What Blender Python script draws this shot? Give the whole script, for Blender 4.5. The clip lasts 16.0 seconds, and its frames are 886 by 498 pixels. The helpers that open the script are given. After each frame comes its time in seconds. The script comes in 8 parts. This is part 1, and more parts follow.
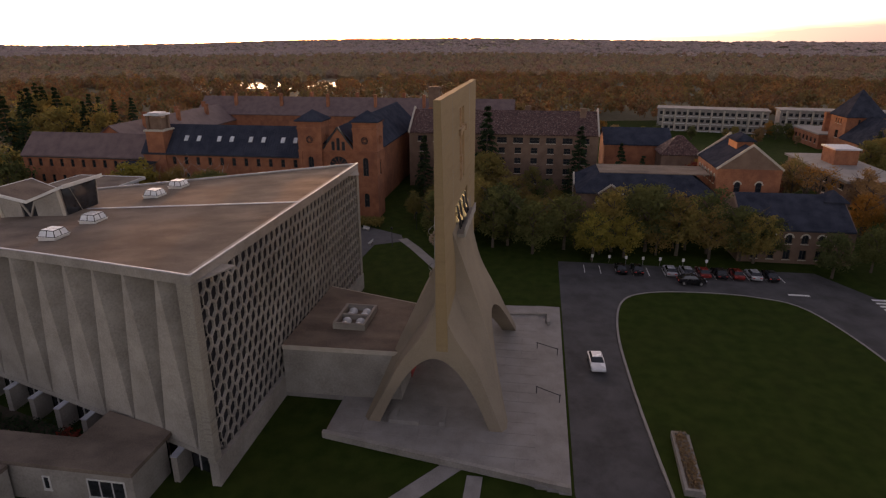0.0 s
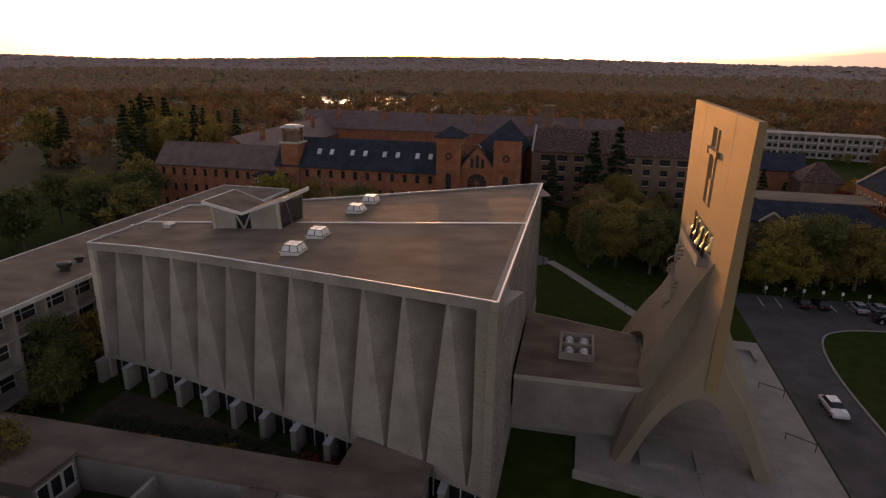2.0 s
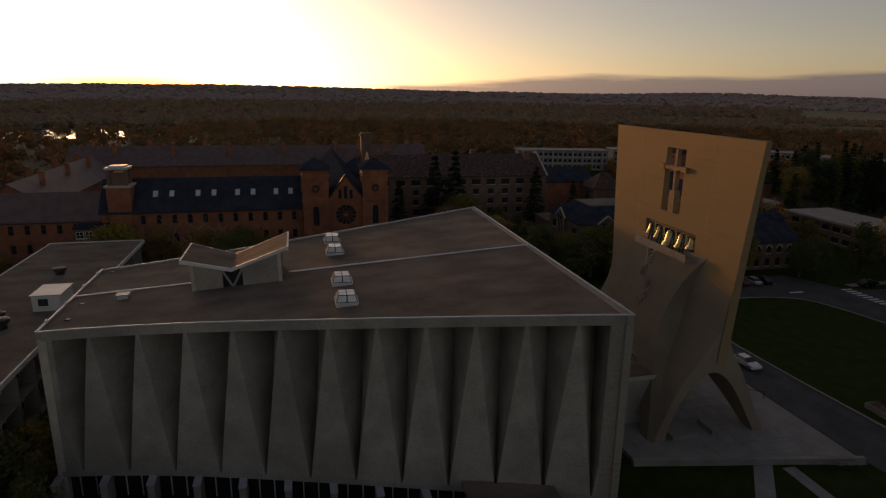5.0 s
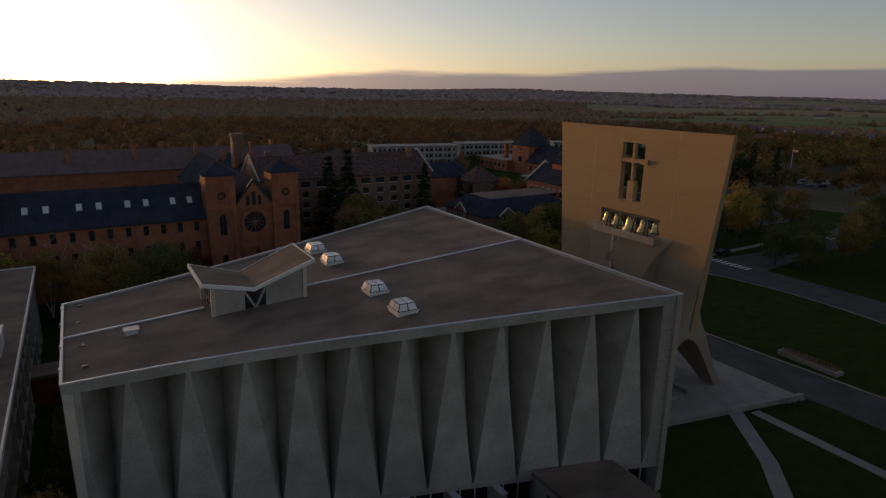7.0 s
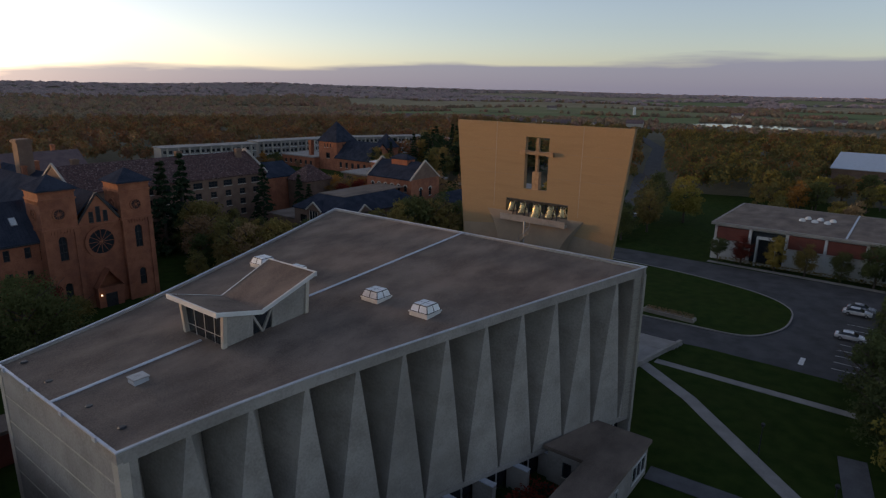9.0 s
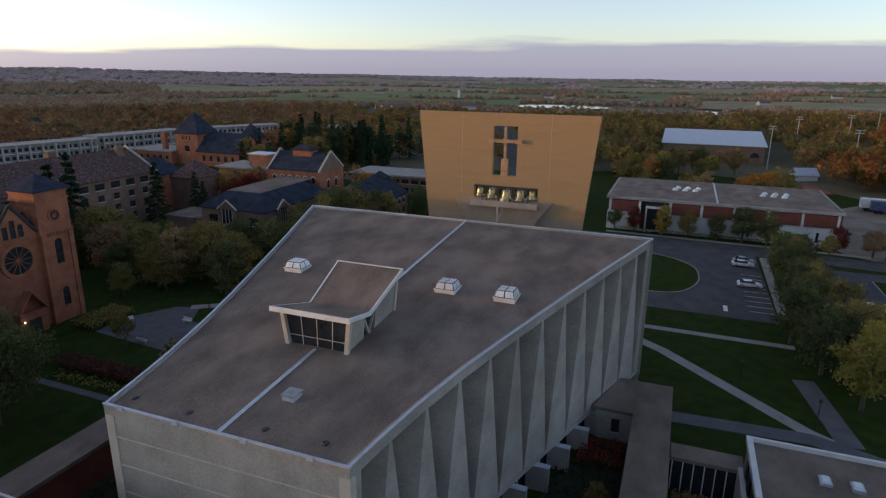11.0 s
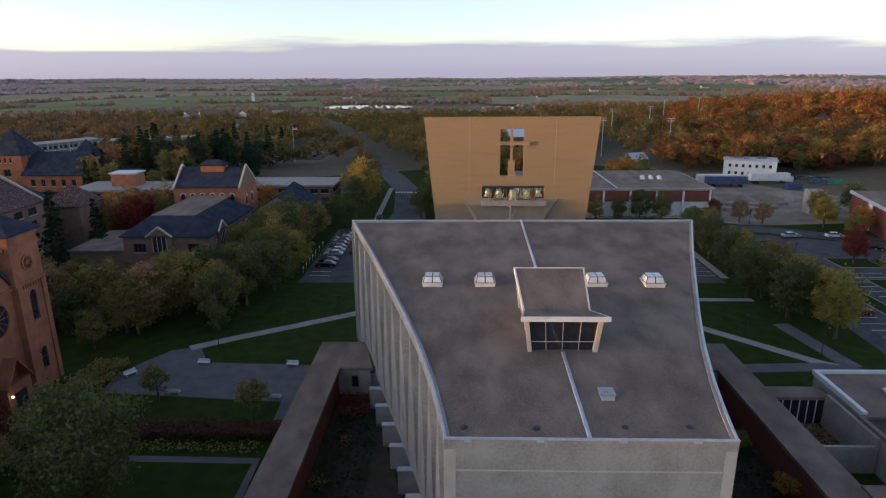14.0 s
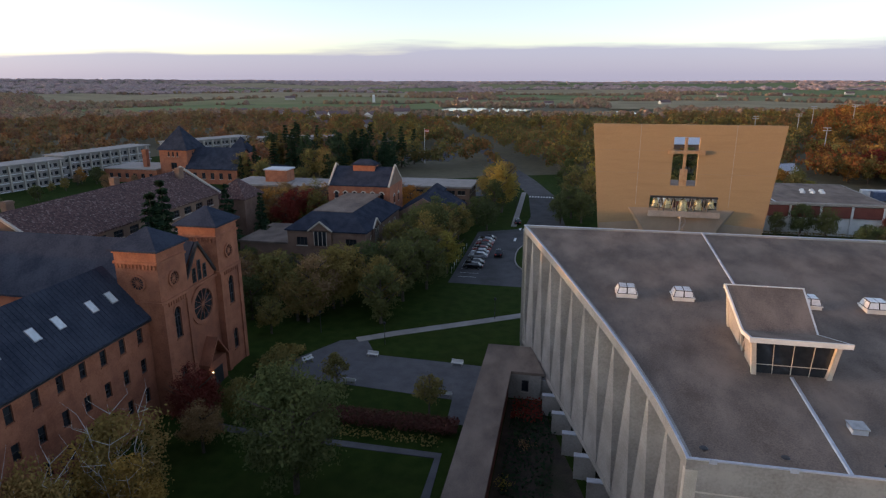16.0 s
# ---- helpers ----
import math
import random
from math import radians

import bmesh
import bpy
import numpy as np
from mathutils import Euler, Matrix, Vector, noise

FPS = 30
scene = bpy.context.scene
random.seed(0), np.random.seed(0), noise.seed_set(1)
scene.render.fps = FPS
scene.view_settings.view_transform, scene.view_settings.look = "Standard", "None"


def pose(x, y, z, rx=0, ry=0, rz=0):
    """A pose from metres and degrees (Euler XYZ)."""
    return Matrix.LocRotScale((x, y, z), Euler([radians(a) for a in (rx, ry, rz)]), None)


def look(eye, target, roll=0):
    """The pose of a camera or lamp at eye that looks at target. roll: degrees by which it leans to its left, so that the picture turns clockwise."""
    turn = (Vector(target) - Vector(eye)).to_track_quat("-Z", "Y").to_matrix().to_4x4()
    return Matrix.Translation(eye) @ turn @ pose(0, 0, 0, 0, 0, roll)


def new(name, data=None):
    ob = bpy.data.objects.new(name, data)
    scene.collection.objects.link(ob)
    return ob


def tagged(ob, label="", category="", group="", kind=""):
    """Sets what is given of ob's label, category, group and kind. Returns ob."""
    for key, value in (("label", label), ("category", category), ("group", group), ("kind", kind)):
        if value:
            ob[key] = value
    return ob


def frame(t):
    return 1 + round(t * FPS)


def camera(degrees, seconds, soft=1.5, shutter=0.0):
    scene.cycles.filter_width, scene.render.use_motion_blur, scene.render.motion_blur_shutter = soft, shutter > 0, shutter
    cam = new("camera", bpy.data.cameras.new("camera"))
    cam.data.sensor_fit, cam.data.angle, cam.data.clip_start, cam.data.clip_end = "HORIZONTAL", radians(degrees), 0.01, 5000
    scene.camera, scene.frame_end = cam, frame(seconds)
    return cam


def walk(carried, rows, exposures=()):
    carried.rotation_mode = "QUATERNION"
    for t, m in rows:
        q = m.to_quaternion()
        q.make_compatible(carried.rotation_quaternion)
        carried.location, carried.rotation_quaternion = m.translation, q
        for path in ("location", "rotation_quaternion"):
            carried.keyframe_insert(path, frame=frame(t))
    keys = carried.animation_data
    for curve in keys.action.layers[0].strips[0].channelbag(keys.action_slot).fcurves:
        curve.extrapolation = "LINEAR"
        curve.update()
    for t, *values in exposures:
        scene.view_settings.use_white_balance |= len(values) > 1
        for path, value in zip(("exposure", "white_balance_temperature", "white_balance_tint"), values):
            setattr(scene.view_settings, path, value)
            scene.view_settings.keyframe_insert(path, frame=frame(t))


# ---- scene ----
cam = camera(71.5, 16.0, 1.25)
PATH = [
    (0, (67.34, 8.926, 38.906), (65.468, 8.64, 38.263), -0.1),
    (0.5, (66.948, 3.188, 38.746), (65.093, 2.802, 38.105), 0.4),
    (1, (66.916, -2.31, 38.59), (65.069, -2.736, 37.951), 0.6),
    (1.5, (67.125, -7.718, 38.465), (65.276, -8.14, 37.828), 1.0),
    (2, (67.605, -13.249, 38.448), (65.74, -13.661, 37.856), 0.9),
    (2.5, (68.265, -18.716, 38.358), (66.374, -19.101, 37.831), 0.9),
    (3, (68.77, -23.981, 38.3), (66.847, -24.214, 37.803), 0.9),
    (3.5, (69.002, -29.189, 38.341), (67.066, -29.236, 37.84), 0.8),
    (4, (68.914, -34.449, 38.442), (66.98, -34.358, 37.941), 0.9),
    (4.5, (68.483, -39.694, 38.562), (66.559, -39.473, 38.061), 0.9),
    (5, (67.394, -44.946, 38.664), (65.51, -44.503, 38.162), 0.8),
    (7.5, (56.743, -69.863, 38.999), (55.154, -68.759, 38.493), 0.9),
    (8, (53.543, -74.339, 39.035), (52.064, -73.09, 38.531), 0.9),
    (8.5, (49.753, -78.519, 39.162), (48.43, -77.106, 38.659), 0.8),
    (10.8, (28.467, -94.85, 40.333), (27.723, -93.079, 39.775), 0.9),
    (11, (26.423, -96.028, 40.357), (25.735, -94.234, 39.802), 0.6),
    (11.5, (20.787, -98.655, 40.472), (20.316, -96.792, 39.919), 0.4),
    (12, (14.802, -100.898, 40.602), (14.508, -98.999, 40.048), -0.1),
    (12.5, (8.446, -102.632, 40.778), (8.326, -100.715, 40.221), -0.0),
    (13, (1.932, -103.72, 40.933), (1.903, -101.8, 40.375), -0.2),
    (13.5, (-3.972, -104.379, 41.14), (-4.001, -102.457, 40.586), -0.4),
    (14, (-8.921, -104.956, 41.401), (-8.973, -103.035, 40.848), -0.4),
    (14.5, (-12.797, -105.466, 41.634), (-12.953, -103.549, 41.085), -0.4),
    (15, (-15.517, -105.834, 41.758), (-15.8, -103.93, 41.213), -0.4),
    (15.5, (-17.284, -105.978, 41.792), (-17.604, -104.08, 41.249), -0.4),
    (16, (-18.626, -106.13, 41.778), (-19.01, -104.244, 41.235), -0.1),
]
EXPOSURES = [(0.0, 1.45, 9600, 40), (1.0, 1.45, 9600, 40), (2.0, 1.1, 9600, 38), (3.5, 0.25, 9500, 34), (5.0, -0.25, 9000, 28), (8.0, 0.48, 6950, 21), (11.0, 1.42, 6450, 19), (12.5, 1.68, 6400, 19), (16.0, 1.75, 6550, 20)]
walk(cam, [(t, look(eye, target, roll)) for t, eye, target, roll in PATH], EXPOSURES)
SKY_STRENGTH, SKY_SATURATION = 0.12, 0.78
SUN_POWER, SUN_COLOUR = 2.0, (1.0, 0.5, 0.16)
GLOW_COLOUR, PALE_COLOUR = (1.0, 0.42, 0.07), (1.5, 1.45, 1.25)
CLOUD_MIX, CLOUD_COLOUR = 0.78, (1.0, 1.06, 1.52, 1.0)

# ---- world, sun ----
SUN_AZ = radians(-166.5)
SUN_EL = radians(0.4)
world = bpy.data.worlds.new("world")
scene.world = world
world.use_nodes = True
wn, wl = world.node_tree.nodes, world.node_tree.links
wn.clear()
w_out = wn.new("ShaderNodeOutputWorld")
w_bg = wn.new("ShaderNodeBackground")
w_sky = wn.new("ShaderNodeTexSky")
w_sky.sky_type = 'NISHITA'
w_sky.sun_disc = False
w_sky.sun_elevation = radians(6.0)
w_sky.sun_rotation = math.atan2(math.cos(SUN_AZ), math.sin(SUN_AZ))
w_sky.air_density, w_sky.dust_density, w_sky.ozone_density = 0.75, 0.75, 1.5
# a low bank of lavender cloud along the horizon, thinning towards the sun
w_tc = wn.new("ShaderNodeTexCoord")
w_sep = wn.new("ShaderNodeSeparateXYZ")
w_map = wn.new("ShaderNodeMapping")
w_map.inputs["Scale"].default_value = (2.2, 2.2, 26.0)
w_noise = wn.new("ShaderNodeTexNoise")
w_noise.inputs["Scale"].default_value = 1.6
w_noise.inputs["Detail"].default_value = 5.0
wl.new(w_tc.outputs["Generated"], w_sep.inputs[0])
wl.new(w_tc.outputs["Generated"], w_map.inputs["Vector"])
wl.new(w_map.outputs[0], w_noise.inputs["Vector"])


def w_math(op, a, b, clamp=False):
    n = wn.new("ShaderNodeMath")
    n.operation, n.use_clamp = op, clamp
    for i, v in enumerate((a, b)):
        if isinstance(v, (int, float)):
            n.inputs[i].default_value = v
        else:
            wl.new(v, n.inputs[i])
    return n.outputs[0]


# cloud top height grows to the north, away from the sun
w_north = w_math('MULTIPLY_ADD', w_sep.outputs["Y"], 0.046)
w_north.node.inputs[2].default_value = 0.001
w_top = w_math('ADD', w_north, w_math('MULTIPLY', w_math('SUBTRACT', w_noise.outputs["Fac"], 0.5), 0.05))
w_band = w_math('MULTIPLY', w_math('SUBTRACT', w_top, w_sep.outputs["Z"]), 90.0, True)
w_cloud = w_math('MULTIPLY', w_band, CLOUD_MIX)
w_mix = wn.new("ShaderNodeMix")
w_mix.data_type = 'RGBA'
wl.new(w_cloud, w_mix.inputs["Factor"])
w_hsv = wn.new("ShaderNodeHueSaturation")
w_hsv.inputs["Saturation"].default_value = SKY_SATURATION
wl.new(w_sky.outputs[0], w_hsv.inputs["Color"])
wl.new(w_hsv.outputs[0], w_mix.inputs[6])
w_mix.inputs[7].default_value = CLOUD_COLOUR
# warm glow of the hazy air round the setting sun
w_dot = wn.new("ShaderNodeVectorMath")
w_dot.operation = 'DOT_PRODUCT'
wl.new(w_tc.outputs["Generated"], w_dot.inputs[0])
w_dot.inputs[1].default_value = (math.cos(SUN_AZ), math.sin(SUN_AZ), 0.012)
w_near = w_math('POWER', w_math('MAXIMUM', w_dot.outputs["Value"], 0.0), 900.0)
w_wide = w_math('POWER', w_math('MAXIMUM', w_dot.outputs["Value"], 0.0), 60.0)
w_broad = w_math('POWER', w_math('MAXIMUM', w_dot.outputs["Value"], 0.0), 7.0)
w_low = w_math('SUBTRACT', 1.0, w_math('MULTIPLY', w_sep.outputs["Z"], 9.0, True), True)
w_lowest = w_math('SUBTRACT', 1.0, w_math('MULTIPLY', w_sep.outputs["Z"], 22.0, True), True)
w_glow = w_math('ADD', w_math('MULTIPLY', w_near, 26.0), w_math('MULTIPLY', w_math('MULTIPLY', w_wide, w_low), 5.0))
w_tint = wn.new("ShaderNodeVectorMath")
w_tint.operation = 'SCALE'
w_tint.inputs[0].default_value = GLOW_COLOUR
wl.new(w_glow, w_tint.inputs["Scale"])
w_sum = wn.new("ShaderNodeVectorMath")
wl.new(w_mix.outputs[2], w_sum.inputs[0])
w_pale = wn.new("ShaderNodeVectorMath")
w_pale.operation = 'SCALE'
w_pale.inputs[0].default_value = PALE_COLOUR
wl.new(w_broad, w_pale.inputs["Scale"])
w_both = wn.new("ShaderNodeVectorMath")
wl.new(w_tint.outputs[0], w_both.inputs[0])
wl.new(w_pale.outputs[0], w_both.inputs[1])
wl.new(w_both.outputs[0], w_sum.inputs[1])
w_bg.inputs["Strength"].default_value = SKY_STRENGTH
w_red = wn.new("ShaderNodeMix")
w_red.data_type, w_red.blend_type = 'RGBA', 'MULTIPLY'
wl.new(w_math('MULTIPLY', w_math('MULTIPLY', w_wide, w_lowest), 0.95), w_red.inputs["Factor"])
wl.new(w_sum.outputs[0], w_red.inputs[6])
w_red.inputs[7].default_value = (0.75, 0.33, 0.05, 1.0)
wl.new(w_red.outputs[2], w_bg.inputs["Color"])
wl.new(w_bg.outputs[0], w_out.inputs["Surface"])

sun_data = bpy.data.lights.new("sun", 'SUN')
sun_data.energy, sun_data.angle, sun_data.color = SUN_POWER, radians(0.6), SUN_COLOUR
sun = new("sun", sun_data)
sun_dir = Vector((math.cos(SUN_EL) * math.cos(SUN_AZ), math.cos(SUN_EL) * math.sin(SUN_AZ), math.sin(SUN_EL)))
sun.matrix_world = look((0, 0, 120), Vector((0, 0, 120)) - sun_dir)

# ---- materials ----


def mat(name, c1, c2, rough=0.85, scale=0.6, fine=9.0, bump=0.15, metal=0.0, stain=None, stain_scale=0.12, stain_amount=0.5, stretch=None, spec=0.3):
    """Surface with colour varied at two scales, optional broad stains, fine relief; stretch draws the stains out along an axis."""
    m = bpy.data.materials.new(name)
    m.use_nodes = True
    n, l = m.node_tree.nodes, m.node_tree.links
    bsdf = n["Principled BSDF"]
    bsdf.inputs["Metallic"].default_value = metal
    bsdf.inputs["Specular IOR Level"].default_value = spec
    geo = n.new("ShaderNodeNewGeometry")
    n1 = n.new("ShaderNodeTexNoise")
    n1.inputs["Scale"].default_value, n1.inputs["Detail"].default_value = scale, 6.0
    n2 = n.new("ShaderNodeTexNoise")
    n2.inputs["Scale"].default_value, n2.inputs["Detail"].default_value = fine, 4.0
    where = geo.outputs["Position"]
    if stretch:
        along = n.new("ShaderNodeMapping")
        along.inputs["Scale"].default_value = stretch
        l.new(where, along.inputs["Vector"])
        where = along.outputs[0]
    l.new(where, n1.inputs["Vector"])
    l.new(geo.outputs["Position"], n2.inputs["Vector"])
    add = n.new("ShaderNodeMath")
    add.operation = 'MULTIPLY_ADD'
    l.new(n2.outputs["Fac"], add.inputs[0])
    add.inputs[1].default_value = 0.7
    l.new(n1.outputs["Fac"], add.inputs[2])
    ramp = n.new("ShaderNodeValToRGB")
    ramp.color_ramp.elements[0].position, ramp.color_ramp.elements[1].position = 0.6, 1.1
    ramp.color_ramp.elements[0].color, ramp.color_ramp.elements[1].color = (*c1, 1), (*c2, 1)
    l.new(add.outputs[0], ramp.inputs[0])
    colour = ramp.outputs[0]
    if stain:
        n3 = n.new("ShaderNodeTexNoise")
        n3.inputs["Scale"].default_value, n3.inputs["Detail"].default_value = stain_scale, 7.0
        n3.inputs["Roughness"].default_value = 0.65
        l.new(where, n3.inputs["Vector"])
        r3 = n.new("ShaderNodeValToRGB")
        r3.color_ramp.elements[0].position, r3.color_ramp.elements[1].position = 0.45, 0.68
        r3.color_ramp.elements[1].color = (stain_amount,) * 3 + (1,)
        r3.color_ramp.elements[0].color = (0, 0, 0, 1)
        l.new(n3.outputs["Fac"], r3.inputs[0])
        mx = n.new("ShaderNodeMix")
        mx.data_type = 'RGBA'
        l.new(r3.outputs[0], mx.inputs["Factor"])
        l.new(colour, mx.inputs[6])
        mx.inputs[7].default_value = (*stain, 1)
        colour = mx.outputs[2]
    l.new(colour, bsdf.inputs["Base Color"])
    rr = n.new("ShaderNodeMapRange")
    rr.inputs["To Min"].default_value, rr.inputs["To Max"].default_value = max(rough - 0.12, 0.02), min(rough + 0.08, 1.0)
    l.new(n1.outputs["Fac"], rr.inputs["Value"])
    l.new(rr.outputs[0], bsdf.inputs["Roughness"])
    height = n2.outputs["Fac"]
    b = n.new("ShaderNodeBump")
    b.inputs["Strength"].default_value, b.inputs["Distance"].default_value = bump, 0.05
    l.new(height, b.inputs["Height"])
    l.new(b.outputs[0], bsdf.inputs["Normal"])
    return m


def foliage(name, colours, varied=0.25, patches=1.0, crowns=False):
    """Leaves: colour from the thing's own random number and each leaf's, with light passing through."""
    m = bpy.data.materials.new(name)
    m.use_nodes = True
    n, l = m.node_tree.nodes, m.node_tree.links
    n.clear()
    out = n.new("ShaderNodeOutputMaterial")
    info, geo = n.new("ShaderNodeObjectInfo"), n.new("ShaderNodeNewGeometry")
    if crowns:
        tone = n.new("ShaderNodeTexVoronoi")
        tone.voronoi_dimensions = '2D'
        tone.inputs["Scale"].default_value = 0.12
        pick = n.new("ShaderNodeSeparateColor")
        l.new(tone.outputs["Color"], pick.inputs[0])
        shade = pick.outputs[0]
    else:
        tone = n.new("ShaderNodeTexNoise")
        tone.inputs["Scale"].default_value, tone.inputs["Detail"].default_value = 0.09, 2.0
        shade = tone.outputs["Fac"]
    l.new(geo.outputs["Position"], tone.inputs["Vector"])
    a = n.new("ShaderNodeMath")
    a.operation = 'MULTIPLY_ADD'
    l.new(geo.outputs["Random Per Island"], a.inputs[0])
    a.inputs[1].default_value = varied
    l.new(info.outputs["Random"], a.inputs[2])
    a2 = n.new("ShaderNodeMath")
    a2.operation = 'MULTIPLY_ADD'
    l.new(shade, a2.inputs[0])
    a2.inputs[1].default_value = patches
    l.new(a.outputs[0], a2.inputs[2])
    a3 = n.new("ShaderNodeMath")
    a3.operation = 'WRAP'
    a3.inputs[1].default_value, a3.inputs[2].default_value = 1.0, 0.0
    l.new(a2.outputs[0], a3.inputs[0])
    ramp = n.new("ShaderNodeValToRGB")
    while len(ramp.color_ramp.elements) < len(colours):
        ramp.color_ramp.elements.new(0.5)
    for i, c in enumerate(colours):
        ramp.color_ramp.elements[i].position = i / max(len(colours) - 1, 1)
        ramp.color_ramp.elements[i].color = (*c, 1)
    l.new(a3.outputs[0], ramp.inputs[0])
    d, t, mx = n.new("ShaderNodeBsdfDiffuse"), n.new("ShaderNodeBsdfTranslucent"), n.new("ShaderNodeMixShader")
    l.new(ramp.outputs[0], d.inputs["Color"])
    l.new(ramp.outputs[0], t.inputs["Color"])
    mx.inputs[0].default_value = 0.3
    l.new(d.outputs[0], mx.inputs[1])
    l.new(t.outputs[0], mx.inputs[2])
    l.new(mx.outputs[0], out.inputs["Surface"])
    return m


def tile_mat(name):
    """Clay tiles in mixed dark and pale firings, one tone to a tile."""
    m = mat(name, (0.06, 0.03, 0.028), (0.1, 0.05, 0.045), 0.85, 1.1, 8.0, 0.3)
    n, l = m.node_tree.nodes, m.node_tree.links
    geo, vor, ramp = n.new("ShaderNodeNewGeometry"), n.new("ShaderNodeTexVoronoi"), n.new("ShaderNodeValToRGB")
    vor.inputs["Scale"].default_value = 3.6
    l.new(geo.outputs["Position"], vor.inputs["Vector"])
    sep = n.new("ShaderNodeSeparateColor")
    l.new(vor.outputs["Color"], sep.inputs[0])
    l.new(sep.outputs[0], ramp.inputs[0])
    cr = ramp.color_ramp
    cr.interpolation = 'CONSTANT'
    cr.elements[0].color, cr.elements[0].position = (0.062, 0.033, 0.03, 1), 0.0
    cr.elements[1].color, cr.elements[1].position = (0.10, 0.05, 0.045, 1), 0.45
    e = cr.elements.new(0.72)
    e.color = (0.13, 0.07, 0.062, 1)
    e = cr.elements.new(0.9)
    e.color = (0.185, 0.125, 0.11, 1)
    l.new(ramp.outputs[0], n["Principled BSDF"].inputs["Base Color"])
    return m


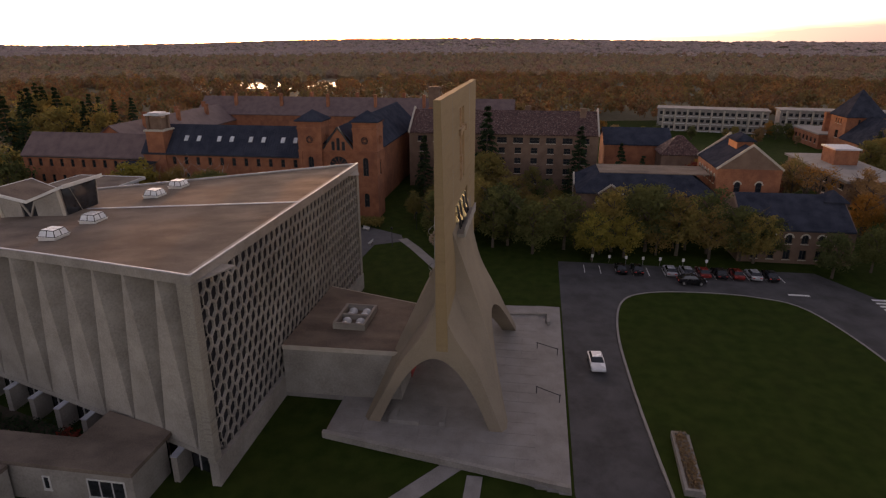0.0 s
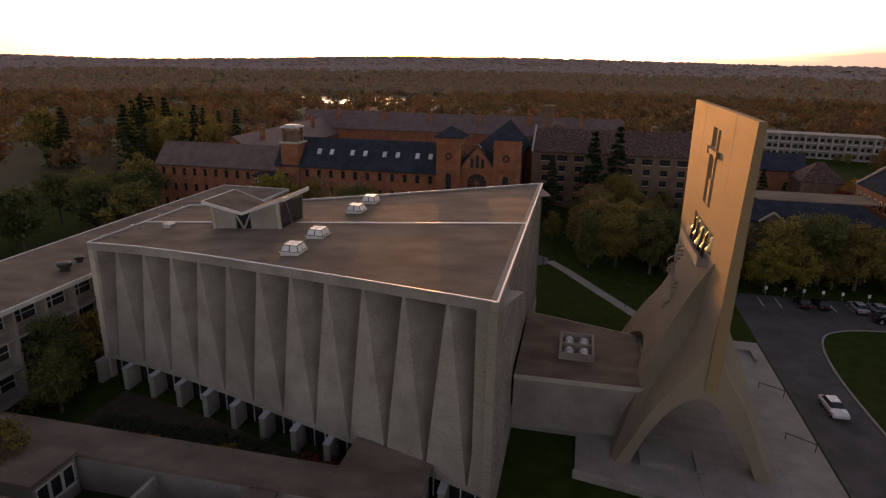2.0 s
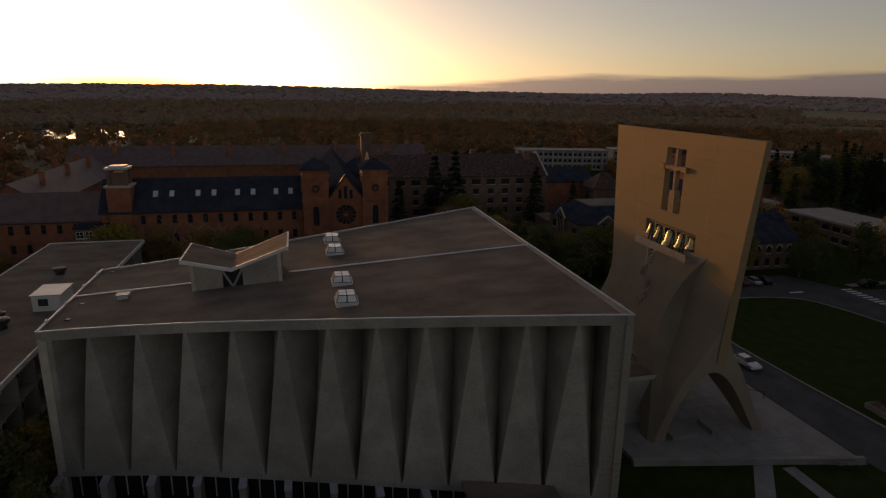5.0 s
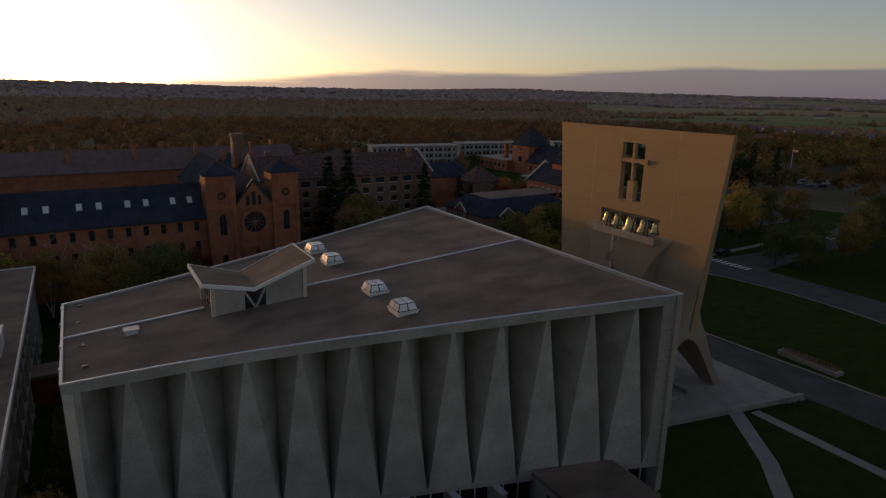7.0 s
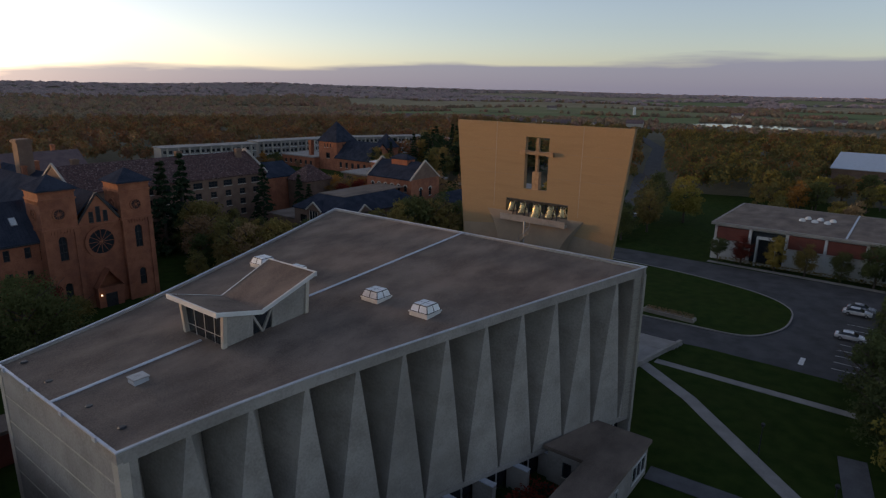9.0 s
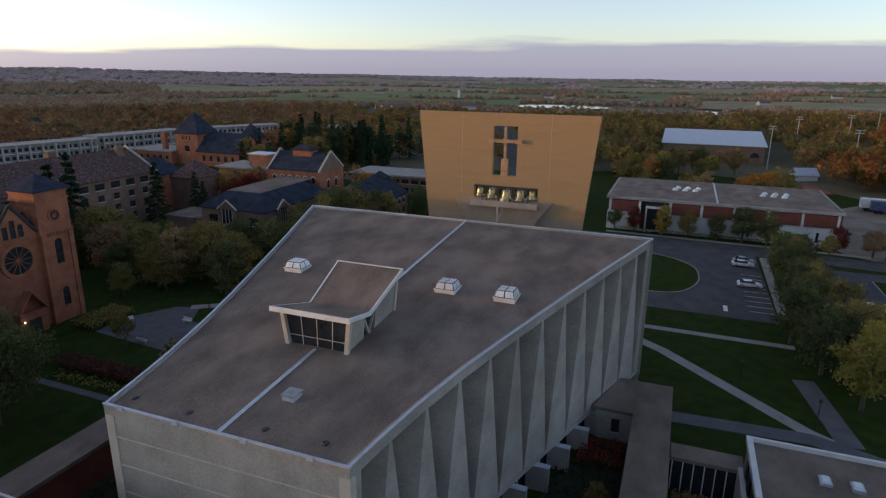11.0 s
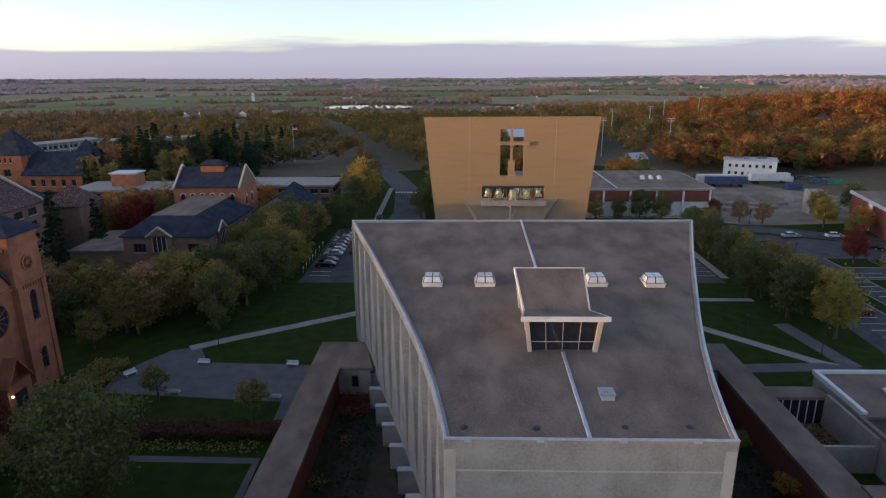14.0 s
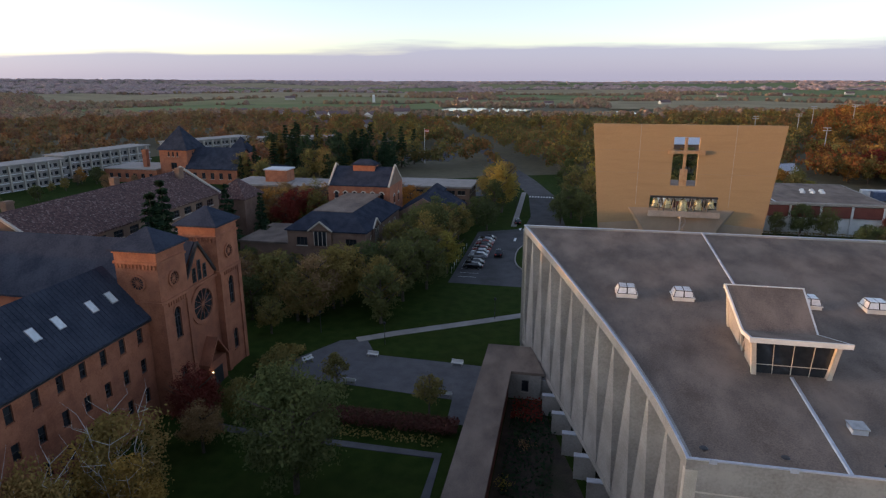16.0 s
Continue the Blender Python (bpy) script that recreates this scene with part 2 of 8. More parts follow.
M = {
    "tileroof": tile_mat("mottled_tile_roof"),
    "concrete": mat("weathered_concrete", (0.238, 0.216, 0.192), (0.362, 0.334, 0.298), 0.9, 0.35, 5, 0.2, stain=(0.182, 0.164, 0.143), stain_amount=0.6),
    # grey-beige concrete with part of the sunset gold put into its colour
    "banner": mat("sun_tinted_concrete", (0.262, 0.182, 0.098), (0.315, 0.222, 0.124), 0.85, 0.25, 8, 0.12, stain=(0.2, 0.136, 0.072), stain_scale=0.25, stain_amount=0.6, stretch=(0.35, 0.35, 2.6)),
    "shell": mat("leg_concrete", (0.225, 0.18, 0.132), (0.285, 0.228, 0.168), 0.9, 0.3, 8, 0.15, stain=(0.175, 0.138, 0.1), stain_amount=0.5),
    "roofing": mat("gravel_roofing", (0.116, 0.087, 0.069), (0.238, 0.184, 0.149), 0.97, 0.35, 9.0, 0.5, stain=(0.085, 0.069, 0.06), stain_scale=0.22, stain_amount=0.55, stretch=(1.0, 0.55, 0.55), spec=0.15),
    "flashing": mat("painted_flashing", (0.36, 0.39, 0.44), (0.5, 0.53, 0.58), 0.45, 1.2, 20, 0.05, metal=0.3),
    "white": mat("white_paint", (0.561, 0.561, 0.535), (0.680, 0.680, 0.654), 0.5, 0.8, 15, 0.05, stain=(0.425, 0.408, 0.374), stain_amount=0.4),
    "glass": mat("dark_glass", (0.015, 0.018, 0.022), (0.03, 0.034, 0.04), 0.08, 0.4, 2, 0.02, spec=0.6),
    "skyglass": mat("skylight_glass", (0.50, 0.54, 0.56), (0.68, 0.71, 0.73), 0.15, 0.6, 3, 0.02, spec=0.6),
    "brick": mat("red_brick", (0.25, 0.088, 0.046), (0.38, 0.145, 0.078), 0.9, 0.7, 6, 0.4, stain=(0.19, 0.072, 0.045), stain_scale=0.25, stain_amount=0.7),
    "brownbrick": mat("brown_brick", (0.145, 0.089, 0.064), (0.221, 0.140, 0.102), 0.9, 0.5, 12, 0.25, stain=(0.119, 0.076, 0.055), stain_amount=0.5),
    "darkbrick": mat("maroon_brick", (0.13, 0.04, 0.03), (0.19, 0.06, 0.045), 0.9, 0.6, 12, 0.2),
    "stone": mat("pale_stone_trim", (0.383, 0.340, 0.281), (0.493, 0.442, 0.374), 0.85, 0.8, 10, 0.15),
    "slate": mat("blue_slate_roof", (0.024, 0.028, 0.04), (0.048, 0.055, 0.074), 0.8, 0.5, 14, 0.3, spec=0.0),
    "metalroof": mat("blue_metal_roof", (0.028, 0.034, 0.05), (0.05, 0.058, 0.078), 0.85, 0.4, 4, 0.08, spec=0.0),
    "purpleroof": mat("faded_slate_roof", (0.11, 0.07, 0.07), (0.17, 0.115, 0.11), 0.7, 0.5, 10, 0.3),
    "grass": mat("mown_grass", (0.015, 0.031, 0.006), (0.032, 0.052, 0.011), 1.0, 0.5, 14, 0.5, stain=(0.036, 0.042, 0.012), stain_amount=0.4, spec=0.03),
    "asphalt": mat("asphalt", (0.058, 0.058, 0.06), (0.096, 0.094, 0.095), 0.9, 0.3, 20, 0.2, stain=(0.038, 0.036, 0.035), stain_scale=0.25, stain_amount=0.6, spec=0.15),
    "paving": mat("concrete_paving", (0.230, 0.212, 0.196), (0.306, 0.285, 0.264), 0.85, 0.5, 9, 0.1, stain=(0.170, 0.157, 0.145), stain_scale=0.3, stain_amount=0.5),
    "paint": mat("road_paint", (0.55, 0.55, 0.53), (0.75, 0.75, 0.72), 0.7, 3, 20, 0.05),
    "dirt": mat("bare_earth", (0.17, 0.13, 0.095), (0.28, 0.225, 0.17), 0.95, 0.15, 3, 0.5, stain=(0.1, 0.075, 0.055), stain_amount=0.6),
    "bark": mat("bark", (0.06, 0.045, 0.033), (0.12, 0.095, 0.075), 0.95, 2, 15, 0.5),
    "birchbark": mat("pale_birch_bark", (0.34, 0.32, 0.29), (0.5, 0.47, 0.43), 0.85, 2, 15, 0.3, stain=(0.1, 0.09, 0.08), stain_scale=1.5, stain_amount=0.5),
    "tarroof": mat("black_tar_roof", (0.022, 0.021, 0.022), (0.05, 0.047, 0.046), 0.85, 0.4, 9, 0.3, stain=(0.09, 0.08, 0.072), stain_scale=0.3, stain_amount=0.5, spec=0.2),
    "mulch": mat("dark_garden_soil", (0.03, 0.023, 0.018), (0.065, 0.048, 0.036), 0.95, 0.8, 7, 0.6, stain=(0.03, 0.036, 0.014), stain_scale=0.3, stain_amount=0.7),
    "bronze": mat("bell_bronze", (0.42, 0.30, 0.14), (0.58, 0.42, 0.2), 0.3, 2, 12, 0.05, metal=0.9),
    "steel": mat("grey_steel", (0.28, 0.28, 0.28), (0.42, 0.42, 0.42), 0.5, 2, 12, 0.05, metal=0.6),
    "darkmetal": mat("dark_metal", (0.03, 0.03, 0.032), (0.06, 0.06, 0.062), 0.5, 2, 12, 0.05, metal=0.5),
    "cross": mat("weathered_oak", (0.24, 0.15, 0.08), (0.36, 0.24, 0.14), 0.8, 1.5, 12, 0.3),
    "water": mat("lake_water", (0.05, 0.055, 0.06), (0.07, 0.075, 0.08), 0.1, 0.01, 0.05, 0.0, spec=0.8),
    "bluemetal": mat("blue_skylight_metal", (0.045, 0.065, 0.12), (0.08, 0.11, 0.18), 0.45, 0.8, 6, 0.05, metal=0.2),
    "courtpave": mat("grey_court_paving", (0.088, 0.086, 0.09), (0.135, 0.132, 0.136), 0.9, 0.5, 9, 0.1, stain=(0.085, 0.08, 0.08), stain_scale=0.3, stain_amount=0.5, spec=0.15),
    "red": mat("red_paint", (0.38, 0.03, 0.025), (0.5, 0.05, 0.04), 0.5, 1, 10, 0.05),
    "hedge": mat("hedge_twigs", (0.07, 0.025, 0.02), (0.13, 0.045, 0.03), 0.95, 1.2, 8, 0.8),
    "field": mat("woodland_floor", (0.07, 0.062, 0.032), (0.12, 0.1, 0.055), 0.95, 0.02, 0.3, 0.5),
    "meadow": mat("far_meadow", (0.15, 0.16, 0.075), (0.21, 0.21, 0.1), 1.0, 0.012, 0.2, 0.3, stain=(0.25, 0.21, 0.12), stain_scale=0.008, stain_amount=0.8, spec=0.05),
    "straw": mat("far_stubble", (0.24, 0.195, 0.115), (0.31, 0.255, 0.155), 1.0, 0.012, 0.2, 0.3, stain=(0.19, 0.165, 0.1), stain_scale=0.01, stain_amount=0.7, spec=0.05),
    "crop": mat("far_green_crop", (0.115, 0.15, 0.06), (0.16, 0.19, 0.078), 1.0, 0.012, 0.2, 0.3, stain=(0.19, 0.19, 0.095), stain_scale=0.01, stain_amount=0.6, spec=0.05),
    "board": mat("board_marked_concrete", (0.19, 0.172, 0.145), (0.33, 0.305, 0.262), 0.92, 0.5, 7, 0.25, stain=(0.15, 0.132, 0.108), stain_scale=0.5, stain_amount=0.7, stretch=(0.5, 0.5, 5.0)),
    "stained": mat("dark_stained_glass", (0.012, 0.013, 0.017), (0.026, 0.026, 0.032), 0.5, 0.7, 2, 0.05, spec=0.15),
    "trackred": mat("running_track", (0.26, 0.06, 0.045), (0.33, 0.085, 0.06), 0.9, 0.3, 5, 0.1),
    "tyre": mat("tyre_rubber", (0.012, 0.012, 0.012), (0.025, 0.025, 0.025), 0.9, 3, 20, 0.1),
    "leaf_green": foliage("green_leaves", [(0.078, 0.1, 0.042), (0.115, 0.132, 0.05), (0.15, 0.15, 0.054), (0.095, 0.115, 0.048)]),
    "leaf_olive": foliage("olive_leaves", [(0.210, 0.180, 0.062), (0.300, 0.215, 0.068), (0.170, 0.165, 0.060), (0.290, 0.175, 0.066)]),
    "leaf_yellow": foliage("yellow_leaves", [(0.311, 0.246, 0.058), (0.363, 0.260, 0.065), (0.233, 0.215, 0.052)]),
    "leaf_gold": foliage("gold_brown_leaves", [(0.383, 0.234, 0.065), (0.479, 0.302, 0.081), (0.271, 0.197, 0.065), (0.351, 0.197, 0.073)]),
    "leaf_orange": foliage("orange_leaves", [(0.378, 0.177, 0.047), (0.425, 0.212, 0.053), (0.307, 0.153, 0.047)]),
    "leaf_red": foliage("red_leaves", [(0.260, 0.053, 0.035), (0.201, 0.047, 0.035), (0.142, 0.047, 0.033)]),
    "leaf_pine": foliage("pine_needles", [(0.029, 0.053, 0.029), (0.045, 0.074, 0.038), (0.061, 0.087, 0.041)]),
    "leaf_bare": foliage("thin_brown_leaves", [(0.285, 0.167, 0.083), (0.371, 0.239, 0.112), (0.228, 0.153, 0.097)]),
    "wood_mixed": foliage("mixed_autumn_wood", [(0.268, 0.152, 0.081), (0.183, 0.152, 0.073), (0.342, 0.165, 0.068), (0.226, 0.128, 0.081), (0.262, 0.183, 0.073), (0.207, 0.137, 0.093), (0.305, 0.134, 0.063), (0.152, 0.140, 0.071)], 0.16, 1.0, True),
    "wood_orange": foliage("orange_autumn_wood", [(0.322, 0.130, 0.033), (0.135, 0.125, 0.045), (0.348, 0.098, 0.034), (0.103, 0.109, 0.039), (0.371, 0.195, 0.048), (0.187, 0.083, 0.038), (0.286, 0.131, 0.040)], 0.16, 1.0, True),
    "wood_dark": foliage("green_autumn_wood", [(0.100, 0.115, 0.050), (0.250, 0.170, 0.055), (0.130, 0.125, 0.052), (0.360, 0.240, 0.060), (0.120, 0.130, 0.055), (0.330, 0.150, 0.055), (0.200, 0.135, 0.060), (0.150, 0.150, 0.055), (0.280, 0.120, 0.060)], 0.16, 1.0, True),
    # distance haze is mixed into these leaf colours as pale grey-brown
    "wood_far": foliage("haze_tinted_wood", [(0.239, 0.154, 0.129), (0.203, 0.160, 0.129), (0.275, 0.180, 0.138), (0.217, 0.140, 0.129), (0.246, 0.187, 0.145)], 0.2, 3.0),
}



def canopy_mat(name, colours):
    """Far crowns: one tone to a crown, shifting over the land, mottled by leaf clumps."""
    m = mat(name, (0.1, 0.1, 0.1), (0.1, 0.1, 0.1), 1.0, 0.5, 1.1, 1.0, spec=0.0)
    n, l = m.node_tree.nodes, m.node_tree.links
    geo = n.new("ShaderNodeNewGeometry")
    land, leaf = n.new("ShaderNodeTexNoise"), n.new("ShaderNodeTexNoise")
    land.inputs["Scale"].default_value, land.inputs["Detail"].default_value = 0.006, 2.0
    leaf.inputs["Scale"].default_value, leaf.inputs["Detail"].default_value = 0.55, 3.0
    l.new(geo.outputs["Position"], land.inputs["Vector"])
    l.new(geo.outputs["Position"], leaf.inputs["Vector"])
    a = n.new("ShaderNodeMath")
    a.operation = 'MULTIPLY_ADD'
    l.new(geo.outputs["Random Per Island"], a.inputs[0])
    a.inputs[1].default_value = 0.75
    l.new(land.outputs["Fac"], a.inputs[2])
    w = n.new("ShaderNodeMath")
    w.operation = 'WRAP'
    w.inputs[1].default_value, w.inputs[2].default_value = 1.0, 0.0
    l.new(a.outputs[0], w.inputs[0])
    ramp = n.new("ShaderNodeValToRGB")
    while len(ramp.color_ramp.elements) < len(colours):
        ramp.color_ramp.elements.new(0.5)
    for i, c in enumerate(colours):
        ramp.color_ramp.elements[i].position = i / (len(colours) - 1)
        ramp.color_ramp.elements[i].color = (*c, 1)
    l.new(w.outputs[0], ramp.inputs[0])
    mx = n.new("ShaderNodeMix")
    mx.data_type, mx.blend_type = 'RGBA', 'MULTIPLY'
    mx.inputs["Factor"].default_value = 1.0
    shade = n.new("ShaderNodeMapRange")
    shade.inputs["From Min"].default_value, shade.inputs["From Max"].default_value = 0.3, 0.7
    shade.inputs["To Min"].default_value, shade.inputs["To Max"].default_value = 0.55, 1.35
    l.new(leaf.outputs["Fac"], shade.inputs["Value"])
    l.new(ramp.outputs[0], mx.inputs[6])
    l.new(shade.outputs[0], mx.inputs[7])
    l.new(mx.outputs[2], n["Principled BSDF"].inputs["Base Color"])
    return m


M["canopy_brown"] = canopy_mat("far_brown_crowns", [(0.282, 0.168, 0.115), (0.204, 0.170, 0.106), (0.330, 0.178, 0.102), (0.240, 0.156, 0.118), (0.282, 0.198, 0.108), (0.270, 0.146, 0.106), (0.192, 0.162, 0.103)])
# skyline crowns have haze painted in: paler, greyer than the nearer brown ones
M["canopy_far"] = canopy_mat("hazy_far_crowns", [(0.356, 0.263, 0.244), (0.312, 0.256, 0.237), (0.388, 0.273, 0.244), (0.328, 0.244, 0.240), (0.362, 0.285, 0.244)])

# ---- building helpers ----


def mesh_of(bm, name, material):
    me = bpy.data.meshes.new(name)
    bm.normal_update()
    bm.to_mesh(me)
    bm.free()
    me.materials.append(material)
    return me


def part(name, bm, material, parent, label="", pose_=None):
    """One mesh object under a thing or a part; bm may also be a finished mesh to share."""
    me = bm if isinstance(bm, bpy.types.Mesh) else mesh_of(bm, name, material)
    ob = new(name, me)
    ob.parent = parent
    if pose_ is not None:
        ob.matrix_basis = pose_
    if label:
        ob["label"] = label
    return ob


def thing(name, label, category, m=None, group="", kind=""):
    ob = new(name)
    ob.empty_display_size = 0.5
    if m is not None:
        ob.matrix_basis = m
    return tagged(ob, label, category, group, kind)


def solid(name, bm, material, label, category, m=None, group="", kind=""):
    ob = new(name, mesh_of(bm, name, material))
    if m is not None:
        ob.matrix_basis = m
    return tagged(ob, label, category, group, kind)


def box(bm, x0, x1, y0, y1, z0, z1, taper=0.0):
    t = taper
    v = [bm.verts.new(p) for p in ((x0, y0, z0), (x1, y0, z0), (x1, y1, z0), (x0, y1, z0),
                                   (x0 + t, y0 + t, z1), (x1 - t, y0 + t, z1), (x1 - t, y1 - t, z1), (x0 + t, y1 - t, z1))]
    for q in ((3, 2, 1, 0), (4, 5, 6, 7), (0, 1, 5, 4), (1, 2, 6, 5), (2, 3, 7, 6), (3, 0, 4, 7)):
        bm.faces.new([v[i] for i in q])
    return bm


def boxes(*rows):
    bm = bmesh.new()
    for r in rows:
        box(bm, *r)
    return bm


def prism(pts, z0, z1, bm=None):
    """An upright block over a plan outline, counter-clockwise."""
    bm = bm or bmesh.new()
    lo = [bm.verts.new((x, y, z0)) for x, y in pts]
    hi = [bm.verts.new((x, y, z1)) for x, y in pts]
    n = len(pts)
    bm.faces.new(hi)
    bm.faces.new(lo[::-1])
    for i in range(n):
        bm.faces.new((lo[i], lo[(i + 1) % n], hi[(i + 1) % n], hi[i]))
    bmesh.ops.recalc_face_normals(bm, faces=bm.faces[:])
    return bm


def strip(pts, width, z0, z1, bm=None):
    """A band of even width along a line of plan points."""
    bm = bm or bmesh.new()
    vs = []
    P = [Vector(p) for p in pts]
    for i, p in enumerate(P):
        d = (P[min(i + 1, len(P) - 1)] - P[max(i - 1, 0)]).normalized()
        nrm = Vector((-d.y, d.x)) * width / 2
        a, b = p + nrm, p - nrm
        vs.append([bm.verts.new((q.x, q.y, z)) for q in (a, b) for z in (z0, z1)])
    for s, e in zip(vs, vs[1:]):
        for i, j in ((1, 3), (3, 2), (2, 0), (0, 1)):
            bm.faces.new((s[i], s[j], e[j], e[i]))
    bm.faces.new((vs[0][0], vs[0][1], vs[0][3], vs[0][2]))
    bm.faces.new((vs[-1][0], vs[-1][2], vs[-1][3], vs[-1][1]))
    bmesh.ops.recalc_face_normals(bm, faces=bm.faces[:])
    return bm


def smooth_loop(pts, steps=6):
    """A closed Catmull-Rom line through plan points."""
    out, n = [], len(pts)
    for i in range(n):
        p0, p1, p2, p3 = (Vector(pts[(i + k) % n]) for k in (-1, 0, 1, 2))
        for k in range(steps):
            t = k / steps
            q = 0.5 * ((2 * p1) + (p2 - p0) * t + (2 * p0 - 5 * p1 + 4 * p2 - p3) * t * t + (3 * p1 - p0 - 3 * p2 + p3) * t ** 3)
            out.append((q.x, q.y))
    return out


def tube(bm, a, b, r0, r1, sides=6):
    a, b = Vector(a), Vector(b)
    d = (b - a).normalized()
    u = d.orthogonal().normalized()
    w = d.cross(u)
    ra = [bm.verts.new(a + (u * math.cos(k) + w * math.sin(k)) * r0) for k in (2 * math.pi * i / sides for i in range(sides))]
    rb = [bm.verts.new(b + (u * math.cos(k) + w * math.sin(k)) * r1) for k in (2 * math.pi * i / sides for i in range(sides))]
    for i in range(sides):
        bm.faces.new((ra[i], ra[(i + 1) % sides], rb[(i + 1) % sides], rb[i]))
    bm.faces.new(rb)
    bm.faces.new(ra[::-1])
    return bm


def lathe(bm, profile, sides=16, at=(0, 0, 0)):
    rings = [[bm.verts.new((at[0] + r * math.cos(2 * math.pi * i / sides), at[1] + r * math.sin(2 * math.pi * i / sides), at[2] + z)) for i in range(sides)] for r, z in profile]
    for a, b in zip(rings, rings[1:]):
        for i in range(sides):
            bm.faces.new((a[i], a[(i + 1) % sides], b[(i + 1) % sides], b[i]))
    return bm


def cut(ob, cutters):
    """Carves the cutter meshes out of ob for good."""
    made = []
    for c in cutters:
        me = bpy.data.meshes.new("cutter")
        bmesh.ops.recalc_face_normals(c, faces=c.faces[:])
        c.to_mesh(me)
        c.free()
        co = new("cutter", me)
        co.matrix_world = ob.matrix_world
        mod = ob.modifiers.new("cut", 'BOOLEAN')
        mod.operation, mod.object, mod.solver = 'DIFFERENCE', co, 'EXACT'
        made.append(co)
    bpy.context.view_layer.update()
    me = bpy.data.meshes.new_from_object(ob.evaluated_get(bpy.context.evaluated_depsgraph_get()))
    ob.modifiers.clear()
    for f in me.polygons:
        f.use_smooth = True
    me.set_sharp_from_angle(angle=radians(24))
    ob.data = me
    for co in made:
        bpy.data.objects.remove(co)
    return ob


def facade(bm, a, b, z0, z1, openings, depth=0.3):
    """Outer face of a wall from plan point a to b (outside on its right), with real openings (s0, s1, h0, h1) and their reveals."""
    a, b = Vector(a), Vector(b)
    d = (b - a)
    length = d.length
    d.normalize()
    inward = Vector((-d.y, d.x)) * depth
    ss = sorted({0.0, length, *(o[0] for o in openings), *(o[1] for o in openings)})
    hs = sorted({z0, z1, *(o[2] for o in openings), *(o[3] for o in openings)})
    cache = {}

    def v(s, h, back=False):
        key = (round(s, 4), round(h, 4), back)
        if key not in cache:
            p = a + d * s + (inward if back else Vector((0, 0)))
            cache[key] = bm.verts.new((p.x, p.y, h))
        return cache[key]
    for s0, s1 in zip(ss, ss[1:]):
        for h0, h1 in zip(hs, hs[1:]):
            sm, hm = (s0 + s1) / 2, (h0 + h1) / 2
            if any(o[0] < sm < o[1] and o[2] < hm < o[3] for o in openings):
                continue
            bm.faces.new((v(s0, h0), v(s1, h0), v(s1, h1), v(s0, h1)))
    for s0, s1, h0, h1 in openings:
        q = [(s0, h0), (s1, h0), (s1, h1), (s0, h1)]
        for p, r in zip(q, q[1:] + q[:1]):
            f = [v(*p), v(*p, True), v(*r, True), v(*r)]
            bm.faces.new([bm.verts.new(x.co) for x in f])
    return bm


WINDOWS = {}


def lattice(w, h, bars, rim, half):
    """A window frame with its glazing bars in one piece, cut out of a slab."""
    def lines(lo, hi, n):
        out = [lo, lo + rim]
        for i in range(1, n):
            m = lo + (hi - lo) * i / n
            out += [m - half, m + half]
        return out + [hi - rim, hi]
    xs, zs = lines(-w / 2, w / 2, bars[0]), lines(0, h, bars[1])
    bm = bmesh.new()
    grid = [[[bm.verts.new((x, y, z)) for y in (-0.05, 0.07)] for z in zs] for x in xs]

    def solid_at(i, j):
        return 0 <= i < len(xs) - 1 and 0 <= j < len(zs) - 1 and (i % 2 == 0 or j % 2 == 0)
    for i in range(len(xs) - 1):
        for j in range(len(zs) - 1):
            if not solid_at(i, j):
                continue
            c = [grid[i][j], grid[i + 1][j], grid[i + 1][j + 1], grid[i][j + 1]]
            bm.faces.new([v[0] for v in c])
            bm.faces.new([v[1] for v in c[::-1]])
            for k, (di, dj) in enumerate(((0, -1), (1, 0), (0, 1), (-1, 0))):
                if not solid_at(i + di, j + dj):
                    p, q = c[k], c[(k + 1) % 4]
                    bm.faces.new((p[1], q[1], q[0], p[0]))
    return bm


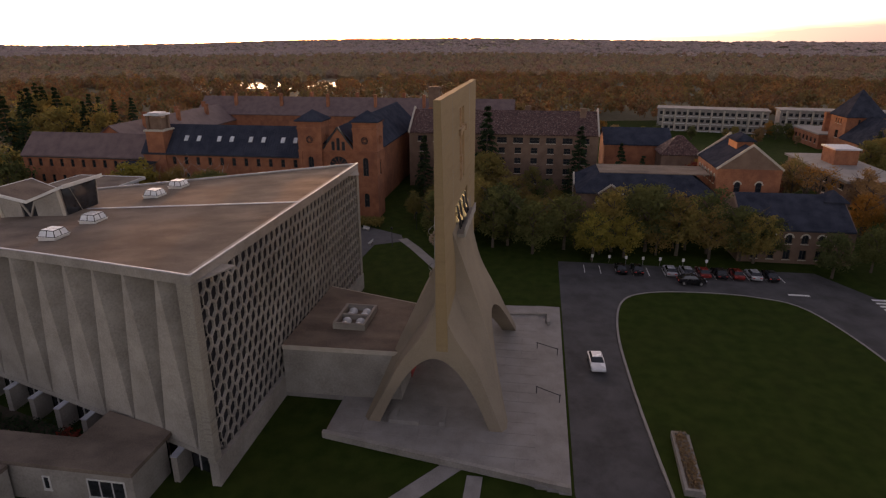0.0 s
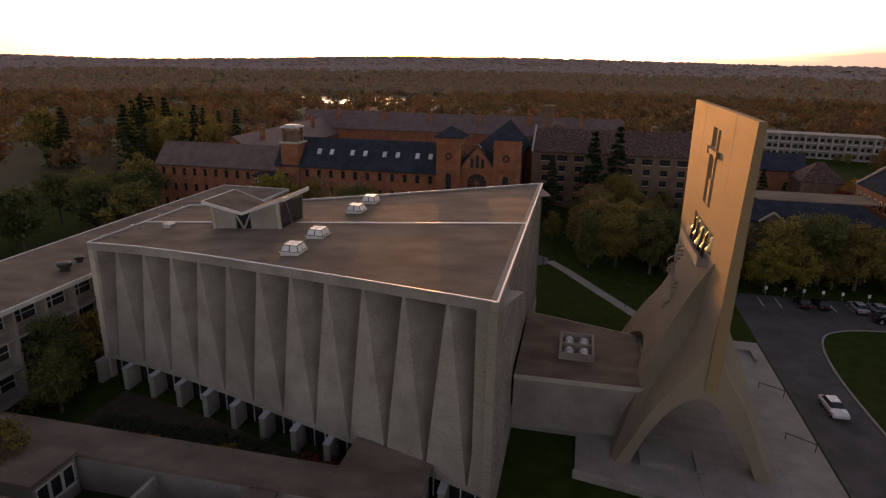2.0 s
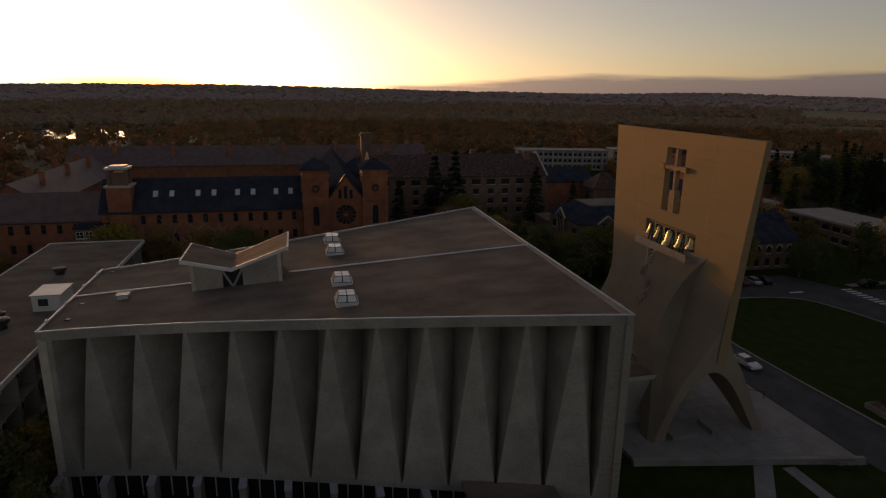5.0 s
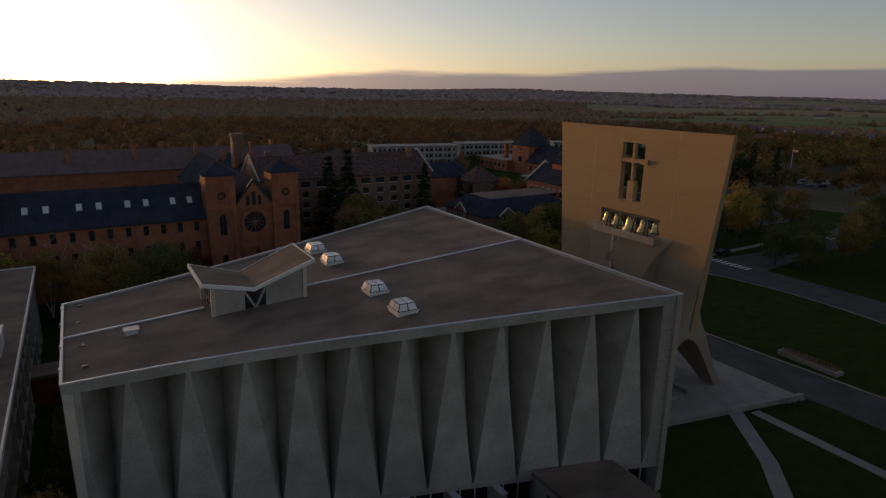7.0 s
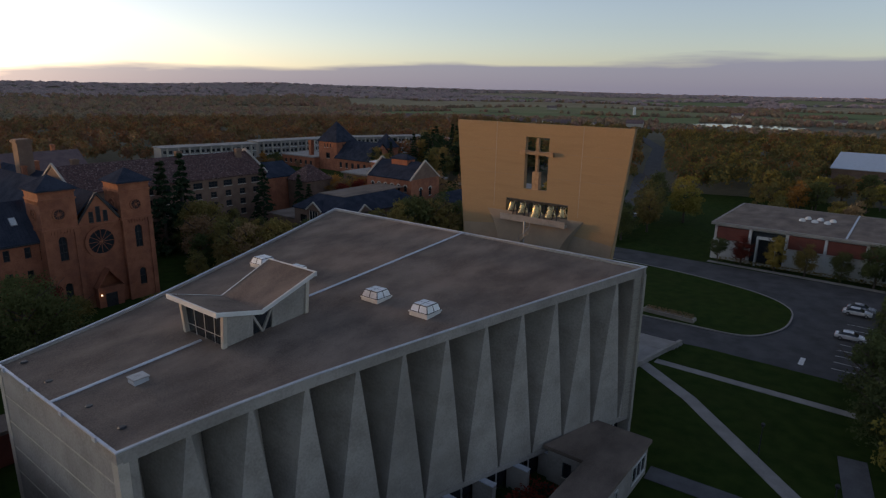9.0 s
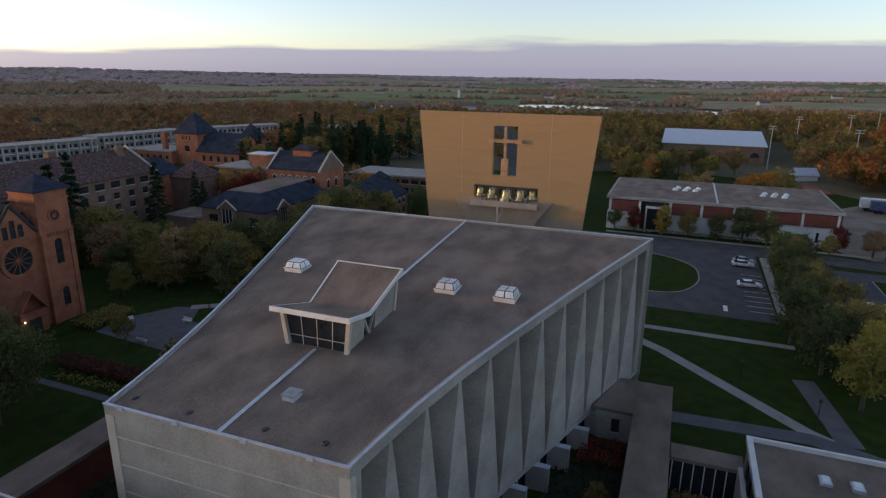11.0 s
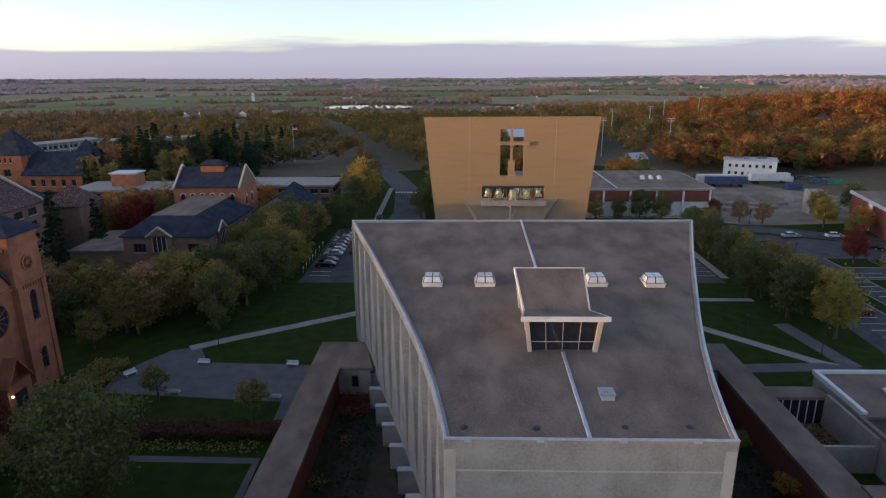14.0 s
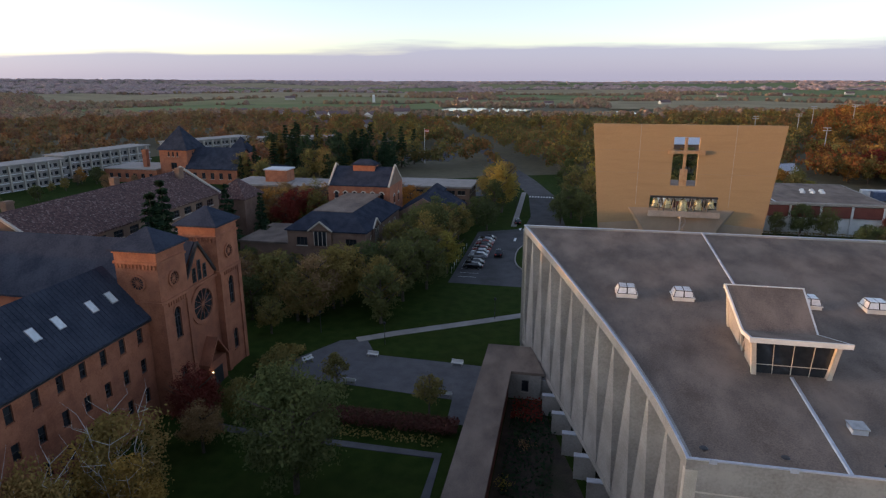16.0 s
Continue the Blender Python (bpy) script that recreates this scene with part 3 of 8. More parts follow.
def window(parent, a, b, s, z, w, h, bars=(1, 2), trim="stone", depth=0.22, arch=False, glass="glass"):
    """A window unit: frame with glazing bars, sill, and a pane behind, centred s metres along the wall a-b, its foot at z."""
    key = (w, h, bars, trim, arch, glass)
    if key not in WINDOWS:
        bm = lattice(w, h, bars, 0.09, 0.035)
        fr = mesh_of(bm, "window_frame", M["white" if trim == "white" else "darkmetal"])
        pa = mesh_of(boxes((-w / 2 + 0.02, w / 2 - 0.02, 0.03, 0.045, 0.02, h - 0.02)), "pane", M[glass])
        si = mesh_of(boxes((-w / 2 - 0.08, w / 2 + 0.08, -depth - 0.1, 0.02, -0.16, -0.005)), "sill", M[trim])
        he = None
        if arch:
            bm = bmesh.new()
            n = 8
            for i in range(n):
                q0, q1 = math.pi * i / n, math.pi * (i + 1) / n
                pts = [((w / 2 + e) * math.cos(q), (w / 2 + e) * math.sin(q)) for e, q in ((0, q0), (0.28, q0), (0.28, q1), (0, q1))]
                lo = [bm.verts.new((x, -depth - 0.06, h - w / 2 + z_)) for x, z_ in pts]
                hi = [bm.verts.new((x, 0.02, h - w / 2 + z_)) for x, z_ in pts]
                bm.faces.new(lo)
                for k in range(4):
                    bm.faces.new((lo[k], hi[k], hi[(k + 1) % 4], lo[(k + 1) % 4]))
            bmesh.ops.remove_doubles(bm, verts=bm.verts[:], dist=0.002)
            bmesh.ops.recalc_face_normals(bm, faces=bm.faces[:])
            he = mesh_of(bm, "arch", M[trim])
        WINDOWS[key] = (fr, pa, si, he)
    fr, pa, si, he = WINDOWS[key]
    A, B = Vector(a), Vector(b)
    d = (B - A).normalized()
    p = A + d * s + Vector((-d.y, d.x)) * depth
    ob = part("window", fr, None, parent, "", pose(p.x, p.y, z, 0, 0, math.degrees(math.atan2(d.y, d.x))))
    part("pane", pa, None, ob)
    part("sill", si, None, ob)
    if he:
        part("arch", he, None, ob)
    return ob


def walled(parent, pts, z0, z1, material, rows=(), name="wall", trim="stone", glass="glass"):
    """Four or more walls over a plan outline (counter-clockwise) with window rows: (wall, count, z, w, h, bars, margin, arch)."""
    n = len(pts)
    for i in range(n):
        a, b = pts[i], pts[(i + 1) % n]
        length = (Vector(b) - Vector(a)).length
        op, wins = [], []
        for wall, count, z, w, h, bars, margin, arch in rows:
            if wall != i:
                continue
            for k in range(count):
                s = margin + (length - 2 * margin) * ((k + 0.5) / count)
                op.append((s - w / 2, s + w / 2, z, z + h))
                wins.append((s, z, w, h, bars, arch))
        bm = bmesh.new()
        facade(bm, a, b, z0, z1, op)
        part(name, bm, material, parent)
        for s, z, w, h, bars, arch in wins:
            window(parent, a, b, s, z, w, h, bars, trim, arch=arch, glass=glass)


def gable_roof(x0, x1, y0, y1, eave, ridge, axis, over=0.5, thick=0.3):
    """A pitched roof slab, its ridge along axis, with thickness and overhang."""
    bm = bmesh.new()
    if axis == 'y':
        xm, e = (x0 + x1) / 2, over * (ridge - eave) / ((x1 - x0) / 2)
        sec = [(x0 - over, eave - e), (xm, ridge), (x1 + over, eave - e), (x1 + over, eave - e + thick), (xm, ridge + thick), (x0 - over, eave - e + thick)]
        ends = [[(x, y, z) for x, z in sec] for y in (y0 - over, y1 + over)]
    else:
        ym, e = (y0 + y1) / 2, over * (ridge - eave) / ((y1 - y0) / 2)
        sec = [(y0 - over, eave - e), (ym, ridge), (y1 + over, eave - e), (y1 + over, eave - e + thick), (ym, ridge + thick), (y0 - over, eave - e + thick)]
        ends = [[(x, y, z) for y, z in sec] for x in (x0 - over, x1 + over)]
    A, B = ([bm.verts.new(p) for p in e] for e in ends)
    for i in range(6):
        bm.faces.new((A[i], A[(i + 1) % 6], B[(i + 1) % 6], B[i]))
    for E in (A, B):
        bm.faces.new((E[0], E[1], E[4], E[5]))
        bm.faces.new((E[1], E[2], E[3], E[4]))
    bmesh.ops.recalc_face_normals(bm, faces=bm.faces[:])
    return bm


def gable_wall(x0, x1, y0, y1, eave, ridge, axis, thick=0.35, ends=(0, 1)):
    """Triangular wall ends under a pitched roof."""
    bm = bmesh.new()
    for end in ends:
        if axis == 'y':
            y = y0 if end == 0 else y1 - thick
            tri = [[(x0, yy, eave), (x1, yy, eave), ((x0 + x1) / 2, yy, ridge)] for yy in (y, y + thick)]
        else:
            x = x0 if end == 0 else x1 - thick
            tri = [[(xx, y0, eave), (xx, y1, eave), (xx, (y0 + y1) / 2, ridge)] for xx in (x, x + thick)]
        A, B = ([bm.verts.new(p) for p in t] for t in tri)
        bm.faces.new(A)
        bm.faces.new(B)
        for i in range(3):
            bm.faces.new((A[i], A[(i + 1) % 3], B[(i + 1) % 3], B[i]))
    bmesh.ops.recalc_face_normals(bm, faces=bm.faces[:])
    return bm


def hip_roof(x0, x1, y0, y1, eave, top, inset, over=0.5):
    """A hipped roof that rises to a flat or pointed top, inset from the eaves."""
    bm = bmesh.new()
    i = inset
    box(bm, x0 - over, x1 + over, y0 - over, y1 + over, eave - 0.25, eave)
    v = [bm.verts.new(p) for p in ((x0 - over, y0 - over, eave + 0.003), (x1 + over, y0 - over, eave + 0.003), (x1 + over, y1 + over, eave + 0.003), (x0 - over, y1 + over, eave + 0.003),
                                   (x0 + i, y0 + i, top), (x1 - i, y0 + i, top), (x1 - i, y1 - i, top), (x0 + i, y1 - i, top))]
    for q in ((4, 5, 6, 7), (0, 1, 5, 4), (1, 2, 6, 5), (2, 3, 7, 6), (3, 0, 4, 7)):
        bm.faces.new([v[k] for k in q])
    bmesh.ops.recalc_face_normals(bm, faces=bm.faces[:])
    return bm


def rect(x0, x1, y0, y1):
    return [(x0, y0), (x1, y0), (x1, y1), (x0, y1)]

# ---- ground, water ----


def soft(v, lo, hi):
    k = min(max((v - lo) / (hi - lo), 0), 1)
    return k * k * (3 - 2 * k)


def rise(x, y):
    """Height of the land: level round the campus, rolling hills far off."""
    r = math.hypot(x, y)
    f = soft(r, 330, 1230)
    far = soft(r, 1200, 3700)
    west = min(max(-x / max(r, 1), 0), 1)
    h = -14 * f + f * 7 * noise.noise((x / 420, y / 420, 0.3)) + far * 34 * (noise.noise((x / 1500, y / 1500, 4.2)) + 0.05)
    h += far * (6 + 26 * west ** 2)
    # a wooded ridge to the north-east
    near = min(max((r - 150) / 150, 0), 1)
    h += near * 17 * math.exp(-(((x - 330) / 170) ** 2 + ((y - 330) / 190) ** 2))
    # the ponds lie in flat hollows to the north and west
    k = math.exp(-(((x + 60) / 220) ** 2 + ((y - 830) / 110) ** 2) ** 2)
    h = h * (1 - k) - 10.5 * k
    k = math.exp(-(((x + 530) / 80) ** 2 + ((y + 225) / 110) ** 2) ** 2)
    h = h * (1 - k) - 4 * k - 0.15
    return h


def ground():
    bm = bmesh.new()
    radii = [0, 60, 120, 180, 240, 300, 350, 400, 450, 500, 560, 620, 680, 740, 800, 860, 920, 990, 1060, 1140, 1220, 1400, 1620, 1880, 2180, 2520, 2900, 3300, 3700, 4150, 4700]
    n = 192
    rings = []
    for r in radii[1:]:
        rings.append([bm.verts.new((r * math.cos(2 * math.pi * i / n), r * math.sin(2 * math.pi * i / n), rise(r * math.cos(2 * math.pi * i / n), r * math.sin(2 * math.pi * i / n)))) for i in range(n)])
    c = bm.verts.new((0, 0, 0))
    for i in range(n):
        bm.faces.new((c, rings[0][i], rings[0][(i + 1) % n]))
    for a, b in zip(rings, rings[1:]):
        for i in range(n):
            bm.faces.new((a[i], b[i], b[(i + 1) % n], a[(i + 1) % n]))
    for f in bm.faces:
        f.smooth = True
    return solid("ground", bm, M["field"], "rolling autumn farmland and woodland floor to the horizon", "ground", kind="structure")


ground()
solid("lawn", prism(smooth_loop([(-150, -150), (60, -170), (150, -100), (160, 40), (110, 130), (40, 180), (-60, 150), (-160, 90), (-190, -40)], 8), -0.5, 0.012), M["grass"], "dark green mown campus lawn", "lawn", kind="structure")


def pond(x, y, a, b, z):
    bm = bmesh.new()
    pts = []
    for i in range(40):
        q = 2 * math.pi * i / 40
        k = 1 + 0.25 * noise.noise((3 * math.cos(q), 3 * math.sin(q), x * 0.01))
        pts.append((x + a * k * math.cos(q), y + b * k * math.sin(q)))
    solid("water", prism(pts, z - 1, z), M["water"], "still pale lake water reflecting the evening sky", "water", kind="structure")




# open farmland: distance from the campus, bearing, and what grows there
FIELDS = [(860, 1180, 104, 138, "crop"), (1200, 1480, 102, 128, "meadow"), (1500, 1950, 106, 137, "straw"), (1080, 1380, 90.5, 100.5, "meadow"), (1420, 1760, 84, 98, "crop"),
          (900, 1300, 60, 87.5, "straw"), (1360, 1700, 66, 81, "meadow"), (1800, 2250, 62, 79, "crop"), (1850, 2300, 83, 97, "straw"), (2050, 2500, 101, 122, "crop"),
          (2380, 2900, 66, 86, "straw"), (2450, 2950, 90, 99, "meadow"), (2650, 3150, 104, 126, "straw"), (2950, 3500, 72, 92, "crop"), (3000, 3600, 52, 68, "meadow"),
          (820, 930, 158.5, 164.5, "crop"), (1250, 1400, 140, 148, "straw"), (1900, 2080, 146, 156, "meadow"), (720, 800, 139, 146, "straw"), (1500, 1620, 170, 177, "straw")]
FIELD_LABELS = {"meadow": "far olive-green and straw-coloured meadow", "straw": "far pale stubble field among woods", "crop": "far green crop field among woods"}


def ragged(q, k):
    """Uneven hedge line of a field's edge, as a factor on its distance."""
    return 1 + 0.045 * noise.noise((q * 0.23, k * 3.1, 0.5)) + 0.02 * noise.noise((q * 0.9, k * 1.7, 2.5))


def field(k, r0, r1, a0, a1, look_):
    bm = bmesh.new()
    g = []
    n, m = max(int((a1 - a0) * 1.6), 6), 8
    for i in range(n + 1):
        q = a0 + (a1 - a0) * i / n
        lo, hi = r0 * ragged(q, k), r1 * ragged(q, k + 0.5)
        row = []
        for j in range(m + 1):
            r = lo + (hi - lo) * j / m
            x, y = r * math.cos(radians(q)), r * math.sin(radians(q))
            row.append(bm.verts.new((x, y, rise(x, y) + 1.6 + 0.03 * k)))
        g.append(row)
    for i in range(n):
        for j in range(m):
            f = bm.faces.new((g[i][j], g[i][j + 1], g[i + 1][j + 1], g[i + 1][j]))
            f.smooth = True
    bmesh.ops.recalc_face_normals(bm, faces=bm.faces[:])
    solid("meadow", bm, M[look_], FIELD_LABELS[look_], "field", kind="structure")


for k, row in enumerate(FIELDS):
    field(k, *row)
solid("lawn", prism(smooth_loop([(-250, 30), (-200, 15), (-150, 40), (-128, 70), (-140, 110), (-150, 180), (-185, 225), (-235, 190), (-262, 110)], 6), -0.6, 0.2), M["grass"], "green lawn round the apartment blocks", "lawn", kind="structure")
pond(-150, 850, 72, 48, -9)
pond(46, 800, 27, 46, -9)
pond(-535, -235, 55, 80, -3)


# ---- roads, walks, kerbs ----
LAWN_OVAL = smooth_loop([(-24.2, 23.2), (-28.4, 27.4), (-29.8, 35), (-29.2, 44), (-24.9, 50.6), (-8.7, 54.2), (8, 53.6), (23.8, 49.5), (31, 43.5), (32.6, 36), (31.6, 29), (27.6, 23.4), (18.5, 22.4), (0.3, 21.4), (-14, 21.4)])
road_pts = [(-42, 13.8), (20.4, 13.8), (24, 14.2), (45, 14), (45, 57), (72, 54.5), (103, 38), (140, 20), (142, 28), (104, 46.5), (73, 62), (44, 66), (-18, 66), (-19.5, 80), (-23, 116), (-32, 150), (-52, 210), (-61, 209), (-41, 148), (-32, 115), (-29, 80), (-30, 64), (-42, 58)]
solid("road", prism(road_pts, -0.3, 0.03), M["asphalt"], "grey asphalt campus drive and parking bays", "road", kind="structure")
solid("lawn", prism(LAWN_OVAL, -0.3, 0.14), M["grass"], "oval green lawn inside the drive", "lawn", kind="structure")


def kerb(loop, label):
    solid("kerb", strip(loop + loop[:1], 0.28, -0.1, 0.2), M["paving"], label, "kerb", kind="structure")


kerb(LAWN_OVAL, "pale concrete kerb round the oval lawn")
solid("road", prism([(55, -27), (62, -40), (110, -45), (118, 20), (98, 40), (72, 52), (55, 52), (57, 20)], -0.3, 0.026), M["asphalt"], "cracked asphalt parking lot with bays", "parking lot", kind="structure")
solid("road", strip([(-52, 205), (-70, 260), (-95, 342), (-150, 450)], 8, -0.6, 0.02), M["asphalt"], "asphalt road leaving the campus", "road", kind="structure")


WAYS = []


def walk_way(pts, width, label="pale concrete footpath across the lawn", look_="paving"):
    WAYS.append(pts)
    solid("pavement", strip(pts, width, -0.2, 0.05 + 0.005 * len(WAYS)), M[look_], label, "footpath", kind="structure")


walk_way([(17.2, 3.2), (27, -4.2), (44, -21.5), (56, -29)], 1.9)
walk_way([(19.5, 4.6), (46, 4.4)], 1.5)
walk_way([(28.4, -23.6), (44, -22.8), (60, -29)], 2.6, "grey asphalt footpath beside the school", "courtpave")
walk_way([(48, -23.0), (45.4, -7)], 2.8, "grey asphalt footpath under the trees", "courtpave")
walk_way([(-25, -1.5), (-36, -8.2), (-45.6, -13.9), (-51, -17.6)], 1.9)
walk_way([(-62, -45.2), (-57, -46), (-31.4, -46.4), (-31, -62)], 1.2, "narrow grey garden path", "courtpave")
walk_way([(46, 17), (46.5, 56)], 1.6)
walk_way([(10, 68), (70, 66)], 1.6)
walk_way([(-33, 66), (-34, 120)], 1.6)
solid("pavement", prism([(-57.5, -31.5), (-46.9, -32.4), (-32.2, -33.6), (-31.8, -39.5), (-28.4, -39.5), (-28.4, -23.2), (-46.4, -22.4), (-49.6, -17.0), (-53.6, -18.4), (-58, -26)], -0.3, 0.045), M["courtpave"], "wide paved court beside the cloister", "paved court", kind="structure")


def stripes():
    rows = []
    for i in range(13):
        rows.append((-40.8, -36.6, 18.3 + i * 2.75, 18.42 + i * 2.75, 0.03, 0.036))
    for i in range(9):
        rows.append((40.6, 44.8, 18.5 + i * 2.8, 18.62 + i * 2.8, 0.03, 0.036))
    for i in range(12):
        rows.append((59, 63.6, -18 + i * 2.8, -17.88 + i * 2.8, 0.026, 0.034))
    for i in range(14):
        rows.append((70.5, 75.2, -16 + i * 2.8, -15.88 + i * 2.8, 0.026, 0.034))
        rows.append((75.5, 80.2, -16 + i * 2.8, -15.88 + i * 2.8, 0.026, 0.034))
        rows.append((86, 90.5, -14 + i * 2.8, -13.88 + i * 2.8, 0.026, 0.034))
    for i in range(9):
        rows.append((-31.2 + i * 1.25, -30.6 + i * 1.25, 62.2, 64.6, 0.03, 0.037))
        rows.append((-31.6 + i * 1.0, -31.1 + i * 1.0, 111, 113.4, 0.03, 0.037))
    rows += [(-31.6, -31.0, 50, 53.2, 0.03, 0.037), (59, 64, -21.5, -21.38, 0.026, 0.034), (36.5, 37.2, 17, 20, 0.03, 0.037)]
    solid("road_marking", boxes(*rows), M["paint"], "worn white parking lines and crosswalk bars", "road marking", kind="structure")


stripes()

# ---- plaza under the banner ----
PLAZA = [(15.6, -11.4), (18.6, 5.2), (20.2, 10.2), (-19.8, 10.2), (-19.4, 5.4), (-13, 3), (-12, -8), (-8.6, -11), (-8.6, -18.5), (8.8, -18.5), (8.8, -11.4)]
plaza = solid("plaza", prism(PLAZA, -0.3, 0.5), M["paving"], "raised pale concrete entrance plaza in square slabs", "plaza", kind="structure")
for i in range(3):
    solid("step", boxes((-20.2 - 0.25 * i, 20.4 + 0.2 * i, 10.2 + i * 1.1, 11.3 + i * 1.1, -0.2, 0.38 - 0.12 * i)), M["paving"], "long low concrete step down to the drive", "step", group="plaza steps", kind="structure")
solid("plaza_wall", prism([(15.4, -11.6), (15.9, -11.6), (20.7, 13.4), (20.2, 13.4)], -0.2, 0.72), M["concrete"], "low concrete retaining wall along the plaza", "low wall", kind="structure")
solid("plaza_wall", prism([(-16.2, 5.5), (-15.8, 5.5), (-16.65, 11.55), (-13.8, 11.55), (-13.8, 11.95), (-17.1, 11.95)], -0.2, 0.8), M["concrete"], "low concrete wall at the plaza edge", "low wall", kind="structure")


def handrail(x0, y0, x1, y1, z):
    t = thing("handrail", "thin dark metal handrail on the plaza steps", "handrail", pose(x0, y0, z), "plaza handrails")
    d = Vector((x1 - x0, y1 - y0))
    for k in (0, 1):
        part("post", tube(bmesh.new(), (d.x * k, d.y * k, -0.3), (d.x * k, d.y * k, 0.95), 0.05, 0.05), M["darkmetal"], t)
    part("rail", tube(bmesh.new(), (-0.1, -0.1, 0.95), (d.x + 0.1, d.y + 0.1, 0.8), 0.05, 0.05), M["darkmetal"], t)


handrail(-6.2, 10.2, -5.2, 12.8, 0.3)
handrail(4.7, 10.2, 5.9, 12.8, 0.3)
seatb = thing("plaza_bench", "low concrete L-shaped planter bench on the plaza", "bench", pose(12.8, -3.0, 0.5))
part("seat", boxes((-0.3, 0.3, -2.2, 1.0, 0, 0.5), (-2.2, -0.3, -2.2, -1.6, 0, 0.5)), M["paving"], seatb)
seatc = thing("plaza_bench", "low straight concrete bench on the plaza", "bench", pose(11.4, 0.4, 0.5))
part("seat", boxes((-1.4, 1.4, -0.3, 0.3, 0, 0.5)), M["paving"], seatc)
bed = thing("planting_bed", "raised concrete flower bed on the oval lawn", "planter", pose(15, 24.6, 0.1, 0, 0, -3))
part("rim", boxes((-4.5, 4.5, -0.9, -0.6, 0, 0.7), (-4.5, 4.5, 0.6, 0.9, 0, 0.45), (-4.5, -4.2, -0.6, 0.6, 0, 0.7), (4.2, 4.5, -0.6, 0.6, 0, 0.7)), M["concrete"], bed)
part("soil", boxes((-4.2, 4.2, -0.6, 0.6, 0, 0.4)), M["dirt"], bed)

# ---- abbey church ----
ROOF_N, ROOF_S = -18.56, -68.2
EDGE = [(-18.56, 24.3), (-22, 23.1), (-25, 22.1), (-31, 20.05), (-37, 18.1), (-43, 16.2), (-49, 14.3), (-55, 12.55), (-61, 11.1), (-65, 10.35), (-68.2, 9.85)]


def roof_z(y):
    return 20.76 + (y + 18.56) * 0.0686


def half_width(y):
    ys = [e[0] for e in EDGE][::-1]
    ws = [e[1] for e in EDGE][::-1]
    return float(np.interp(y, ys, ws))


church = thing("church", "modern concrete church with folded walls and a flat sloping roof", "church", pose(0, 0, 0))
# roof deck
bm = bmesh.new()
rows = []
for k in range(25):
    y = ROOF_N + (ROOF_S - ROOF_N) * k / 24
    h = half_width(y) - 0.12
    rows.append([bm.verts.new((h * u, y, roof_z(y) - 0.12 + 0.12 * (1 - abs(u)))) for u in (-1, -0.66, -0.33, 0, 0.33, 0.66, 1)])
for a, b in zip(rows, rows[1:]):
    for i in range(6):
        bm.faces.new((a[i], b[i], b[i + 1], a[i + 1]))
part("roof", bm, M["roofing"], church, "grey-brown gravel roof with dark damp stains")


def edge_line(side, n=48, inset=0.0):
    """Points along a long roof edge, evenly spaced, from north to south."""
    fine = []
    for k in range(401):
        y = ROOF_N + (ROOF_S - ROOF_N) * k / 400
        fine.append(Vector((side * (half_width(y) - inset), y)))
    L = [0]
    for a, b in zip(fine, fine[1:]):
        L.append(L[-1] + (b - a).length)
    out = []
    for k in range(n + 1):
        s = L[-1] * k / n
        out.append(Vector((np.interp(s, L, [p.x for p in fine]), np.interp(s, L, [p.y for p in fine]))))
    return out


def ribbon(bm, pts, out, w0, w1, z0, z1):
    """A band with thickness along 3D-following roof edges: out is the outward side sign."""
    vs = []
    for i, p in enumerate(pts):
        d = (pts[min(i + 1, len(pts) - 1)] - pts[max(i - 1, 0)]).normalized()
        nrm = Vector((-d.y, d.x)) * out
        a, b = p + nrm * w0, p + nrm * w1
        zr = roof_z(p.y)
        vs.append([bm.verts.new((q.x, q.y, zr + z)) for q, z in ((a, z0), (b, z0), (b, z1), (a, z1))])
    for s, e in zip(vs, vs[1:]):
        for i in range(4):
            bm.faces.new((s[i], s[(i + 1) % 4], e[(i + 1) % 4], e[i]))
    bm.faces.new(vs[0])
    bm.faces.new(vs[-1][::-1])
    bmesh.ops.recalc_face_normals(bm, faces=bm.faces[:])
    return bm


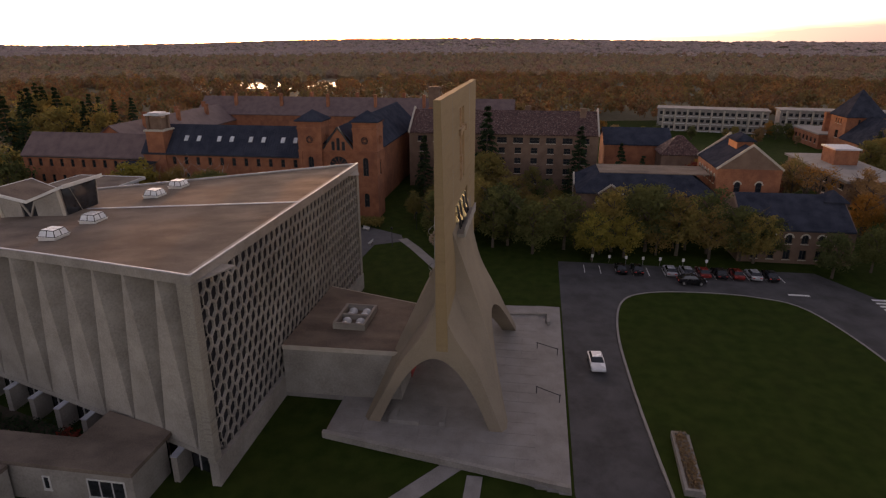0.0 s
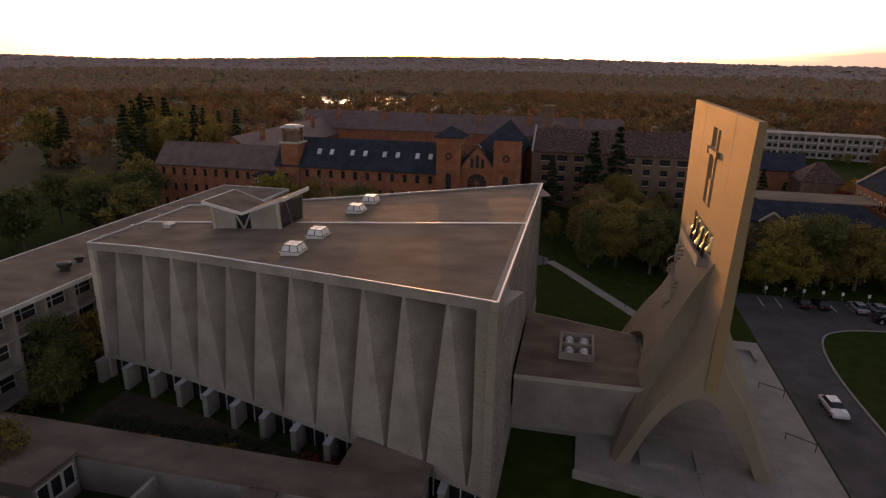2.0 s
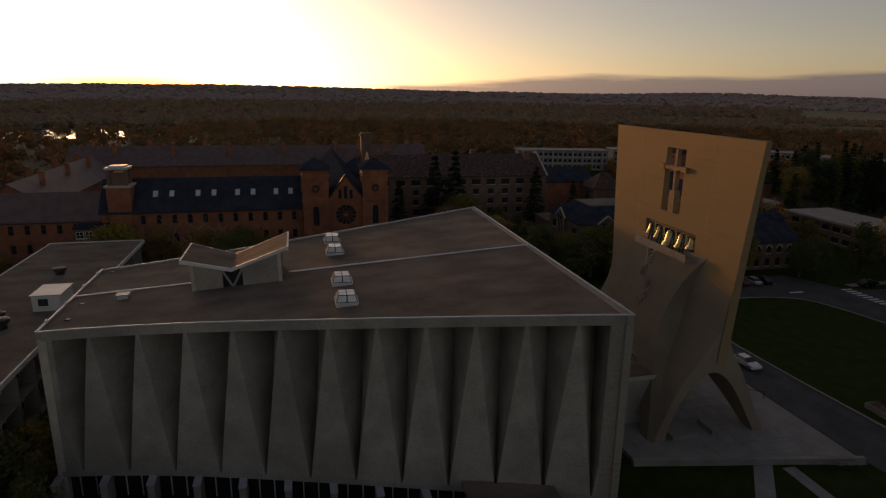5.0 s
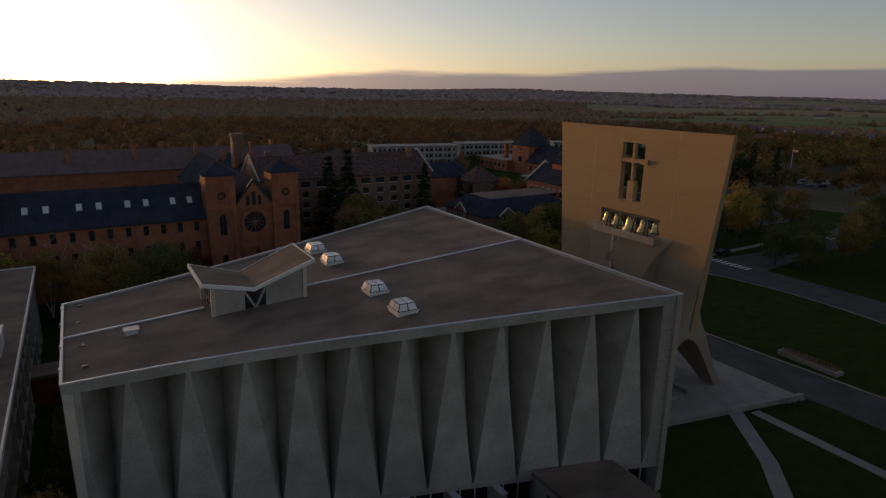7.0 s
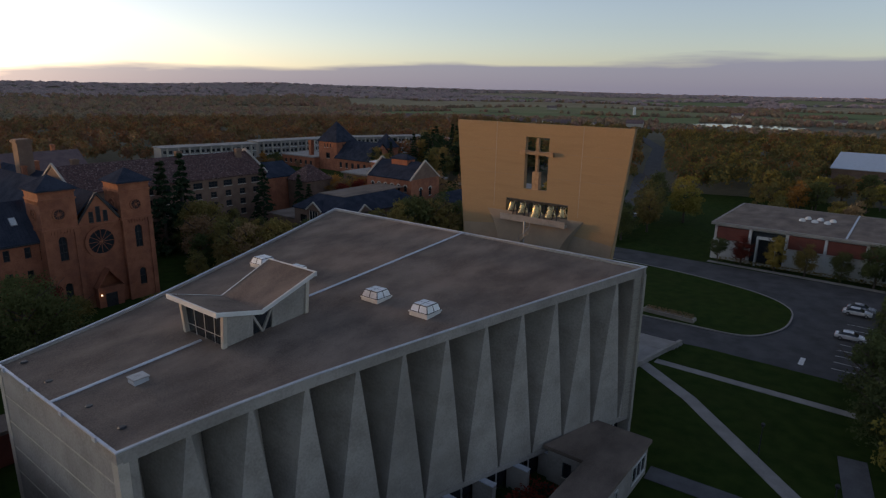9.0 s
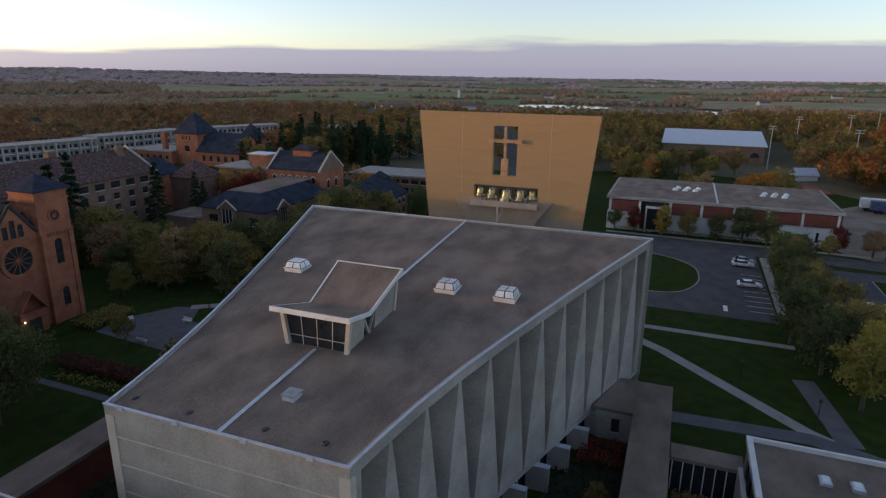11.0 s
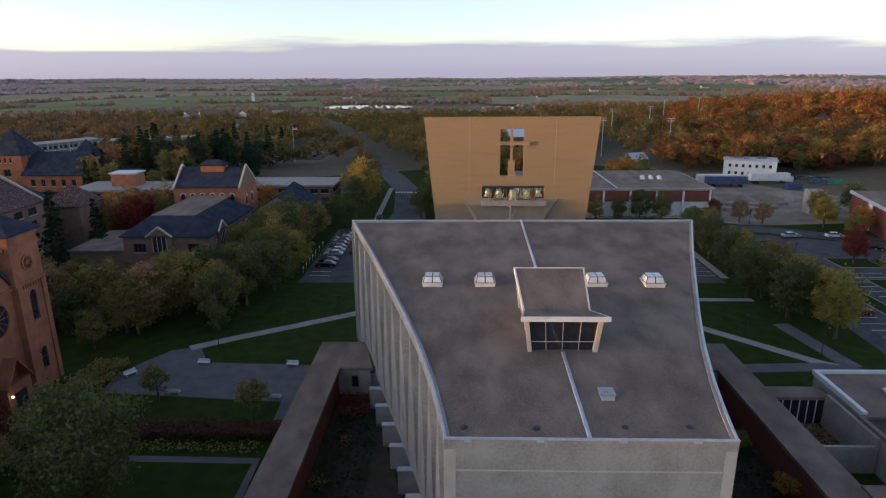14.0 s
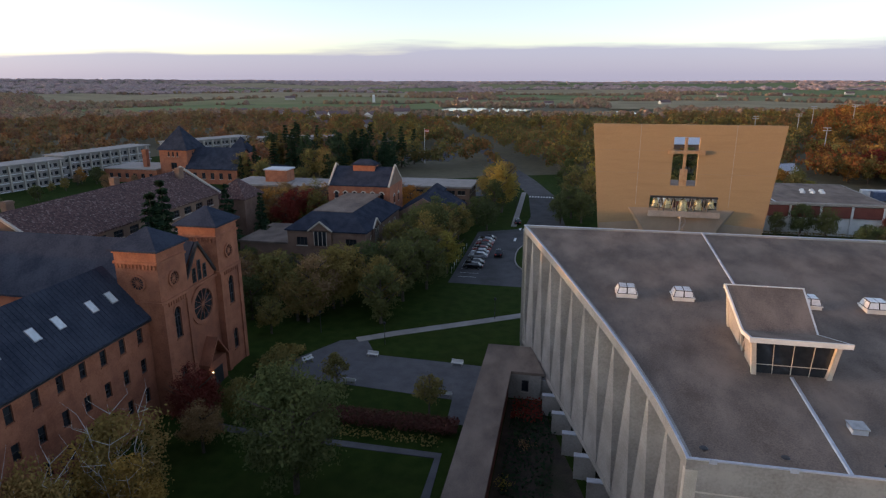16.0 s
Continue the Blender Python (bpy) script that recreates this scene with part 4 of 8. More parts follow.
BAYS = 12
WALL_FOOT = 3.3
for side in (1, -1):
    line = edge_line(side, 48)
    out = 1 if side > 0 else -1
    # fascia, cap strip
    part("fascia", ribbon(bmesh.new(), line, out, -0.35, 0.06, -0.85, 0.02), M["concrete"], church)
    part("coping", ribbon(bmesh.new(), line, out, -0.1, 0.09, 0.025, 0.12), M["flashing"], church, "silvery metal roof edge strip")
    # folded wall: light triangles point up, the recesses between them point down
    bay = edge_line(side, BAYS)
    DEPTH, LEVELS = 4.7, 14

    def at(s, z, inset):
        i = min(int(s), BAYS - 1)
        p = bay[i].lerp(bay[i + 1], s - i)
        q0, q1 = bay[max(i - 1, 0)], bay[min(i + 2, BAYS)]
        d = (q1 - q0).normalized()
        nrm = Vector((-d.y, d.x)) * out
        p = p - nrm * inset
        return (p.x, p.y, z)
    for k in range(BAYS + 1):
        # one pleat: a flat tapering face between two recess valleys
        s_lo, s_hi = max(k - 0.5, 0), min(k + 0.5, BAYS)
        bm = bmesh.new()
        rows = []
        for j in range(LEVELS + 1):
            f = j / LEVELS
            y_mid = bay[k].y
            z = WALL_FOOT + (roof_z(y_mid) - 0.8 - WALL_FOOT) * f
            half = 0.45 * (1 - f) ** 0.95 + 0.03
            dep = DEPTH * (0.12 + 0.88 * f ** 0.6)
            lo_flat, hi_flat = max(k - half, s_lo), min(k + half, s_hi)
            if k == 0:
                lo_flat, hi_flat = 0, max(hi_flat, 0.4)
            if k == BAYS:
                lo_flat, hi_flat = min(lo_flat, BAYS - 0.26), BAYS
            row = []
            if k > 0:
                row.append(at(s_lo, z, dep))
            row += [at(lo_flat, z, 0), at(hi_flat, z, 0)]
            if k < BAYS:
                row.append(at(s_hi, z, dep))
            rows.append([bm.verts.new(p) for p in row])
        for a, b in zip(rows, rows[1:]):
            for i in range(len(a) - 1):
                bm.faces.new((a[i], a[i + 1], b[i + 1], b[i]))
        bmesh.ops.recalc_face_normals(bm, faces=bm.faces[:])
        part("wall_fold", bm, M["concrete"], church)
    # board-marked lifts of the pier at the wide end
    for j in range(14):
        z0 = WALL_FOOT + j * (roof_z(ROOF_N) - 0.86 - WALL_FOOT) / 14
        z1 = WALL_FOOT + (j + 1) * (roof_z(ROOF_N) - 0.86 - WALL_FOOT) / 14 - 0.03
        q = [at(s, 0, i)[:2] for s, i in ((0.0, 0.1), (0.0, -0.05), (0.39, -0.05), (0.39, 0.1))]
        part("pier_lift", prism(q, z0, z1), M["board"], church)
    # soffit under the fascia and sill under the folds
    part("soffit", ribbon(bmesh.new(), line, out, -5.0, -0.02, -0.84, -0.7), M["concrete"], church)
    bm = bmesh.new()
    low = [Vector((p.x, p.y)) for p in bay]
    vs = []
    for p in low:
        vs.append([bm.verts.new((p.x + side * a, p.y, z)) for a, z in ((0.06, WALL_FOOT - 0.5), (0.06, WALL_FOOT + 0.02), (-1.6, WALL_FOOT + 0.02), (-1.6, WALL_FOOT - 0.5))])
    for s, e in zip(vs, vs[1:]):
        for i in range(4):
            bm.faces.new((s[i], s[(i + 1) % 4], e[(i + 1) % 4], e[i]))
    bmesh.ops.recalc_face_normals(bm, faces=bm.faces[:])
    part("foot_beam", bm, M["concrete"], church)
    # glazed strip below, with mullions and buttress fins
    gl = bmesh.new()
    vs = [[gl.verts.new((p.x - side * 1.0, p.y, z)) for z in (0, WALL_FOOT - 0.45)] for p in low]
    for s, e in zip(vs, vs[1:]):
        gl.faces.new((s[0], e[0], e[1], s[1]))
    part("glazing", gl, M["glass"], church, "dark glazing under the folded wall")
    for k in range(BAYS):
        for f in (0.33, 0.67):
            p = low[k].lerp(low[k + 1], f)
            x = p.x - side * 0.93
            part("mullion", boxes((x - 0.06, x + 0.06, p.y - 0.05, p.y + 0.05, 0, WALL_FOOT - 0.45)), M["white"], church)
    for k in range(1, BAYS + 1):
        p = low[k]
        x0, x1 = sorted((p.x - side * 0.8, p.x + side * 1.5))
        bm = bmesh.new()
        box(bm, x0, x1, p.y - 0.3, p.y + 0.3, 0, WALL_FOOT - 0.55)
        part("buttress", bm, M["concrete"], church)
        part("buttress_cap", boxes((x0 - 0.05, x1 + 0.05, p.y - 0.36, p.y + 0.36, WALL_FOOT - 0.55, WALL_FOOT - 0.45)), M["flashing"], church)

# south wall with pale joint strips
zt = roof_z(ROOF_S)
part("south_wall", boxes((-9.75, 9.75, ROOF_S - 0.05, ROOF_S + 0.5, 0, zt - 0.6)), M["concrete"], church)
part("parapet", boxes((-9.95, 9.95, ROOF_S - 0.12, ROOF_S + 0.1, zt - 0.75, zt + 0.02)), M["concrete"], church)
part("coping", boxes((-9.98, 9.98, ROOF_S - 0.15, ROOF_S + 0.05, zt + 0.025, zt + 0.13)), M["flashing"], church, "silvery metal roof edge strip")
for i in range(4):
    part("joint_strip", boxes((-9.3, 9.3, ROOF_S - 0.075, ROOF_S - 0.04, zt - 2.5 - i * 2.3, zt - 2.38 - i * 2.3)), M["stone"], church)
for s in (-1, 1):
    part("corner_pier", boxes((s * 9.55 - 0.4, s * 9.55 + 0.4, ROOF_S - 0.1, ROOF_S + 0.6, 0, zt - 0.7)), M["stone"], church)
for i, x in enumerate((-8.3, -3.4, 2.2, 7.2)):
    part("gutter_bracket", boxes((x - 0.25, x + 0.25, ROOF_S - 0.22, ROOF_S - 0.1, zt - 0.1, zt + 0.24)), M["flashing"], church)

# north wall: honeycomb screen between corner piers
part("coping", boxes((-24.4, 24.4, ROOF_N - 0.02, ROOF_N + 0.17, roof_z(ROOF_N) + 0.025, roof_z(ROOF_N) + 0.12)), M["flashing"], church, "silvery metal roof edge strip")
part("screen_head", boxes((-24.35, 24.35, ROOF_N - 0.5, ROOF_N + 0.12, 20.0, roof_z(ROOF_N) + 0.02)), M["concrete"], church)
part("screen_base", boxes((-24.35, 24.35, ROOF_N - 0.6, ROOF_N + 0.25, 0, 2.6)), M["concrete"], church)
for s in (-1, 1):
    bm = bmesh.new()
    x0, x1 = sorted((s * 23.35, s * 24.45))
    box(bm, x0, x1, ROOF_N - 0.6, ROOF_N + 0.1, 2.6, 20.0)
    part("corner_pier", bm, M["board"], church)
part("stained_glass", boxes((-23.35, 23.35, ROOF_N - 0.3, ROOF_N - 0.23, 2.6, 20.0)), M["stained"], church, "dark stained glass behind the honeycomb")

# roof line strips, lantern, roof lights
for y0, y1 in ((ROOF_N, -46.6), (-56.4, ROOF_S)):
    bm = bmesh.new()
    a = [bm.verts.new((x, y, roof_z(y) + z)) for x, y, z in ((-0.16, y0, 0.02), (0.16, y0, 0.02), (0.16, y1, 0.02), (-0.16, y1, 0.02))]
    b = [bm.verts.new((x, y, roof_z(y) + z)) for x, y, z in ((-0.1, y0, 0.12), (0.1, y0, 0.12), (0.1, y1, 0.12), (-0.1, y1, 0.12))]
    bm.faces.new(b)
    for i in range(4):
        bm.faces.new((a[i], a[(i + 1) % 4], b[(i + 1) % 4], b[i]))
    part("ridge_strip", bm, M["flashing"], church, "pale metal strip along the roof's middle")


def lantern():
    t = part("roof_lantern", boxes((-2.6, 2.6, -55.4, -46.9, 17.9, 18.6)), M["concrete"], church, "concrete roof lantern with a butterfly roof")
    prof = [(-57.0, 21.35, 3.7), (-52.3, 20.1, 3.05), (-46.6, 22.3, 3.45)]
    bm = bmesh.new()
    lo, hi = [], []
    for y, z, w in prof:
        lo.append([bm.verts.new((-w, y, z)), bm.verts.new((w, y, z))])
        hi.append([bm.verts.new((-w, y, z + 0.32)), bm.verts.new((w, y, z + 0.32))])
    for i in range(2):
        bm.faces.new((hi[i][0], hi[i][1], hi[i + 1][1], hi[i + 1][0]))
        bm.faces.new((lo[i][0], lo[i + 1][0], lo[i + 1][1], lo[i][1]))
        for k in (0, 1):
            bm.faces.new((lo[i][k], hi[i][k], hi[i + 1][k], lo[i + 1][k]))
    for i in (0, 2):
        bm.faces.new((lo[i][0], lo[i][1], hi[i][1], hi[i][0]))
    bmesh.ops.recalc_face_normals(bm, faces=bm.faces[:])
    part("lantern_roof", bm, M["roofing"], t)
    bm = bmesh.new()
    box(bm, -3.75, 3.75, -57.1, -56.95, 21.3, 21.72)
    box(bm, -3.5, 3.5, -46.62, -46.45, 22.25, 22.68)
    for s in (-1, 1):
        for (y0, z0, w0), (y1, z1, w1) in zip(prof, prof[1:]):
            q = [bm.verts.new(p) for p in ((s * (w0 + 0.02), y0, z0), (s * (w1 + 0.02), y1, z1), (s * (w1 + 0.02), y1, z1 + 0.36), (s * (w0 + 0.02), y0, z0 + 0.36))]
            r = [bm.verts.new(p) for p in ((s * (w0 - 0.14), y0, z0 + 0.33), (s * (w1 - 0.14), y1, z1 + 0.33), (s * (w1 - 0.14), y1, z1 + 0.36), (s * (w0 - 0.14), y0, z0 + 0.36))]
            bm.faces.new(q)
            bm.faces.new((q[3], q[2], r[2], r[3]))
    part("lantern_trim", bm, M["white"], t, "white painted roof edge")
    for s in (-1, 1):
        # splayed side walls with a low triangular window under the valley
        bm = bmesh.new()
        for ya, yb, za, zb, wa, wb in ((-55.9, -53.2, 20.95, 20.3, 3.3, 3.0), (-51.2, -47.2, 20.5, 22.0, 3.0, 3.25)):
            ra, rb = roof_z(ya) - 0.2, roof_z(yb) - 0.2
            o = [bm.verts.new(p) for p in ((s * 2.8, ya, ra), (s * 2.8, yb, rb), (s * wb, yb, zb), (s * wa, ya, za))]
            i_ = [bm.verts.new(p) for p in ((s * 2.55, ya, ra), (s * 2.55, yb, rb), (s * (wb - 0.25), yb, zb), (s * (wa - 0.25), ya, za))]
            bm.faces.new(o)
            bm.faces.new(i_[::-1])
            for k in range(4):
                bm.faces.new((o[k], i_[k], i_[(k + 1) % 4], o[(k + 1) % 4]))
        bmesh.ops.recalc_face_normals(bm, faces=bm.faces[:])
        part("side_wall", bm, M["concrete"], t)
        bm = bmesh.new()
        bm.faces.new([bm.verts.new(p) for p in ((s * 2.6, -53.2, 18.2), (s * 2.6, -51.2, 18.3), (s * 2.8, -51.2, 20.5), (s * 2.8, -53.2, 20.3))])
        part("side_pane", bm, M["glass"], t)
        bm = bmesh.new()
        tube(bm, (s * 2.85, -53.2, 20.2), (s * 2.75, -52.2, 18.4), 0.14, 0.14, 4)
        tube(bm, (s * 2.85, -51.2, 20.4), (s * 2.75, -52.2, 18.4), 0.14, 0.14, 4)
        part("strut", bm, M["concrete"], t)
    for y, w, z0, z1, nm in ((-55.95, 2.75, roof_z(-56) - 0.1, 21.35, "south_glazing"), (-47.3, 2.75, roof_z(-47.3) - 0.1, 22.1, "north_glazing")):
        bm = bmesh.new()
        bm.faces.new([bm.verts.new(p) for p in ((-w, y + 0.1, z0), (w, y + 0.1, z0), (w + 0.35, y + 0.1, z1), (-w - 0.35, y + 0.1, z1))])
        part(nm, bm, M["glass"], t)
        bm = bmesh.new()
        for f in (-0.5, 0.0, 0.5):
            tube(bm, (f * w, y, z0), (f * (w + 0.35), y, z1), 0.035, 0.035, 4)
        tube(bm, (-w, y, z0 + 0.9), (w, y, z0 + 0.9), 0.035, 0.035, 4)
        tube(bm, (0.1, y + 0.15, z0), (1.7, y + 0.15, z1 - 0.1), 0.035, 0.035, 4)
        part("glazing_bar", bm, M["stone"], t)
        for s in (-1, 1):
            bm = bmesh.new()
            tube(bm, (s * (w + 0.05), y - 0.1, z0), (s * (w + 0.45), y - 0.15, z1), 0.26, 0.26, 4)
            part("corner_post", bm, M["stone"], t)


lantern()


def roof_light(x, y, w=2.1):
    """A glazed box with leaning sides: dark frame, two panes to a side and four on top."""
    z = roof_z(y)
    t = part("roof_light", boxes((-w / 2, w / 2, -1.0, 1.0, -0.2, 0.3)), M["white"], church, "glazed roof light box in a dark frame", pose(x, y, z - 0.02, -1, 0, 0))
    k = 0.24
    part("lip", boxes((-w / 2 - 0.08, w / 2 + 0.08, -1.08, 1.08, 0.2, 0.29)), M["white"], t)
    part("frame", box(bmesh.new(), -w / 2, w / 2, -1.0, 1.0, 0.3, 0.98, k), M["darkmetal"], t, "dark glazing frame")
    lo = [Vector(p) for p in ((-w / 2, -1, 0.3), (w / 2, -1, 0.3), (w / 2, 1, 0.3), (-w / 2, 1, 0.3))]
    hi = [Vector((p.x - k * (1 if p.x > 0 else -1), p.y - k * (1 if p.y > 0 else -1), 0.98)) for p in lo]
    faces = [(lo[i], lo[(i + 1) % 4], hi[(i + 1) % 4], hi[i], 2, 1) for i in range(4)] + [(hi[0], hi[1], hi[2], hi[3], 2, 2)]
    for a, b, c, d, nu, nv in faces:
        nrm = (b - a).cross(d - a).normalized() * 0.02
        for iu in range(nu):
            for iv in range(nv):
                bm = bmesh.new()
                q = []
                for fu, fv in ((iu, iv), (iu + 1, iv), (iu + 1, iv + 1), (iu, iv + 1)):
                    u = fu / nu + (0.035 if fu == iu else -0.035)
                    v = fv / nv + ((0.035 if fv == iv else -0.035) if nv > 1 else (0.09 if fv == iv else -0.09))
                    q.append(a.lerp(b, u).lerp(d.lerp(c, u), v))
                low = [bm.verts.new(p) for p in q]
                top = [bm.verts.new(p + nrm) for p in q]
                bm.faces.new(top)
                for m in range(4):
                    bm.faces.new((low[m], low[(m + 1) % 4], top[(m + 1) % 4], top[m]))
                part("pane", bm, M["skyglass"], t)


for x in (-11.8, -6.1, 5.95, 12.1):
    roof_light(x, -41.2)
hatch = part("roof_hatch", boxes((1.75, 2.75, -63.5, -62.4, 17.5, 18.05)), M["flashing"], church, "small pale roof hatch")
part("hatch_lid", boxes((1.68, 2.82, -63.57, -62.33, 18.055, 18.14)), M["steel"], hatch)
for x, y in ((-8.6, -66.8), (-3.5, -66.9), (2.7, -66.7), (7.2, -66.6)):
    bm = bmesh.new()
    lathe(bm, [(0.0, 0.09), (0.2, 0.08), (0.3, 0.0)], 10, (x, y, roof_z(y) - 0.05))
    part("roof_drain", bm, M["darkmetal"], church)

# ---- bell banner ----
banner = thing("bell_banner", "tall trapezoid concrete bell banner standing on four curved legs", "bell tower", pose(0, 0, 0))
YS, YN = -0.2, 1.0
YC = 0.4


def slab():
    bm = bmesh.new()
    v = []
    for z, thin in ((9.0, 0.0), (34.1, 0.28)):
        w = 11.4 + 0.1 * z
        v.append([bm.verts.new(p) for p in ((-w, YS + thin, z), (w, YS + thin, z), (w, YN - thin, z), (-w, YN - thin, z))])
    a, b = v
    bm.faces.new(a[::-1])
    bm.faces.new(b)
    for i in range(4):
        bm.faces.new((a[i], a[(i + 1) % 4], b[(i + 1) % 4], b[i]))
    ob = part("slab", bm, M["banner"], banner, "concrete slab tinted ochre with painted-in sunset gold")
    cut(ob, [boxes((-1.95, 2.05, -3, 3, 24.2, 32.1)), boxes((-4.95, 5.75, -3, 3, 19.6, 22.5))])
    # fine joints on both faces
    for y, lean in ((YS - 0.004, 0.57), (YN + 0.004, -0.57)):
        for x in (-7.2, 7.4):
            part("joint", boxes((x - 0.035, x + 0.035, -0.012, 0.012, 0.0, 17.05)), M["concrete"], banner, "", pose(0, y + 0.01 * (17 - 6) * (1 if lean > 0 else -1), 17, -lean))
        for z in (26.2, 29.9):
            for xa, xb in ((-13.9, -2.1), (2.2, 13.9)):
                part("joint", boxes((xa, xb, y - 0.01, y + 0.01, z - 0.02, z + 0.02)), M["shell"], banner, "", pose(0, 0.01 * (z - 6) * (1 if lean > 0 else -1), 0))


def legs():
    lv = [(20.4, 8.3, 0.5, 13.2, 0.36), (17, 5.8, 1.25, 12.95, 0.4), (13.5, 5.0, 2.4, 12.6, 0.55), (10.6, 5.8, 3.7, 12.3, 1.7), (7.9, 7.2, 4.9, 12.2, 3.5), (5.6, 8.8, 5.7, 12.2, 4.7), (2.6, 11, 6.8, 12.5, 6.1), (0.0, 12.6, 7.8, 13.1, 7.4)]
    bm = bmesh.new()
    rings = []
    fine = []
    for i in range(len(lv) - 1):
        q = [lv[max(i - 1, 0)], lv[i], lv[i + 1], lv[min(i + 2, len(lv) - 1)]]
        for k in range(4):
            t = k / 4
            fine.append([0.5 * (2 * b + (c - a) * t + (2 * a - 5 * b + 4 * c - d) * t * t + (3 * b - a - 3 * c + d) * t ** 3) for a, b, c, d in zip(*q)])
    fine.append(lv[-1])
    for z, c, d, w, e in fine[::-1]:
        k = max(1 - z / 20.4, 0) ** 2
        mx, my = c + (w - c) * (0.08 + 0.42 * k), e + (d - e) * (0.04 + 0.46 * k)
        plan = [(-w, -e), (-mx, -my), (-c, -d), (c, -d), (mx, -my), (w, -e), (w, e), (mx, my), (c, d), (-c, d), (-mx, my), (-w, e)]
        rings.append([bm.verts.new((x, YC - 0.8 * (1 - z / 20.4) + y, z)) for x, y in plan])
    bm.faces.new(rings[0][::-1])
    bm.faces.new(rings[-1])
    for a, b in zip(rings, rings[1:]):
        for i in range(12):
            bm.faces.new((a[i], a[(i + 1) % 12], b[(i + 1) % 12], b[i]))
    ob = part("leg_shell", bm, M["shell"], banner, "curved concrete shell running down into four legs")

    def arch(half, top, along):
        bm = bmesh.new()
        n = 20
        up = [top * math.sin(math.pi / 2 * i / n) for i in range(n + 1)]
        side_ = [(half * (1 - z / top) ** 0.55, z) for z in up]
        sec = [(-half - 0.3, -1)] + [(-p, z) for p, z in side_] + [(p, z) for p, z in side_[-2::-1]] + [(half + 0.3, -1)]
        for s, t in (((-20, 20)),):
            A = [bm.verts.new((p, s, z) if along == 'y' else (s, p - 0.4, z)) for p, z in sec]
            B = [bm.verts.new((p, t, z) if along == 'y' else (t, p - 0.4, z)) for p, z in sec]
        bm.faces.new(A)
        bm.faces.new(B[::-1])
        for i in range(len(A)):
            bm.faces.new((A[i], B[i], B[(i + 1) % len(A)], A[(i + 1) % len(A)]))
        bmesh.ops.recalc_face_normals(bm, faces=bm.faces[:])
        return bm
    cut(ob, [arch(11.2, 8.6, 'y'), arch(6.0, 8.1, 'x')])


slab()
legs()
part("cross", boxes((-0.2, 0.2, 0.15, 0.7, 24.2, 32.0), (-0.55, 0.55, 0.0, 0.85, 24.2, 26.9), (-2.5, 2.8, -0.25, 0.95, 29.5, 29.95), (-2.7, -1.75, -0.35, 1.05, 29.4, 30.05), (1.85, 2.95, -0.35, 1.05, 29.4, 30.05), (-0.34, 0.34, 0.08, 0.78, 29.3, 30.15)), M["cross"], banner, "large wooden cross in the slab's opening")
part("bell_floor", boxes((-5.2, 6.0, -1.3, 1.9, 19.2, 19.6), (-5.2, 6.0, -1.3, -1.15, 19.6, 20.2), (-5.2, 6.0, 1.75, 1.9, 19.6, 20.2)), M["concrete"], banner, "concrete bell platform")
part("bell_beam", boxes((-4.95, 5.75, 0.1, 0.5, 22.1, 22.4)), M["darkmetal"], banner)


def bell(x, r):
    h = r * 1.7
    bm = bmesh.new()
    lathe(bm, [(r, 0), (r * 0.92, h * 0.1), (r * 0.7, h * 0.32), (r * 0.58, h * 0.65), (r * 0.5, h * 0.88), (r * 0.3, h), (0.0, h * 1.02)], 18)
    lathe(bm, [(r * 0.86, 0.02), (r * 0.5, h * 0.6), (0.0, h * 0.85)], 18)
    for f in bm.faces:
        f.smooth = True
    b = part("bell", bm, M["bronze"], banner, "polished bronze bell", pose(x, 0.35, 22.0 - h))
    part("yoke", boxes((-0.12, 0.12, -0.12, 0.12, h * 0.98, h + 0.35)), M["darkmetal"], b)
    part("clapper", tube(bmesh.new(), (0, 0, h * 0.7), (0, 0, -0.1), 0.06, 0.1), M["darkmetal"], b)


for x, r in ((-4.0, 0.8), (-2.05, 0.9), (0.4, 1.15), (2.75, 0.98), (4.75, 0.8)):
    bell(x, r)
for x in (-3.05, -1.0, 1.75, 3.8):
    bm = bmesh.new()
    for s in (-1, 1):
        tube(bm, (x + s * 0.45, -0.5, 19.6), (x + s * 0.12, -0.2, 22.0), 0.09, 0.09, 5)
        tube(bm, (x + s * 0.45, 1.2, 19.6), (x + s * 0.12, 0.8, 22.0), 0.09, 0.09, 5)
    part("bell_frame", bm, M["darkmetal"], banner, "dark steel bell frame")
# spiral stair up the south side to the bells
for i in range(30):
    q = i * 0.5
    z = 9.0 + i * 0.355
    bm = bmesh.new()
    tube(bm, (-0.2, -2.3, z), (-0.2 + math.cos(q) * 0.75, -2.3 + math.sin(q) * 0.75, z), 0.08, 0.16, 4)
    part("stair_tread", bm, M["shell"], banner)
part("stair_post", tube(bmesh.new(), (-0.2, -2.3, 7.5), (-0.2, -2.3, 19.6), 0.13, 0.13), M["steel"], banner)
bm = bmesh.new()
pts = [(-0.2 + math.cos(i * 0.5) * 0.8, -2.3 + math.sin(i * 0.5) * 0.8, 9.9 + i * 0.355) for i in range(28)]
for a, b in zip(pts, pts[1:]):
    tube(bm, a, b, 0.04, 0.04, 4)
part("stair_rail", bm, M["steel"], banner, "spiral stair handrail")

